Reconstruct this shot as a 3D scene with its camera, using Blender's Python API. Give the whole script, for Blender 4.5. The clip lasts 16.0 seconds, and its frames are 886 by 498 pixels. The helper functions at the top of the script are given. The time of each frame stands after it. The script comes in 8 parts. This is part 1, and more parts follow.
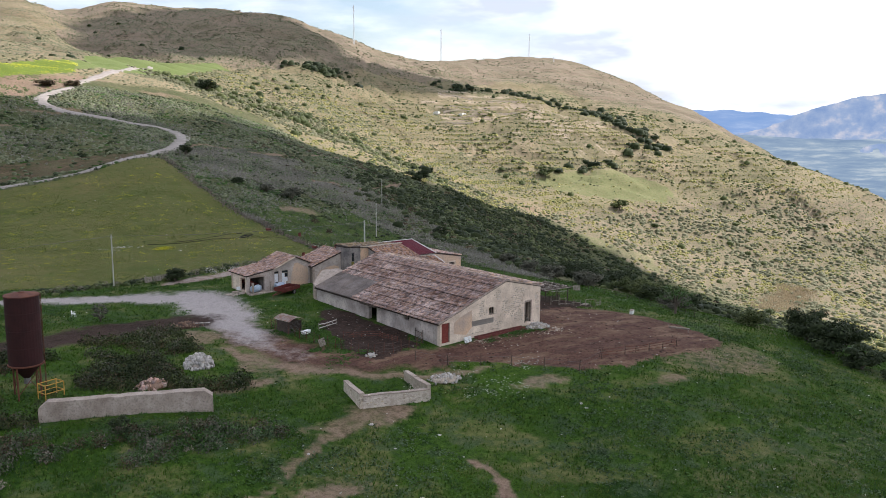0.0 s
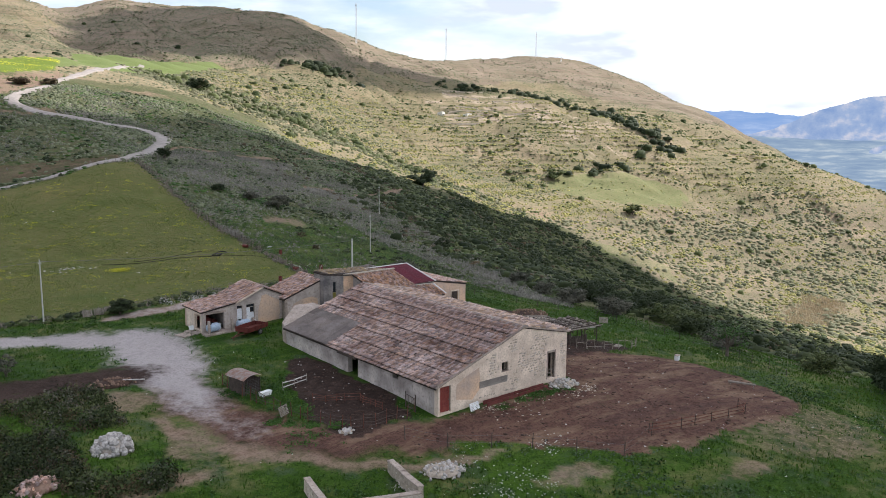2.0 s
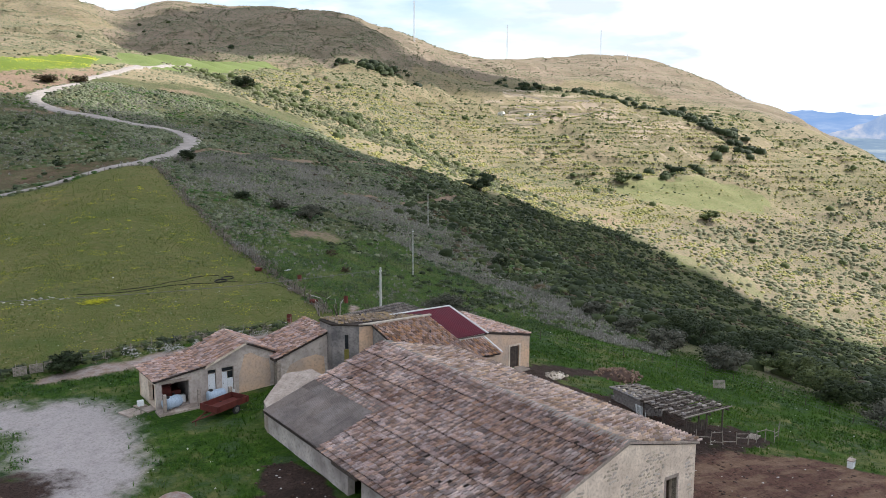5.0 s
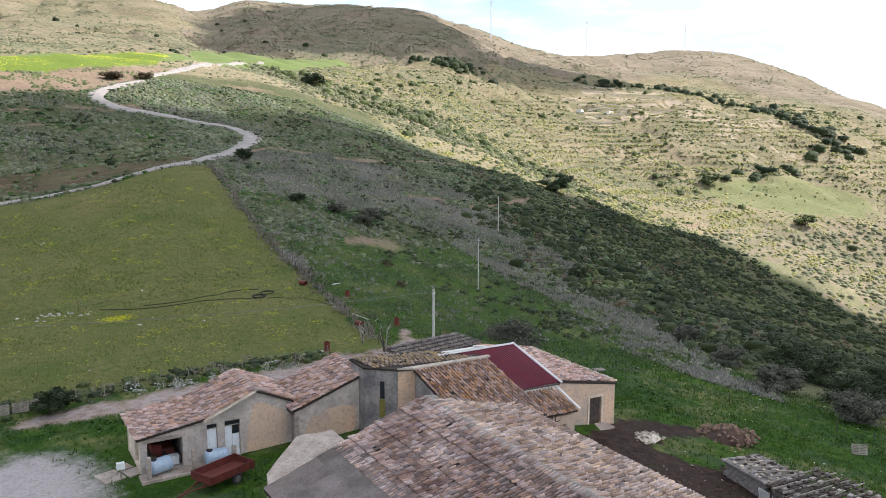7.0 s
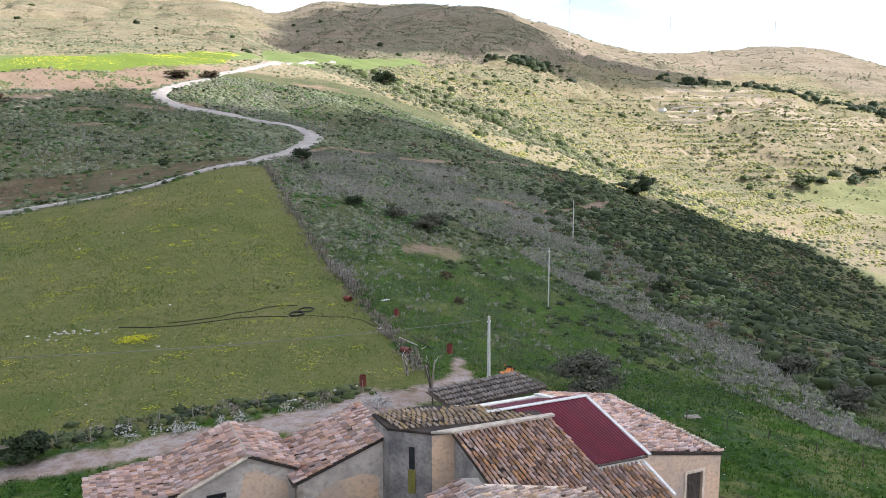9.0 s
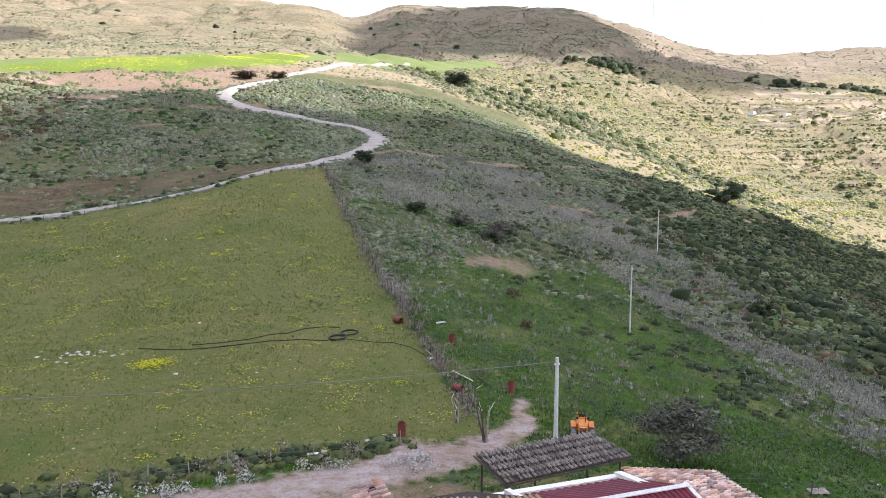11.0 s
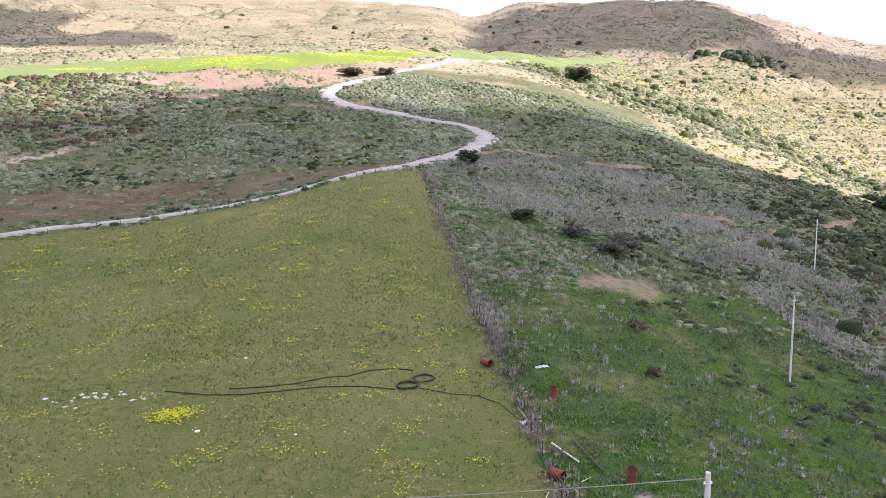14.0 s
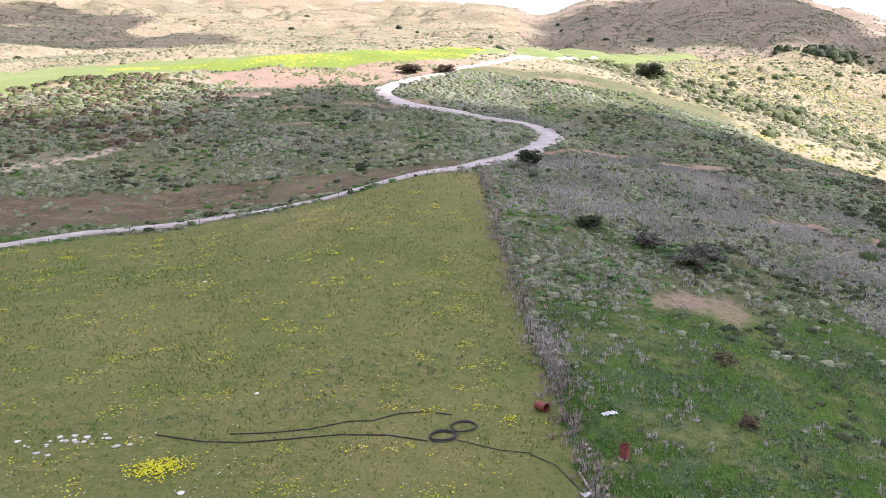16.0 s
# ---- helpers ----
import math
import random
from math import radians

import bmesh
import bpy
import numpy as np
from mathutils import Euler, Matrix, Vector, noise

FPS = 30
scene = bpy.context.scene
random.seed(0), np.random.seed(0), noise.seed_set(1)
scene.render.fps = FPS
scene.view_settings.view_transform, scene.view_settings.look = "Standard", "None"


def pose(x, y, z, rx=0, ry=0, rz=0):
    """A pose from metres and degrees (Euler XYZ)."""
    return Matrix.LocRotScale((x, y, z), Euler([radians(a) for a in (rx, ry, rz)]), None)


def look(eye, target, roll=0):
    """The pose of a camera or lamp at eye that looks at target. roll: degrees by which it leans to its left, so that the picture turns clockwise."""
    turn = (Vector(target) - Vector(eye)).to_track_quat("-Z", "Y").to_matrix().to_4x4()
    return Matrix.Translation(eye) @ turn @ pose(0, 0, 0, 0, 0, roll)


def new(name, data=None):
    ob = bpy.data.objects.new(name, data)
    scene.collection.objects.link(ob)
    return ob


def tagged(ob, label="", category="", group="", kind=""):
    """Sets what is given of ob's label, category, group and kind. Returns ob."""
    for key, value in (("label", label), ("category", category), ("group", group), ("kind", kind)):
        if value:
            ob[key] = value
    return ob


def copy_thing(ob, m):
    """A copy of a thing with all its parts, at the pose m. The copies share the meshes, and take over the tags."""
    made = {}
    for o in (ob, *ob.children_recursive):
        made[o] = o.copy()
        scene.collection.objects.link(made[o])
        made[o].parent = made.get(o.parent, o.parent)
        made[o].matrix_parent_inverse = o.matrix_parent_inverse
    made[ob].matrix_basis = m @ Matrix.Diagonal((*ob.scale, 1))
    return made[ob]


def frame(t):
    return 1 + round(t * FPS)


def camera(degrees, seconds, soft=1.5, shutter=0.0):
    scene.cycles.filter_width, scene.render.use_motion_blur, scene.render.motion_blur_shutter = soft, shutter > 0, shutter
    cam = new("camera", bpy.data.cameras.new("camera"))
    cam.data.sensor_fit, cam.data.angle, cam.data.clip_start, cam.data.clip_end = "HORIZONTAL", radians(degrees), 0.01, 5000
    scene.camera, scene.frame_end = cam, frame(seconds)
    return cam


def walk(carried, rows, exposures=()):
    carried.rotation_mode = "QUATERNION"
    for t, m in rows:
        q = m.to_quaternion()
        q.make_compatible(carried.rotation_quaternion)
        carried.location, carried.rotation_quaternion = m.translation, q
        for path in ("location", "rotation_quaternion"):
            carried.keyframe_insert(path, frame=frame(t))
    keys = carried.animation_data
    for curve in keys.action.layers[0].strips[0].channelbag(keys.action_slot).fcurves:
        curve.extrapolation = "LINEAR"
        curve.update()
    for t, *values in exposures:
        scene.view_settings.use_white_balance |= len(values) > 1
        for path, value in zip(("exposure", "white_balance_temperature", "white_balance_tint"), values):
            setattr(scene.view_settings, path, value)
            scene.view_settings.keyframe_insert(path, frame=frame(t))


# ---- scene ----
cam = camera(56.92, 16.0, soft=0.9)
PATH = [
    (0, (-53.54, -71.03, 24.74), (-23.69, -31.66, 17.04), 0.40),
    (0.5, (-49.95, -66.65, 24.73), (-20.17, -27.24, 17.02), 0.43),
    (1, (-46.46, -62.23, 24.71), (-16.69, -22.80, 17.02), 0.45),
    (1.5, (-43.08, -57.91, 24.63), (-13.38, -18.41, 16.98), 0.41),
    (2, (-39.79, -53.77, 24.70), (-10.20, -14.20, 17.05), 0.39),
    (2.5, (-36.62, -49.84, 24.62), (-7.22, -10.12, 17.02), 0.35),
    (3, (-33.57, -45.87, 24.62), (-4.36, -6.02, 16.99), 0.35),
    (3.2, (-32.34, -44.27, 24.56), (-3.21, -4.36, 16.92), 0.36),
    (5.5, (-19.44, -27.05, 23.48), (6.17, 15.23, 15.93), 0.13),
    (6, (-17.12, -23.83, 23.36), (7.52, 19.01, 15.78), 0.19),
    (6.5, (-14.92, -20.81, 23.27), (8.71, 22.59, 15.68), 0.09),
    (7, (-12.82, -17.83, 23.17), (9.78, 26.12, 15.56), 0.05),
    (7.5, (-10.76, -14.87, 23.01), (10.81, 29.60, 15.38), 0.01),
    (8, (-8.85, -11.90, 22.78), (11.68, 33.06, 15.16), -0.03),
    (8.5, (-6.98, -9.00, 22.58), (12.46, 36.43, 14.99), -0.08),
    (9, (-5.27, -6.20, 22.42), (13.10, 39.69, 14.88), -0.15),
    (9.2, (-4.65, -5.15, 22.35), (13.30, 40.91, 14.87), -0.25),
    (11.3, (1.33, 6.77, 21.60), (14.59, 54.42, 14.31), -0.18),
    (11.5, (1.88, 7.86, 21.60), (14.65, 55.65, 14.27), -0.33),
    (12, (3.10, 10.69, 21.46), (14.71, 58.77, 14.17), -0.38),
    (12.5, (4.16, 13.47, 21.27), (14.63, 61.82, 14.04), -0.40),
    (13, (5.16, 16.25, 21.14), (14.41, 64.86, 13.93), -0.40),
    (13.5, (6.05, 18.99, 20.95), (14.09, 67.82, 13.80), -0.43),
    (14, (6.89, 21.84, 20.82), (13.73, 70.85, 13.70), -0.43),
    (14.5, (7.75, 24.72, 20.71), (13.33, 73.90, 13.60), -0.52),
    (15, (8.47, 27.56, 20.57), (12.91, 76.86, 13.50), -0.55),
    (15.5, (9.15, 30.33, 20.41), (12.60, 79.71, 13.39), -0.58),
    (16, (9.77, 33.08, 20.32), (12.60, 82.51, 13.32), -0.63),
]
walk(cam, [(t, look(eye, target, roll)) for t, eye, target, roll in PATH], [(0, 1.04, 6500, 13), (3.2, 1.12, 6500, 12), (5.5, 1.22, 6450, 10), (9.0, 1.55, 6300, 12), (12.5, 1.83, 6330, 22), (16.0, 2.02, 6300, 26)])
# ---- world, sun, exposure ----
SUN_TO = Vector((0.72, -0.14, 0.78)).normalized()      # towards the sun
world = bpy.data.worlds.new("sky")
scene.world = world
world.use_nodes = True
wn, wl = world.node_tree.nodes, world.node_tree.links
wn.clear()
w_out = wn.new("ShaderNodeOutputWorld")
w_bg = wn.new("ShaderNodeBackground")
w_sky = wn.new("ShaderNodeTexSky")
w_sky.sky_type = "NISHITA"
w_sky.sun_disc = False
w_sky.sun_elevation = math.asin(SUN_TO.z)
w_sky.sun_rotation = math.atan2(SUN_TO.x, SUN_TO.y)
w_sky.air_density, w_sky.dust_density = 1.0, 1.5
w_co = wn.new("ShaderNodeTexCoord")
w_map = wn.new("ShaderNodeMapping")
w_map.inputs["Scale"].default_value = (1.6, 1.6, 6.0)
w_no = wn.new("ShaderNodeTexNoise")
w_no.inputs["Scale"].default_value = 1.7
w_no.inputs["Detail"].default_value = 7
w_no.inputs["Roughness"].default_value = 0.55
w_ra = wn.new("ShaderNodeValToRGB")
w_ra.color_ramp.elements[0].position, w_ra.color_ramp.elements[1].position = 0.36, 0.56
w_grey = wn.new("ShaderNodeTexNoise")
w_grey.inputs["Scale"].default_value = 2.6
w_grey.inputs["Detail"].default_value = 5
w_cl = wn.new("ShaderNodeMix")
w_cl.data_type = "RGBA"
w_cl.inputs["A"].default_value = (4.4, 4.9, 5.8, 1)
w_cl.inputs["B"].default_value = (12.6, 12.9, 13.3, 1)
w_tone = wn.new("ShaderNodeValToRGB")
w_tone.color_ramp.elements[0].position, w_tone.color_ramp.elements[1].position = 0.40, 0.67
w_mix = wn.new("ShaderNodeMix")
w_mix.data_type = "RGBA"
wl.new(w_co.outputs["Generated"], w_map.inputs["Vector"])
wl.new(w_map.outputs["Vector"], w_no.inputs["Vector"])
wl.new(w_map.outputs["Vector"], w_grey.inputs["Vector"])
wl.new(w_no.outputs["Fac"], w_ra.inputs["Fac"])
wl.new(w_grey.outputs["Fac"], w_tone.inputs["Fac"])
wl.new(w_tone.outputs["Color"], w_cl.inputs["Factor"])
wl.new(w_ra.outputs["Color"], w_mix.inputs["Factor"])
wl.new(w_sky.outputs["Color"], w_mix.inputs["A"])
wl.new(w_cl.outputs["Result"], w_mix.inputs["B"])
wl.new(w_mix.outputs["Result"], w_bg.inputs["Color"])
w_bg.inputs["Strength"].default_value = 0.085
wl.new(w_bg.outputs["Background"], w_out.inputs["Surface"])

sun_data = bpy.data.lights.new("sun", "SUN")
sun_data.energy, sun_data.angle, sun_data.color = 3.1, radians(0.6), (1.0, 0.96, 0.90)
sun = new("sun", sun_data)
sun.matrix_world = look(SUN_TO * 100, (0, 0, 0))

# ---- materials ----
def mat(name, a, b, scale=3.0, rough=0.85, bump=0.3, fine=24.0, c=None, metal=0.0, vary=0.0, detail=6.0, dist=0.05):
    """Two-scale stone, plaster, wood or metal surface: colours a and b in patches, c as fine specks."""
    m = bpy.data.materials.new(name)
    m.use_nodes = True
    n, l = m.node_tree.nodes, m.node_tree.links
    p = n["Principled BSDF"]
    co = n.new("ShaderNodeTexCoord")
    n1 = n.new("ShaderNodeTexNoise"); n1.inputs["Scale"].default_value = scale; n1.inputs["Detail"].default_value = detail
    n1.inputs["Roughness"].default_value = 0.6
    n2 = n.new("ShaderNodeTexNoise"); n2.inputs["Scale"].default_value = fine; n2.inputs["Detail"].default_value = 4
    l.new(co.outputs["Object"], n1.inputs["Vector"]); l.new(co.outputs["Object"], n2.inputs["Vector"])
    r1 = n.new("ShaderNodeValToRGB")
    r1.color_ramp.elements[0].position, r1.color_ramp.elements[1].position = 0.34, 0.66
    r1.color_ramp.elements[0].color, r1.color_ramp.elements[1].color = (*a, 1), (*b, 1)
    l.new(n1.outputs["Fac"], r1.inputs["Fac"])
    mx = n.new("ShaderNodeMix"); mx.data_type = "RGBA"
    r2 = n.new("ShaderNodeValToRGB")
    r2.color_ramp.elements[0].position, r2.color_ramp.elements[1].position = 0.48, 0.72
    l.new(n2.outputs["Fac"], r2.inputs["Fac"])
    k = c or tuple(0.55 * v for v in a)
    mx.inputs["B"].default_value = (*k, 1)
    f = n.new("ShaderNodeMath"); f.operation = "MULTIPLY"; f.inputs[1].default_value = 0.6
    l.new(r2.outputs["Color"], f.inputs[0]); l.new(f.outputs[0], mx.inputs["Factor"])
    l.new(r1.outputs["Color"], mx.inputs["A"])
    out = mx.outputs["Result"]
    if vary:
        ob = n.new("ShaderNodeObjectInfo"); ge = n.new("ShaderNodeNewGeometry")
        ad = n.new("ShaderNodeMath"); ad.operation = "ADD"
        fr = n.new("ShaderNodeMath"); fr.operation = "FRACT"
        l.new(ob.outputs["Random"], ad.inputs[0]); l.new(ge.outputs["Random Per Island"], ad.inputs[1]); l.new(ad.outputs[0], fr.inputs[0])
        hs = n.new("ShaderNodeHueSaturation")
        v1 = n.new("ShaderNodeMapRange"); v1.inputs["To Min"].default_value = 1 - vary; v1.inputs["To Max"].default_value = 1 + vary
        l.new(fr.outputs[0], v1.inputs["Value"]); l.new(v1.outputs["Result"], hs.inputs["Value"])
        m7 = n.new("ShaderNodeMath"); m7.operation = "MULTIPLY"; m7.inputs[1].default_value = 7.31
        f7 = n.new("ShaderNodeMath"); f7.operation = "FRACT"
        l.new(fr.outputs[0], m7.inputs[0]); l.new(m7.outputs[0], f7.inputs[0])
        v2 = n.new("ShaderNodeMapRange"); v2.inputs["To Min"].default_value = 0.5 - 0.028 * vary; v2.inputs["To Max"].default_value = 0.5 + 0.028 * vary
        v3 = n.new("ShaderNodeMapRange"); v3.inputs["To Min"].default_value = 1 - 0.7 * vary; v3.inputs["To Max"].default_value = 1 + 0.9 * vary
        l.new(f7.outputs[0], v2.inputs["Value"]); l.new(v2.outputs["Result"], hs.inputs["Hue"])
        l.new(f7.outputs[0], v3.inputs["Value"]); l.new(v3.outputs["Result"], hs.inputs["Saturation"])
        l.new(out, hs.inputs["Color"]); out = hs.outputs["Color"]
    l.new(out, p.inputs["Base Color"])
    p.inputs["Roughness"].default_value, p.inputs["Metallic"].default_value = rough, metal
    p.inputs["Specular IOR Level"].default_value = 0.3
    if bump:
        bu = n.new("ShaderNodeBump"); bu.inputs["Strength"].default_value = bump; bu.inputs["Distance"].default_value = dist
        sm = n.new("ShaderNodeMath"); sm.operation = "ADD"
        l.new(n1.outputs["Fac"], sm.inputs[0]); l.new(n2.outputs["Fac"], sm.inputs[1])
        l.new(sm.outputs[0], bu.inputs["Height"]); l.new(bu.outputs["Normal"], p.inputs["Normal"])
    return m


def leaf_mat(name, a, b, c=None, vary=0.35, trans=0.25):
    """Foliage: each leaf or clump has its own tone."""
    m = bpy.data.materials.new(name)
    m.use_nodes = True
    n, l = m.node_tree.nodes, m.node_tree.links
    p = n["Principled BSDF"]
    ge = n.new("ShaderNodeNewGeometry")
    r = n.new("ShaderNodeValToRGB")
    r.color_ramp.elements[0].color, r.color_ramp.elements[1].color = (*a, 1), (*b, 1)
    if c:
        e = r.color_ramp.elements.new(0.9); e.color = (*c, 1)
        r.color_ramp.elements[1].position = 0.85 if r.color_ramp.elements[1].position > 0.95 else r.color_ramp.elements[1].position
    co = n.new("ShaderNodeTexCoord")
    n1 = n.new("ShaderNodeTexNoise"); n1.inputs["Scale"].default_value = 0.09; n1.inputs["Detail"].default_value = 3
    l.new(co.outputs["Object"], n1.inputs["Vector"])
    mx = n.new("ShaderNodeMath"); mx.operation = "MULTIPLY_ADD"; mx.inputs[1].default_value = 0.55
    ad = n.new("ShaderNodeMath"); ad.operation = "MULTIPLY_ADD"; ad.inputs[1].default_value = 1.3; ad.inputs[2].default_value = -0.42
    l.new(n1.outputs["Fac"], ad.inputs[0])
    n2 = n.new("ShaderNodeTexNoise"); n2.inputs["Scale"].default_value = 3.2; n2.inputs["Detail"].default_value = 4; n2.inputs["Roughness"].default_value = 0.7
    l.new(co.outputs["Object"], n2.inputs["Vector"])
    af = n.new("ShaderNodeMath"); af.operation = "MULTIPLY_ADD"; af.inputs[1].default_value = 1.5; af.inputs[2].default_value = -0.75
    l.new(n2.outputs["Fac"], af.inputs[0])
    sm = n.new("ShaderNodeMath"); sm.operation = "ADD"
    l.new(ge.outputs["Random Per Island"], mx.inputs[0]); l.new(ad.outputs[0], mx.inputs[2])
    l.new(mx.outputs[0], sm.inputs[0]); l.new(af.outputs[0], sm.inputs[1])
    l.new(sm.outputs[0], r.inputs["Fac"])
    l.new(r.outputs["Color"], p.inputs["Base Color"])
    p.inputs["Roughness"].default_value = 0.75
    p.inputs["Specular IOR Level"].default_value = 0.2
    return m


M = {}
M["plaster"] = mat("old_plaster", (0.51, 0.41, 0.325), (0.80, 0.675, 0.555), 0.6, 0.92, 0.7, 6, (0.35, 0.27, 0.205))
M["plaster_ochre"] = mat("patched_ochre_plaster", (0.385, 0.32, 0.28), (0.68, 0.465, 0.315), 0.38, 0.92, 0.6, 5, (0.33, 0.245, 0.185))
M["plaster_grey"] = mat("dark_grey_plaster", (0.13, 0.12, 0.122), (0.33, 0.295, 0.272), 0.7, 0.95, 0.6, 5, (0.085, 0.077, 0.075))
M["plaster_patchy"] = mat("patchy_grey_plaster", (0.24, 0.205, 0.19), (0.58, 0.515, 0.475), 0.5, 0.95, 0.6, 4, (0.13, 0.11, 0.10))
M["plaster_white"] = mat("whitewash", (0.60, 0.58, 0.53), (0.70, 0.68, 0.63), 1.2, 0.9, 0.3, 9, (0.42, 0.39, 0.35))
M["concrete"] = mat("weathered_concrete", (0.255, 0.205, 0.172), (0.43, 0.362, 0.312), 0.8, 0.95, 0.6, 6, (0.155, 0.122, 0.10))
M["concrete_dirty"] = mat("dirty_concrete", (0.16, 0.14, 0.12), (0.34, 0.31, 0.28), 0.7, 0.95, 0.6, 5, (0.11, 0.09, 0.075))
M["stone"] = mat("limestone", (0.33, 0.275, 0.22), (0.54, 0.475, 0.395), 2.2, 0.95, 0.6, 12, (0.22, 0.185, 0.15), vary=0.3)
M["tile"] = mat("clay_tile", (0.225, 0.145, 0.125), (0.53, 0.405, 0.365), 0.3, 0.92, 0.3, 14, (0.11, 0.075, 0.062), vary=0.5)
M["tile_pale"] = mat("bleached_clay_tile", (0.28, 0.19, 0.155), (0.50, 0.395, 0.335), 0.4, 0.92, 0.3, 12, (0.17, 0.12, 0.08), vary=0.5)
M["tile_brown"] = mat("brown_clay_tile", (0.30, 0.175, 0.130), (0.50, 0.365, 0.305), 0.6, 0.92, 0.3, 12, (0.19, 0.125, 0.075), vary=0.5)
M["tile_red"] = mat("reddish_clay_tile", (0.31, 0.175, 0.14), (0.52, 0.39, 0.34), 0.9, 0.92, 0.3, 10, (0.38, 0.33, 0.30), vary=0.5)
M["tile_grey"] = mat("grey_tile", (0.17, 0.145, 0.130), (0.31, 0.272, 0.245), 0.6, 0.95, 0.3, 7, (0.09, 0.08, 0.072), vary=0.4)
M["tile_lichen"] = mat("lichened_clay_tile", (0.22, 0.165, 0.125), (0.37, 0.30, 0.235), 0.5, 0.95, 0.3, 6, (0.30, 0.205, 0.075), vary=0.4)
M["plaster_bare"] = mat("weathered_beige_plaster", (0.33, 0.285, 0.258), (0.56, 0.485, 0.43), 0.45, 0.95, 0.6, 4, (0.25, 0.205, 0.18))
M["stone_pale"] = mat("pale_limestone", (0.36, 0.335, 0.31), (0.50, 0.475, 0.445), 2.0, 0.95, 0.5, 10, (0.24, 0.22, 0.2), vary=0.25)
# stands in for the pan tiles, trough shade painted as near black
M["under"] = mat("shaded_roof_bed", (0.026, 0.019, 0.016), (0.060, 0.046, 0.038), 1.5, 0.95, 0.3, 9)
M["fibre"] = mat("fibre_cement_sheet", (0.140, 0.118, 0.108), (0.225, 0.192, 0.178), 0.7, 0.95, 0.2, 9, (0.08, 0.068, 0.06), vary=0.18)
M["red_sheet"] = mat("dark_red_sheet_metal", (0.100, 0.010, 0.022), (0.130, 0.014, 0.028), 1.0, 0.6, 0.1, 20, vary=0.06)
M["flashing"] = mat("white_flashing", (0.50, 0.48, 0.47), (0.60, 0.58, 0.565), 1.5, 0.6, 0.1, 12)
M["red_door"] = mat("faded_red_paint", (0.18, 0.035, 0.028), (0.25, 0.06, 0.045), 2.5, 0.7, 0.3, 20)
M["white_paint"] = mat("white_door_paint", (0.66, 0.68, 0.70), (0.74, 0.75, 0.76), 2, 0.6, 0.1, 16)
M["wood"] = mat("grey_wood", (0.20, 0.17, 0.14), (0.31, 0.27, 0.23), 3, 0.9, 0.5, 22)
M["wood_dark"] = mat("dark_wood", (0.055, 0.042, 0.035), (0.10, 0.078, 0.065), 3, 0.9, 0.4, 22)
M["rust"] = mat("rusty_steel", (0.085, 0.03, 0.022), (0.16, 0.06, 0.035), 1.3, 0.85, 0.3, 10, (0.05, 0.022, 0.018))
M["silo_paint"] = mat("maroon_silo_paint", (0.022, 0.006, 0.006), (0.040, 0.010, 0.010), 0.8, 0.8, 0.15, 9, (0.016, 0.006, 0.006))
M["red_trailer"] = mat("red_trailer_paint", (0.075, 0.014, 0.011), (0.135, 0.028, 0.021), 1.5, 0.7, 0.2, 14, (0.065, 0.03, 0.022))
M["barrel_red"] = mat("red_barrel_paint", (0.12, 0.022, 0.017), (0.17, 0.042, 0.028), 1.5, 0.65, 0.2, 14, (0.08, 0.035, 0.022))
M["orange"] = mat("orange_machine_paint", (0.46, 0.135, 0.016), (0.56, 0.185, 0.028), 1.5, 0.6, 0.2, 14, (0.2, 0.08, 0.03))
M["yellow_steel"] = mat("ochre_steel_paint", (0.45, 0.24, 0.04), (0.5, 0.3, 0.08), 2, 0.7, 0.2, 14)
M["steel"] = mat("dull_steel", (0.16, 0.155, 0.15), (0.25, 0.24, 0.23), 2, 0.6, 0.2, 20, metal=0.5)
M["dark"] = mat("black_rubber", (0.015, 0.015, 0.016), (0.03, 0.03, 0.03), 4, 0.8, 0.2, 20)
M["glass"] = mat("dark_glass", (0.02, 0.023, 0.026), (0.03, 0.033, 0.038), 2, 0.12, 0, 20)
M["plastic_blue"] = mat("pale_blue_plastic", (0.30, 0.38, 0.48), (0.38, 0.46, 0.55), 1.2, 0.5, 0.05, 16)
M["plastic_white"] = mat("white_plastic", (0.66, 0.68, 0.68), (0.75, 0.76, 0.76), 1.2, 0.5, 0.05, 16)
M["pole"] = mat("concrete_pole", (0.42, 0.41, 0.38), (0.52, 0.51, 0.48), 1.5, 0.9, 0.2, 12)
M["wire"] = mat("wire", (0.11, 0.11, 0.11), (0.16, 0.16, 0.16), 4, 0.6, 0, 20)
M["film"] = mat("dirty_plastic_film", (0.36, 0.36, 0.37), (0.50, 0.50, 0.50), 3, 0.5, 0.2, 20)
M["bark"] = mat("bark", (0.09, 0.07, 0.055), (0.16, 0.13, 0.11), 4, 0.95, 0.5, 20)
M["gravel"] = mat("pale_gravel_road", (0.245, 0.215, 0.195), (0.345, 0.310, 0.285), 0.5, 0.95, 0.5, 5, (0.18, 0.16, 0.142))
M["soil"] = mat("red_brown_soil", (0.17, 0.105, 0.075), (0.26, 0.175, 0.13), 0.8, 0.98, 0.6, 5)
M["manure"] = mat("dark_manure", (0.030, 0.017, 0.012), (0.085, 0.048, 0.033), 0.9, 0.98, 0.8, 6)
M["leaf_dark"] = leaf_mat("dark_evergreen_leaf", (0.009, 0.017, 0.006), (0.04, 0.055, 0.02))
M["leaf_olive"] = leaf_mat("olive_leaf", (0.018, 0.032, 0.008), (0.11, 0.128, 0.044))
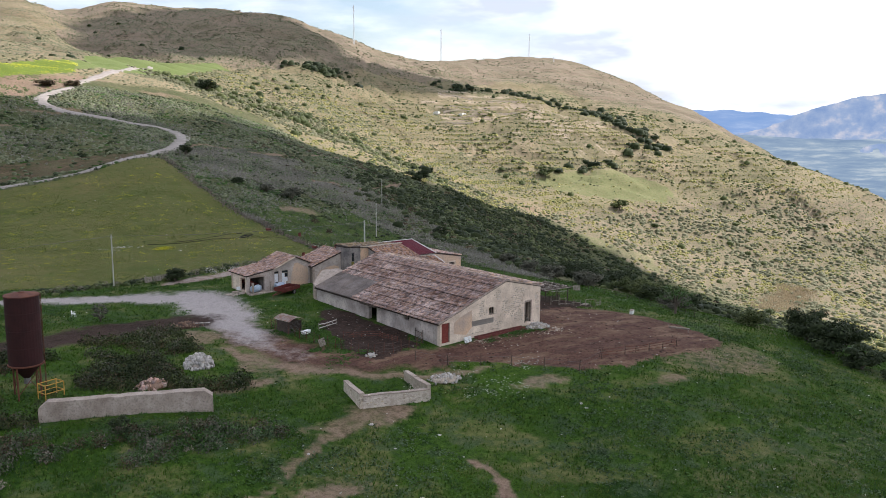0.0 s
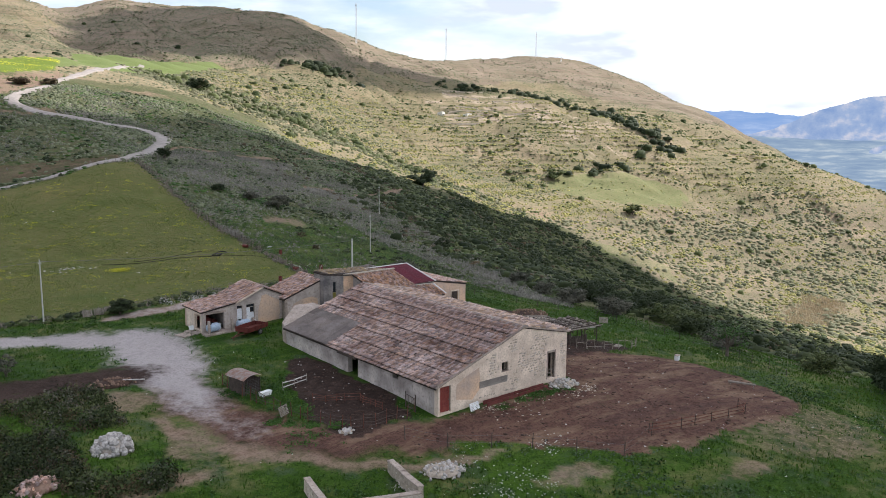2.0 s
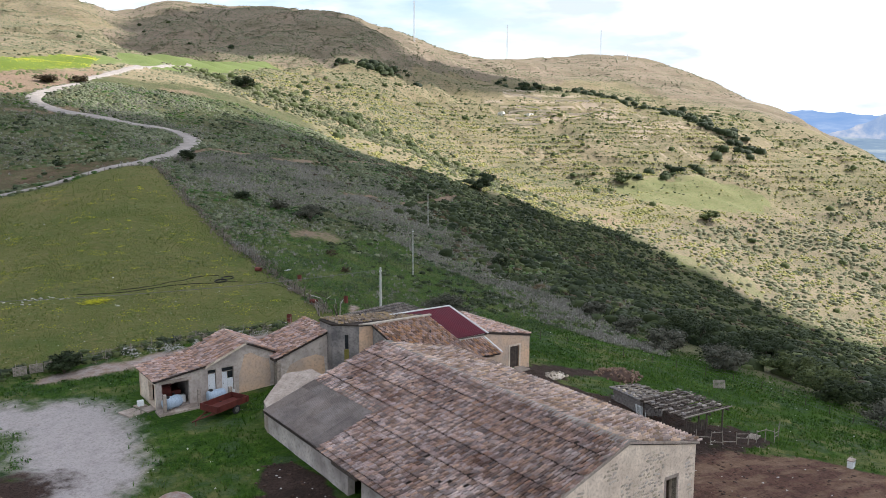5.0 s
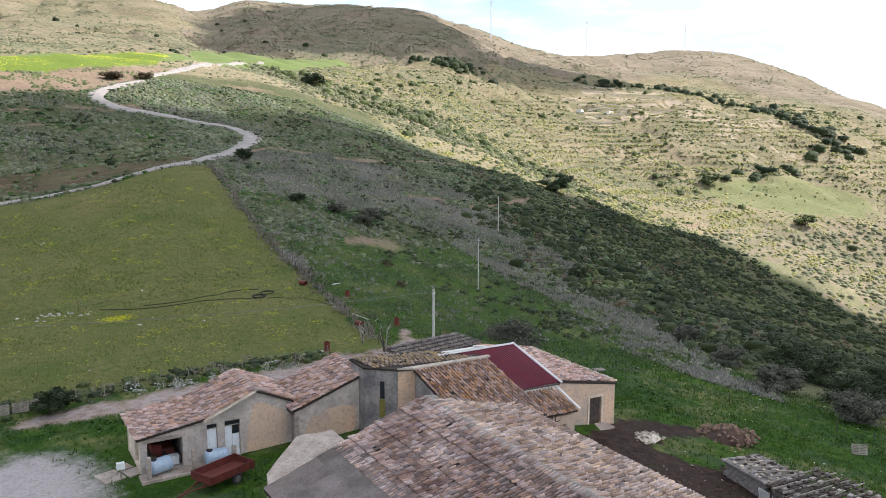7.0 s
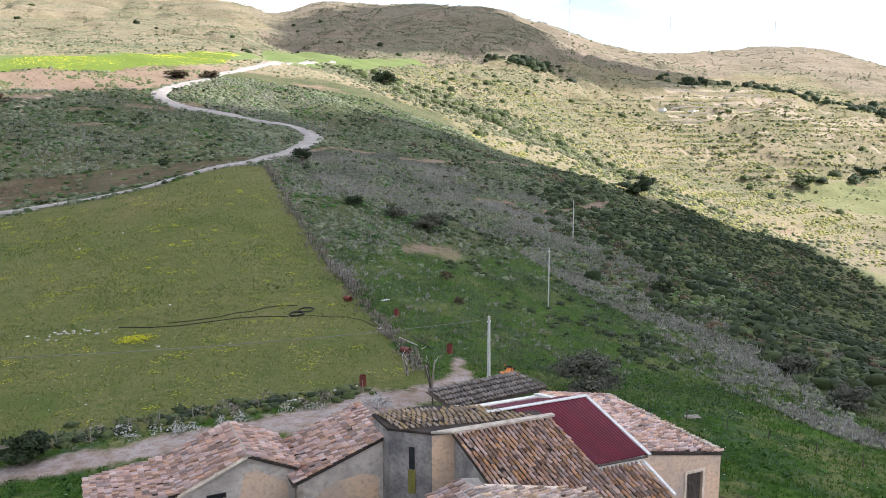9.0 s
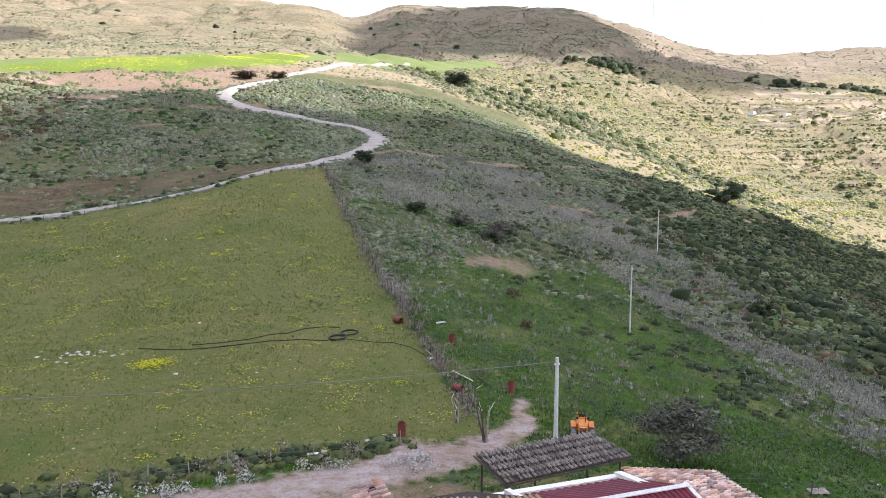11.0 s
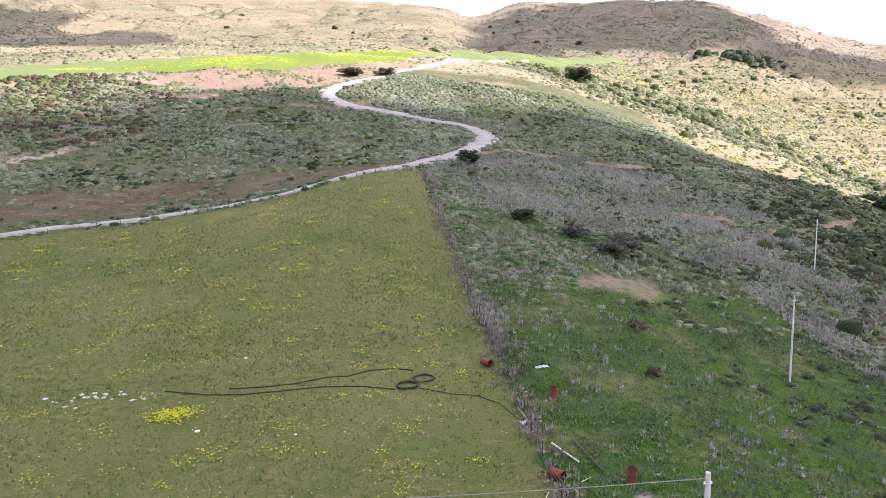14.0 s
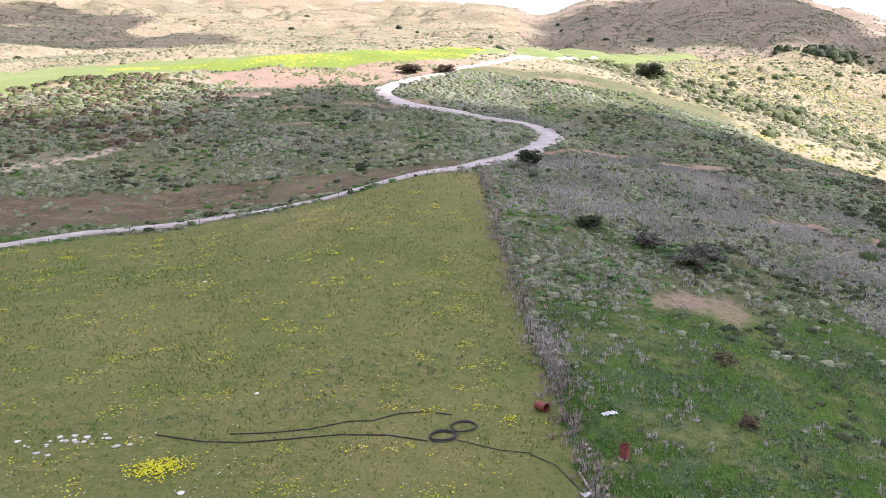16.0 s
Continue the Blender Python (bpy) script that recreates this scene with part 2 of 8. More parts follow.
M["leaf_green"] = leaf_mat("fresh_leaf", (0.01, 0.038, 0.006), (0.062, 0.128, 0.022))
M["leaf_dry"] = leaf_mat("dry_twig", (0.13, 0.105, 0.085), (0.27, 0.23, 0.19))
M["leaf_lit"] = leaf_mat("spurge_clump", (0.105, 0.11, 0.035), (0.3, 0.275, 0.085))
M["flower_yellow"] = leaf_mat("yellow_flower", (0.34, 0.35, 0.015), (0.56, 0.53, 0.02))
M["flower_white"] = leaf_mat("pale_flower", (0.42, 0.42, 0.36), (0.6, 0.6, 0.54))
M["blade"] = leaf_mat("grass_blade", (0.05, 0.092, 0.014), (0.155, 0.185, 0.04))

M["blade_lush"] = leaf_mat("lush_grass_blade", (0.013, 0.052, 0.004), (0.08, 0.156, 0.016))
M["leaf_thistle"] = leaf_mat("thistle_leaf", (0.016, 0.04, 0.013), (0.1, 0.145, 0.07))
M["leaf_hill"] = leaf_mat("hill_scrub_leaf", (0.05, 0.06, 0.026), (0.175, 0.168, 0.098))
M["leaf_bleached"] = leaf_mat("bleached_twig", (0.28, 0.27, 0.25), (0.42, 0.41, 0.39))
M["leaf_straw"] = leaf_mat("straw", (0.24, 0.17, 0.10), (0.38, 0.29, 0.19))
M["leaf_reed"] = leaf_mat("dry_reed", (0.40, 0.32, 0.20), (0.56, 0.47, 0.33))
# dark evergreen tones, lowered further to paint in the slope's deep shade
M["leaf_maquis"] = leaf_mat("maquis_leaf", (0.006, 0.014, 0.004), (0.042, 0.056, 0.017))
M["leaf_lilac"] = leaf_mat("pale_flower_stalk", (0.11, 0.112, 0.082), (0.33, 0.305, 0.275))
M["leaf_sage"] = leaf_mat("sage_green_leaf", (0.034, 0.054, 0.02), (0.19, 0.2, 0.122))
M["blade_slope"] = leaf_mat("slope_grass_blade", (0.062, 0.108, 0.030), (0.19, 0.23, 0.085))
M["leaf_heath"] = leaf_mat("brown_heath_leaf", (0.02, 0.014, 0.008), (0.11, 0.08, 0.042))
M["leaf_twig"] = leaf_mat("twiggy_grey_leaf", (0.024, 0.028, 0.018), (0.13, 0.125, 0.092))

# ---- terrain shape ----
HUB = (-60.0, -80.0)
RINGS_NEAR, RINGS_FAR = (50, 80, 110, 140, 180, 230), (300, 400, 520, 680, 900, 1200)
HEIGHTS_NEAR = [
    -5.0, -4.8, -4.5, -4.3, -4.1, -3.9, -3.7, -3.7, -3.9, -4.1, -4.3, -4.5, -4.7, -5.0, -4.9, -4.9,
    -2.3, -2.4, -2.4, -2.4, -2.1, -1.6, -1.3, -1.0, -1.9, -2.4, -2.5, -2.7, -3.9, -5.8, -7.9, -9.9,
    0.7, 0.1, -0.3, -0.6, -0.6, -0.4, -0.0, 0.1, -0.1, 0.6, -0.2, -1.5, -4.0, -7.4, -11.3, -15.3,
    4.2, 3.1, 2.0, 1.1, 0.4, 0.2, 0.5, 0.2, 1.0, 1.2, -2.4, -4.7, -7.1, -11.5, -16.5, -21.8,
    8.6, 7.0, 5.2, 3.5, 2.2, 1.8, 2.4, 2.2, 1.4, -3.2, -7.1, -11.1, -15.2, -19.9, -25.2, -30.7,
    14.2, 12.6, 10.8, 8.9, 7.5, 6.7, 6.5, 10.3, 3.9, -4.8, -13.4, -23.8, -28.4, -33.5, -38.6, -43.5,
]
HEIGHTS_FAR = [
    21.1, 20.7, 20.5, 21.0, 23.2, 26.8, 25.7, 22.5, 12.2, -2.0, -26.0, -39.5, -43.8, -51.4, -56.5, -61.9,
    30.5, 33.0, 35.7, 39.0, 43.4, 49.3, 49.8, 41.5, 20.8, -3.3, -28.4, -47.6, -55.5, -66.0, -76.8, -88.9,
    43.1, 49.9, 56.5, 61.4, 59.6, 59.5, 62.4, 54.6, 34.5, -1.4, -13.5, -30.8, -47.2, -71.6, -100.2, -128.5,
    74.0, 86.0, 95.0, 98.0, 95.0, 92.0, 87.5, 76.9, 64.4, 34.3, 30.3, 11.0, -18.0, -80.9, -133.1, -179.5,
    125.0, 138.0, 148.0, 150.0, 148.0, 144.0, 138.0, 137.4, 126.2, 85.3, 57.0, 30.7, -52.8, -118.0, -176.6, -235.0,
    165.0, 175.0, 182.0, 180.0, 172.0, 152.0, 124.3, 117.8, 83.8, 103.7, 111.3, 33.6, -71.3, -152.9, -225.0, -294.2,
]
HEIGHTS = np.array(HEIGHTS_NEAR + HEIGHTS_FAR).reshape(12, 16)
LOG_RINGS = np.log(np.array(RINGS_NEAR + RINGS_FAR, float))


def weave(t):
    return np.stack([-.5*t + t*t - .5*t**3, 1 - 2.5*t*t + 1.5*t**3, .5*t + 2*t*t - 1.5*t**3, -.5*t*t + .5*t**3], -1)


def wobble(x, y, s, seed=0.0):
    """Cheap smooth noise from turned sine waves, about -1 to 1."""
    out = 0
    for k, (a, f, w) in enumerate(((0.3, 1.0, .5), (1.4, 1.63, .35), (2.3, 2.71, .25), (0.9, 4.3, .16), (2.9, 6.1, .1))):
        u, v = x*math.cos(a) + y*math.sin(a), -x*math.sin(a) + y*math.cos(a)
        out = out + w*np.sin(u*f/s + seed*1.7 + k + 1.3*np.sin(v*f/s*0.83 + seed + 2*k))
    return out


def heights(x, y):
    """Ground height at arrays of x and y."""
    x, y = np.asarray(x, float), np.asarray(y, float)
    dx, dy = x - HUB[0], y - HUB[1]
    az, r = np.degrees(np.arctan2(dx, dy)), np.hypot(dx, dy)
    u = np.clip((az + 45)/9, 0, 14.999)
    v = np.clip(np.interp(np.log(np.maximum(r, 1)), LOG_RINGS, np.arange(12)), 0, 10.999)
    iu, iv = u.astype(int), v.astype(int)
    wu, wv = weave(u - iu), weave(v - iv)
    z = 0
    for i in range(4):
        for j in range(4):
            z = z + wv[..., i]*wu[..., j]*HEIGHTS[np.clip(iv + i - 1, 0, 11), np.clip(iu + j - 1, 0, 15)]
    far = np.clip((r - 1230)/900, 0, 1)
    z = np.where(z < -70, -70 + (z + 70)*0.22, z)
    z = z*(1 - far)**1.5 - 430*(1 - (1 - far)**1.5)
    rough = np.clip((r - 60)/400, 0, 1)
    z = z - 11*np.clip((x - 57)/38, 0, 1)**1.3*np.clip((180 - x)/60, 0, 1)*np.clip((34 - y)/24, 0, 1)*np.clip((r - 60)/40, 0, 1)
    z = z - 13*np.exp(-((x - 112 - 0.12*(y - 540))/26)**2)*np.clip((y - 500)/80, 0, 1)*np.clip((900 - y)/120, 0, 1)
    z = z - 5.0*np.clip((r - 380)/300, 0, 1)*np.clip(0.32 - np.abs(wobble(x, y, 34, 9)), 0, 1)/0.32*np.clip((1400 - r)/200, 0, 1)
    step = 2.9*np.clip(1.25 - np.hypot((x - 400)/150, (y - 385)/115), 0, 0.3)/0.3
    z = z + 0.15*step*np.sin(2.1666*z + 0.9*wobble(x, y, 30, 6))
    return z + rough*(1.1*wobble(x, y, 14, 2) + 3.0*np.clip((r - 330)/500, 0, 1)*wobble(x, y, 42, 5)) + 0.05*wobble(x, y, 1.6, 1)*np.clip(1.3 - r/260, 0.2, 1)


def ground_z(x, y):
    return float(heights(np.array([x]), np.array([y]))[0])
# ---- ground zones ----
def inside(x, y, poly):
    """Which points lie in the polygon."""
    hit = np.zeros(np.shape(x), bool)
    for (x1, y1), (x2, y2) in zip(poly, poly[1:] + poly[:1]):
        if y1 != y2:
            hit ^= ((y1 > y) != (y2 > y)) & (x < (x2 - x1)*(y - y1)/(y2 - y1) + x1)
    return hit


def near_line(x, y, line):
    """How deep a point lies in a strip whose points are (x, y, half width): 1 in the middle, 0 at the edge."""
    best = np.full(np.shape(x), -9.0)
    for (x1, y1, w1), (x2, y2, w2) in zip(line, line[1:]):
        dx, dy = x2 - x1, y2 - y1
        t = np.clip(((x - x1)*dx + (y - y1)*dy)/(dx*dx + dy*dy), 0, 1)
        best = np.maximum(best, 1 - np.hypot(x - x1 - t*dx, y - y1 - t*dy)/(w1 + t*(w2 - w1)))
    return best


DRIVE = [(-130, 84, 3), (-75, 66, 3), (-36, 50, 2.7), (-21, 43.8, 3.4), (-13.5, 38, 5.6), (-14, 30, 6.0), (-15, 22, 4.4), (-15.5, 12, 3.6), (-13, 5, 3.0)]
EARTH_TRACK = [(-15, 27, 3.6), (-15.5, 16, 4.4), (-13.5, 8, 4.2), (-9, 1.5, 3.8), (-3, -2.5, 3.2)]
STRAW_VERGE = [(-20, 14, 1.2), (-19, 9, 1.6), (-15.5, 3.5, 1.6), (-11, -1.5, 1.3), (-6, -5, 1.0), (0, -7.5, 0.8)]
BACK_YARD = [(-14, 50.5, 1.6), (-4, 50, 1.8), (5, 50.6, 2.6), (12, 52.3, 3.8), (17, 53.8, 3.4), (20.3, 56.5, 1.7), (22.5, 60, 0.9), (24.4, 64, 0.5)]
DARK_TRACK = [(-90, 33, 4.5), (-40, 26, 4.2), (-28, 26.5, 4.6), (-18, 26, 4.5)]
LANE = [(-44, 145.5, 0.65), (-31, 151.8, 0.65), (-15, 154, 0.7), (1.5, 154, 0.75), (19, 163.8, 1.15), (29.5, 173, 1.8), (37.8, 187, 2.2), (41, 196.5, 2.4), (38.5, 205, 2.2), (28, 211.5, 1.8), (15.2, 221.5, 1.8), (7.5, 231.5, 2.0), (9.5, 241, 1.7), (19.5, 253, 1.4), (27, 267, 1.4), (37, 285, 1.4), (46, 301, 1.5), (55, 318, 1.6), (72, 362, 1.5), (86, 392, 1.4), (104, 420, 1.2)]
SIDE_TRACK = [(-70, 174, 1.5), (-43.8, 189.6, 1.5), (-37, 197.4, 1.5), (-30.3, 203.8, 1.6), (-25.5, 211.6, 1.6), (-25.8, 227.2, 1.4), (-18.8, 233.4, 1.2), (-10.6, 235.1, 1.0)]
FOOTPATH = [(-36, -21, 0.55), (-27.6, -16.5, 0.6), (-21, -12, 0.9), (-17, -9.5, 1.6), (-13, -11, 1.2)]
FIELD = [(19.5, 57), (19.2, 66), (19.8, 77), (20.6, 89), (21.2, 105), (21.6, 129), (23, 162), (18, 161), (1.5, 151.5), (-15, 151.6), (-31, 149.5), (-44, 143), (-130, 118), (-150, 90), (-30, 56.5), (-12, 53.5), (2, 53.6), (12, 55)]
PADDOCK = [(-7.5, 1.2), (-2, 1.5), (-0.8, 8), (-0.8, 21), (-4, 22), (-6.5, 17), (-8.5, 9)]
CORRAL = [(-6, -2.6), (0, -5.6), (8.5, -13.5), (14, -15.5), (21, -16), (28, -15.5), (34, -13), (36.5, -4), (35, 3.5), (28, 8), (22, 9), (17, 4), (17, -0.2), (0, -0.2)]
SHED_YARD = [(17, 4), (22, 7), (29, 7.5), (35, 8.5), (35.5, 11), (32, 13), (31.5, 20.5), (28, 21), (26, 24.5), (30, 26.5), (34, 25.5), (33, 28.5), (28, 30.5), (23, 29), (17, 25)]
STRAW = [(19, -21), (26, -24), (34, -22), (35, -14), (26, -15.5), (18, -16.5)]
GREEN_STRIP = [(-300, 200), (-95, 232), (-70, 256), (-44, 262), (-3, 263), (38, 302), (75, 347), (120, 410), (196, 522), (186, 538), (74, 449), (60, 380), (23, 313), (-18, 283), (-72, 286), (-109, 293), (-300, 330)]
BLOOM_STRIP = [(-70, 268), (-50, 265), (-36, 260), (-4, 262.5), (36, 295), (47, 351), (-1, 291), (-41, 276), (-70, 275)]
RED_BANK = [(-52, 252), (-31, 240), (-15, 236.5), (3.6, 237), (14, 247), (30, 266), (35, 289), (12, 272), (-4, 261), (-36, 258)]
BROWN_BANK = [(-60, 258), (-38, 257), (-29, 238), (-27, 226), (-27, 213), (-40, 194), (-60, 184), (-100, 196), (-110, 240)]
LANE_BANK = [(-60, 166), (-41, 169), (-23, 171), (-3, 170), (14, 168), (22, 170), (13, 160), (0, 157), (-14, 159), (-37, 153), (-60, 146)]
LIT_MEADOW = [(318, 312), (345, 306), (381, 287), (388, 262), (352, 250), (316, 268), (300, 276), (296, 300)]
VALLEY_GREEN = [(246, 205), (255, 212), (274, 182), (258, 165)]
BROWN_HILLS = [(112, 545), (108, 680), (90, 1000), (1200, 1200), (1200, 600), (600, 590), (520, 585), (430, 560), (340, 560), (300, 545), (210, 530)]
TERRACES = [(335, 425), (350, 500), (400, 535), (440, 500), (430, 440), (380, 415)]
FLOWERY = [(24, 170), (24, 138), (40, 136), (52, 143), (56, 128), (57, 112), (60, 97), (57, 80), (50, 45), (54, 34), (62, 50), (68, 75), (72, 98), (88, 116), (86, 165), (64, 193)]
BARE_SPOTS = [(41, 114, 6, 4), (60, 269, 9, 4), (14, 226, 5, 4), (36, 284, 8, 4), (250, 250, 9, 4), (330, 236, 10, 4), (438, 205, 9, 9), (3, -13.5, 3.0, 1.2), (11, 46, 9, 4), (-21.5, 19, 4, 2), (-23, 2.5, 4, 1.6), (-17.5, -9.5, 4, 1.4), (-14, -11, 4, 1.2), (-18.5, 8, 3.2, 4), (-15.5, 3, 3, 2.5), (-25, 232, 9, 3), (-14, 218, 7, 2), (4, 222, 8, 2.5), (-10, 205, 6, 1.6), (70, 230, 7, 2), (30, 186, 3, 1.5), (14, -20, 3, 1.2), (-26, -20, 3, 1.0)]
BARE_LINES = [[(-3, -3, 1.0), (4, -4.6, 1.3), (10, -4.2, 1.4), (17, -1.4, 1.6), (21, 3, 1.2)], [(36, 179, 1.3), (54, 187.3, 1.7)], [(60, 184, 1.8), (69.5, 188, 2.2), (76, 190, 1.2)], [(87, 197, 1.4), (111, 216, 1.8)], [(67, 154.5, 1.2), (75.3, 156.5, 1.7)], [(80, 149, 1.2), (100, 163, 1.7), (130, 188, 1.5), (166, 217, 1.3)], [(57, 106, 0.6), (66, 104, 0.8), (72, 101, 0.7)], [(-13.2, -23, 0.5), (-14.5, -28, 0.6)], [(60, 90, 0.5), (75, 86, 0.7), (90, 84, 0.9)]]


def zones(x, y):
    """Twelve ground covers, 0 to 1, at arrays of x and y."""
    wx, wy = x + 0.9*wobble(x, y, 2.3, 3), y + 0.9*wobble(x, y, 2.3, 7)
    bx, by = x + 9*wobble(x, y, 30, 3), y + 9*wobble(x, y, 30, 8)
    one = lambda m: m.astype(float)
    rise = lambda v: np.clip(v, 0, 1)
    field = one(inside(x + 0.3*(wx - x), y + 0.3*(wy - y), FIELD))
    gravel = np.maximum(rise(1.4*near_line(wx, wy, DRIVE))*rise((y + 0.5*x + 3)/15), 0.8*rise(3*near_line(x, y, LANE)))
    gravel = np.maximum(gravel, 0.5*rise(2*near_line(wx, wy, BACK_YARD)))
    manure = np.maximum.reduce([one(inside(wx, wy, PADDOCK)), 0.18*one(inside(wx, wy, CORRAL)), 0.85*rise(1.6*near_line(wx, wy, DARK_TRACK)), 0.8*one(inside(wx, wy, SHED_YARD))])
    soil = np.maximum.reduce([0.72*one(inside(x + 0.3*(bx - x), y + 0.3*(by - y), RED_BANK)), 0.42*one(inside(wx, wy, STRAW)), rise(1.7*near_line(wx, wy, BACK_YARD)), 0.6*rise(2*near_line(wx, wy, FOOTPATH)), 0.7*rise(1.6*near_line(wx, wy, STRAW_VERGE))])
    for cx, cy, rx, ry in BARE_SPOTS:
        d = np.hypot((wx - cx)/rx, (wy - cy)/ry) + 0.35*wobble(x, y, 1.1 + 0.12*rx, cx)
        soil = np.maximum(soil, np.clip(1.15 - 0.9*d, 0, 0.62))
    for line in BARE_LINES:
        soil = np.maximum(soil, np.clip(2.2*near_line(wx, wy, line), 0, 0.8))
    dx, dy = x + 0.35*(bx - x), y + 0.35*(by - y)
    dry = np.maximum.reduce([rise((dx - 243 + np.clip(112 - dy, 0, 90))/10), rise((by - 268 - 0.25*(bx - 40))/20)*one(bx < 110), rise((dy - 229)/8)*rise((dx - 104)/8)])
    hill = np.maximum(one(inside(x + 0.8*(bx - x), y + 0.8*(by - y), BROWN_HILLS)), np.maximum.reduce([rise((bx - 560)/60), 0.5*one((x > 244) & (heights(x, y) < -24)), 0.46*rise((by - 315)/40)*one(x < 112)]))
    scrub = rise(np.maximum(rise((by - 116)/14)*one(x > 21), one(by > 150)) + rise((bx - 55 - 0.06*y)/12)*one(by > -12) + np.clip((-25 - y)/30, 0, 0.35) + 0.16*one((x > 21) & (y > 62)) + np.clip((-bx - 55)/30, 0, 0.6))
    strip = np.maximum.reduce([one(inside(bx*0.3 + x*0.7, by*0.3 + y*0.7, GREEN_STRIP)), 0.5*one(inside(bx*0.6 + x*0.4, by*0.6 + y*0.4, LIT_MEADOW)), 0.45*one(inside(bx, by, VALLEY_GREEN))])
    bloom = one(inside(x + 0.15*(bx - x), y + 0.15*(by - y), BLOOM_STRIP))
    earth = np.maximum.reduce([rise(1.7*near_line(wx, wy, EARTH_TRACK)), one(inside(wx, wy, CORRAL)), 0.5*one(inside(wx, wy, LANE_BANK))])
    pale = np.maximum.reduce([0.42*one(inside(bx, by, BROWN_BANK)), 0.85*rise(2*near_line(x, y, SIDE_TRACK)), one(inside(bx, by, TERRACES))*rise(2.2*np.sin(heights(x, y)*1.25) - 0.9), rise(1.25 - np.hypot((x - 400)/150, (y - 385)/115))*rise(1.6*np.sin(2.1666*heights(x, y) + 0.9*wobble(x, y, 30, 6) + 2.6) - 0.75 + 0.5*wobble(x, y, 18, 11)), rise(1.4 - np.hypot((wx - 52)/8, (wy - 312)/20))*0.55])
    lush = 1 - rise(scrub + dry)
    return field, gravel, manure, soil, scrub, dry, strip, lush, hill, bloom, earth, pale


def ground_material():
    m = bpy.data.materials.new("ground_cover")
    m.use_nodes = True
    n, l = m.node_tree.nodes, m.node_tree.links
    p = n["Principled BSDF"]
    co = n.new("ShaderNodeTexCoord")

    def noise_at(scale, detail=5.0, rough=0.6, stretch=None):
        t = n.new("ShaderNodeTexNoise")
        t.inputs["Scale"].default_value, t.inputs["Detail"].default_value, t.inputs["Roughness"].default_value = scale, detail, rough
        src = co.outputs["Object"]
        if stretch:
            mp = n.new("ShaderNodeMapping"); mp.inputs["Scale"].default_value = stretch
            l.new(src, mp.inputs["Vector"]); src = mp.outputs["Vector"]
        l.new(src, t.inputs["Vector"])
        return t.outputs["Fac"]

    def ramp(src, a, b, lo=0.35, hi=0.65):
        r = n.new("ShaderNodeValToRGB")
        r.color_ramp.elements[0].position, r.color_ramp.elements[1].position = lo, hi
        r.color_ramp.elements[0].color, r.color_ramp.elements[1].color = (*a, 1), (*b, 1)
        l.new(src, r.inputs["Fac"])
        return r.outputs["Color"]

    def blend(fac, a, b, clamp=True):
        x = n.new("ShaderNodeMix"); x.data_type = "RGBA"
        l.new(fac, x.inputs["Factor"]); l.new(a, x.inputs["A"]); l.new(b, x.inputs["B"])
        return x.outputs["Result"]

    def math2(op, a, b):
        x = n.new("ShaderNodeMath"); x.operation = op
        for k, s in enumerate((a, b)):
            if isinstance(s, (int, float)):
                x.inputs[k].default_value = s
            else:
                l.new(s, x.inputs[k])
        return x.outputs[0]

    big, mid, small, tiny = noise_at(0.035), noise_at(0.22), noise_at(1.1, 6, 0.65), noise_at(5.0, 5, 0.7)

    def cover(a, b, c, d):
        """Patches of a and b, freckled with c (in grass the painted shade of gaps), and with tufts of d."""
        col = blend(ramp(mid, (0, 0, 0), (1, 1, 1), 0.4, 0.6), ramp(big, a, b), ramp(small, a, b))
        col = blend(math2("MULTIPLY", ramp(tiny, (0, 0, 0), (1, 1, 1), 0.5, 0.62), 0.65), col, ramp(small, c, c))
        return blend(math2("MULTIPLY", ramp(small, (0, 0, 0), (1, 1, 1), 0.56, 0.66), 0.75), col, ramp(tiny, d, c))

    covers = {
        # dark third tone of grass and scrub paints the shade between tufts
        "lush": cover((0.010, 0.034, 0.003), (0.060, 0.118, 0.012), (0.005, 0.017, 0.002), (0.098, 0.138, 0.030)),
        "scrub": cover((0.040, 0.054, 0.018), (0.145, 0.134, 0.075), (0.016, 0.022, 0.008), (0.200, 0.182, 0.122)),
        "dry": cover((0.320, 0.245, 0.168), (0.198, 0.168, 0.092), (0.145, 0.126, 0.062), (0.075, 0.072, 0.032)),
        "hill": cover((0.262, 0.198, 0.152), (0.185, 0.150, 0.108), (0.130, 0.112, 0.078), (0.086, 0.079, 0.052)),
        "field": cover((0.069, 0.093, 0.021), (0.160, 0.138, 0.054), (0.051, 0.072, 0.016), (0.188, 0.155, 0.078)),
        "strip": cover((0.115, 0.155, 0.048), (0.150, 0.175, 0.065), (0.100, 0.135, 0.042), (0.175, 0.18, 0.085)),
        "bloom": cover((0.120, 0.165, 0.028), (0.090, 0.135, 0.026), (0.16, 0.18, 0.022), (0.22, 0.215, 0.02)),
        "soil": cover((0.205, 0.130, 0.094), (0.285, 0.202, 0.155), (0.125, 0.080, 0.057), (0.16, 0.14, 0.088)),
        "earth": cover((0.060, 0.029, 0.022), (0.150, 0.084, 0.062), (0.026, 0.013, 0.010), (0.18, 0.115, 0.078)),
        "pale": cover((0.36, 0.29, 0.22), (0.30, 0.24, 0.17), (0.25, 0.20, 0.13), (0.40, 0.35, 0.28)),
        "gravel": cover((0.300, 0.268, 0.262), (0.415, 0.378, 0.365), (0.23, 0.20, 0.19), (0.37, 0.33, 0.31)),
        "manure": cover((0.020, 0.013, 0.010), (0.066, 0.042, 0.034), (0.011, 0.007, 0.006), (0.085, 0.057, 0.044)),
    }
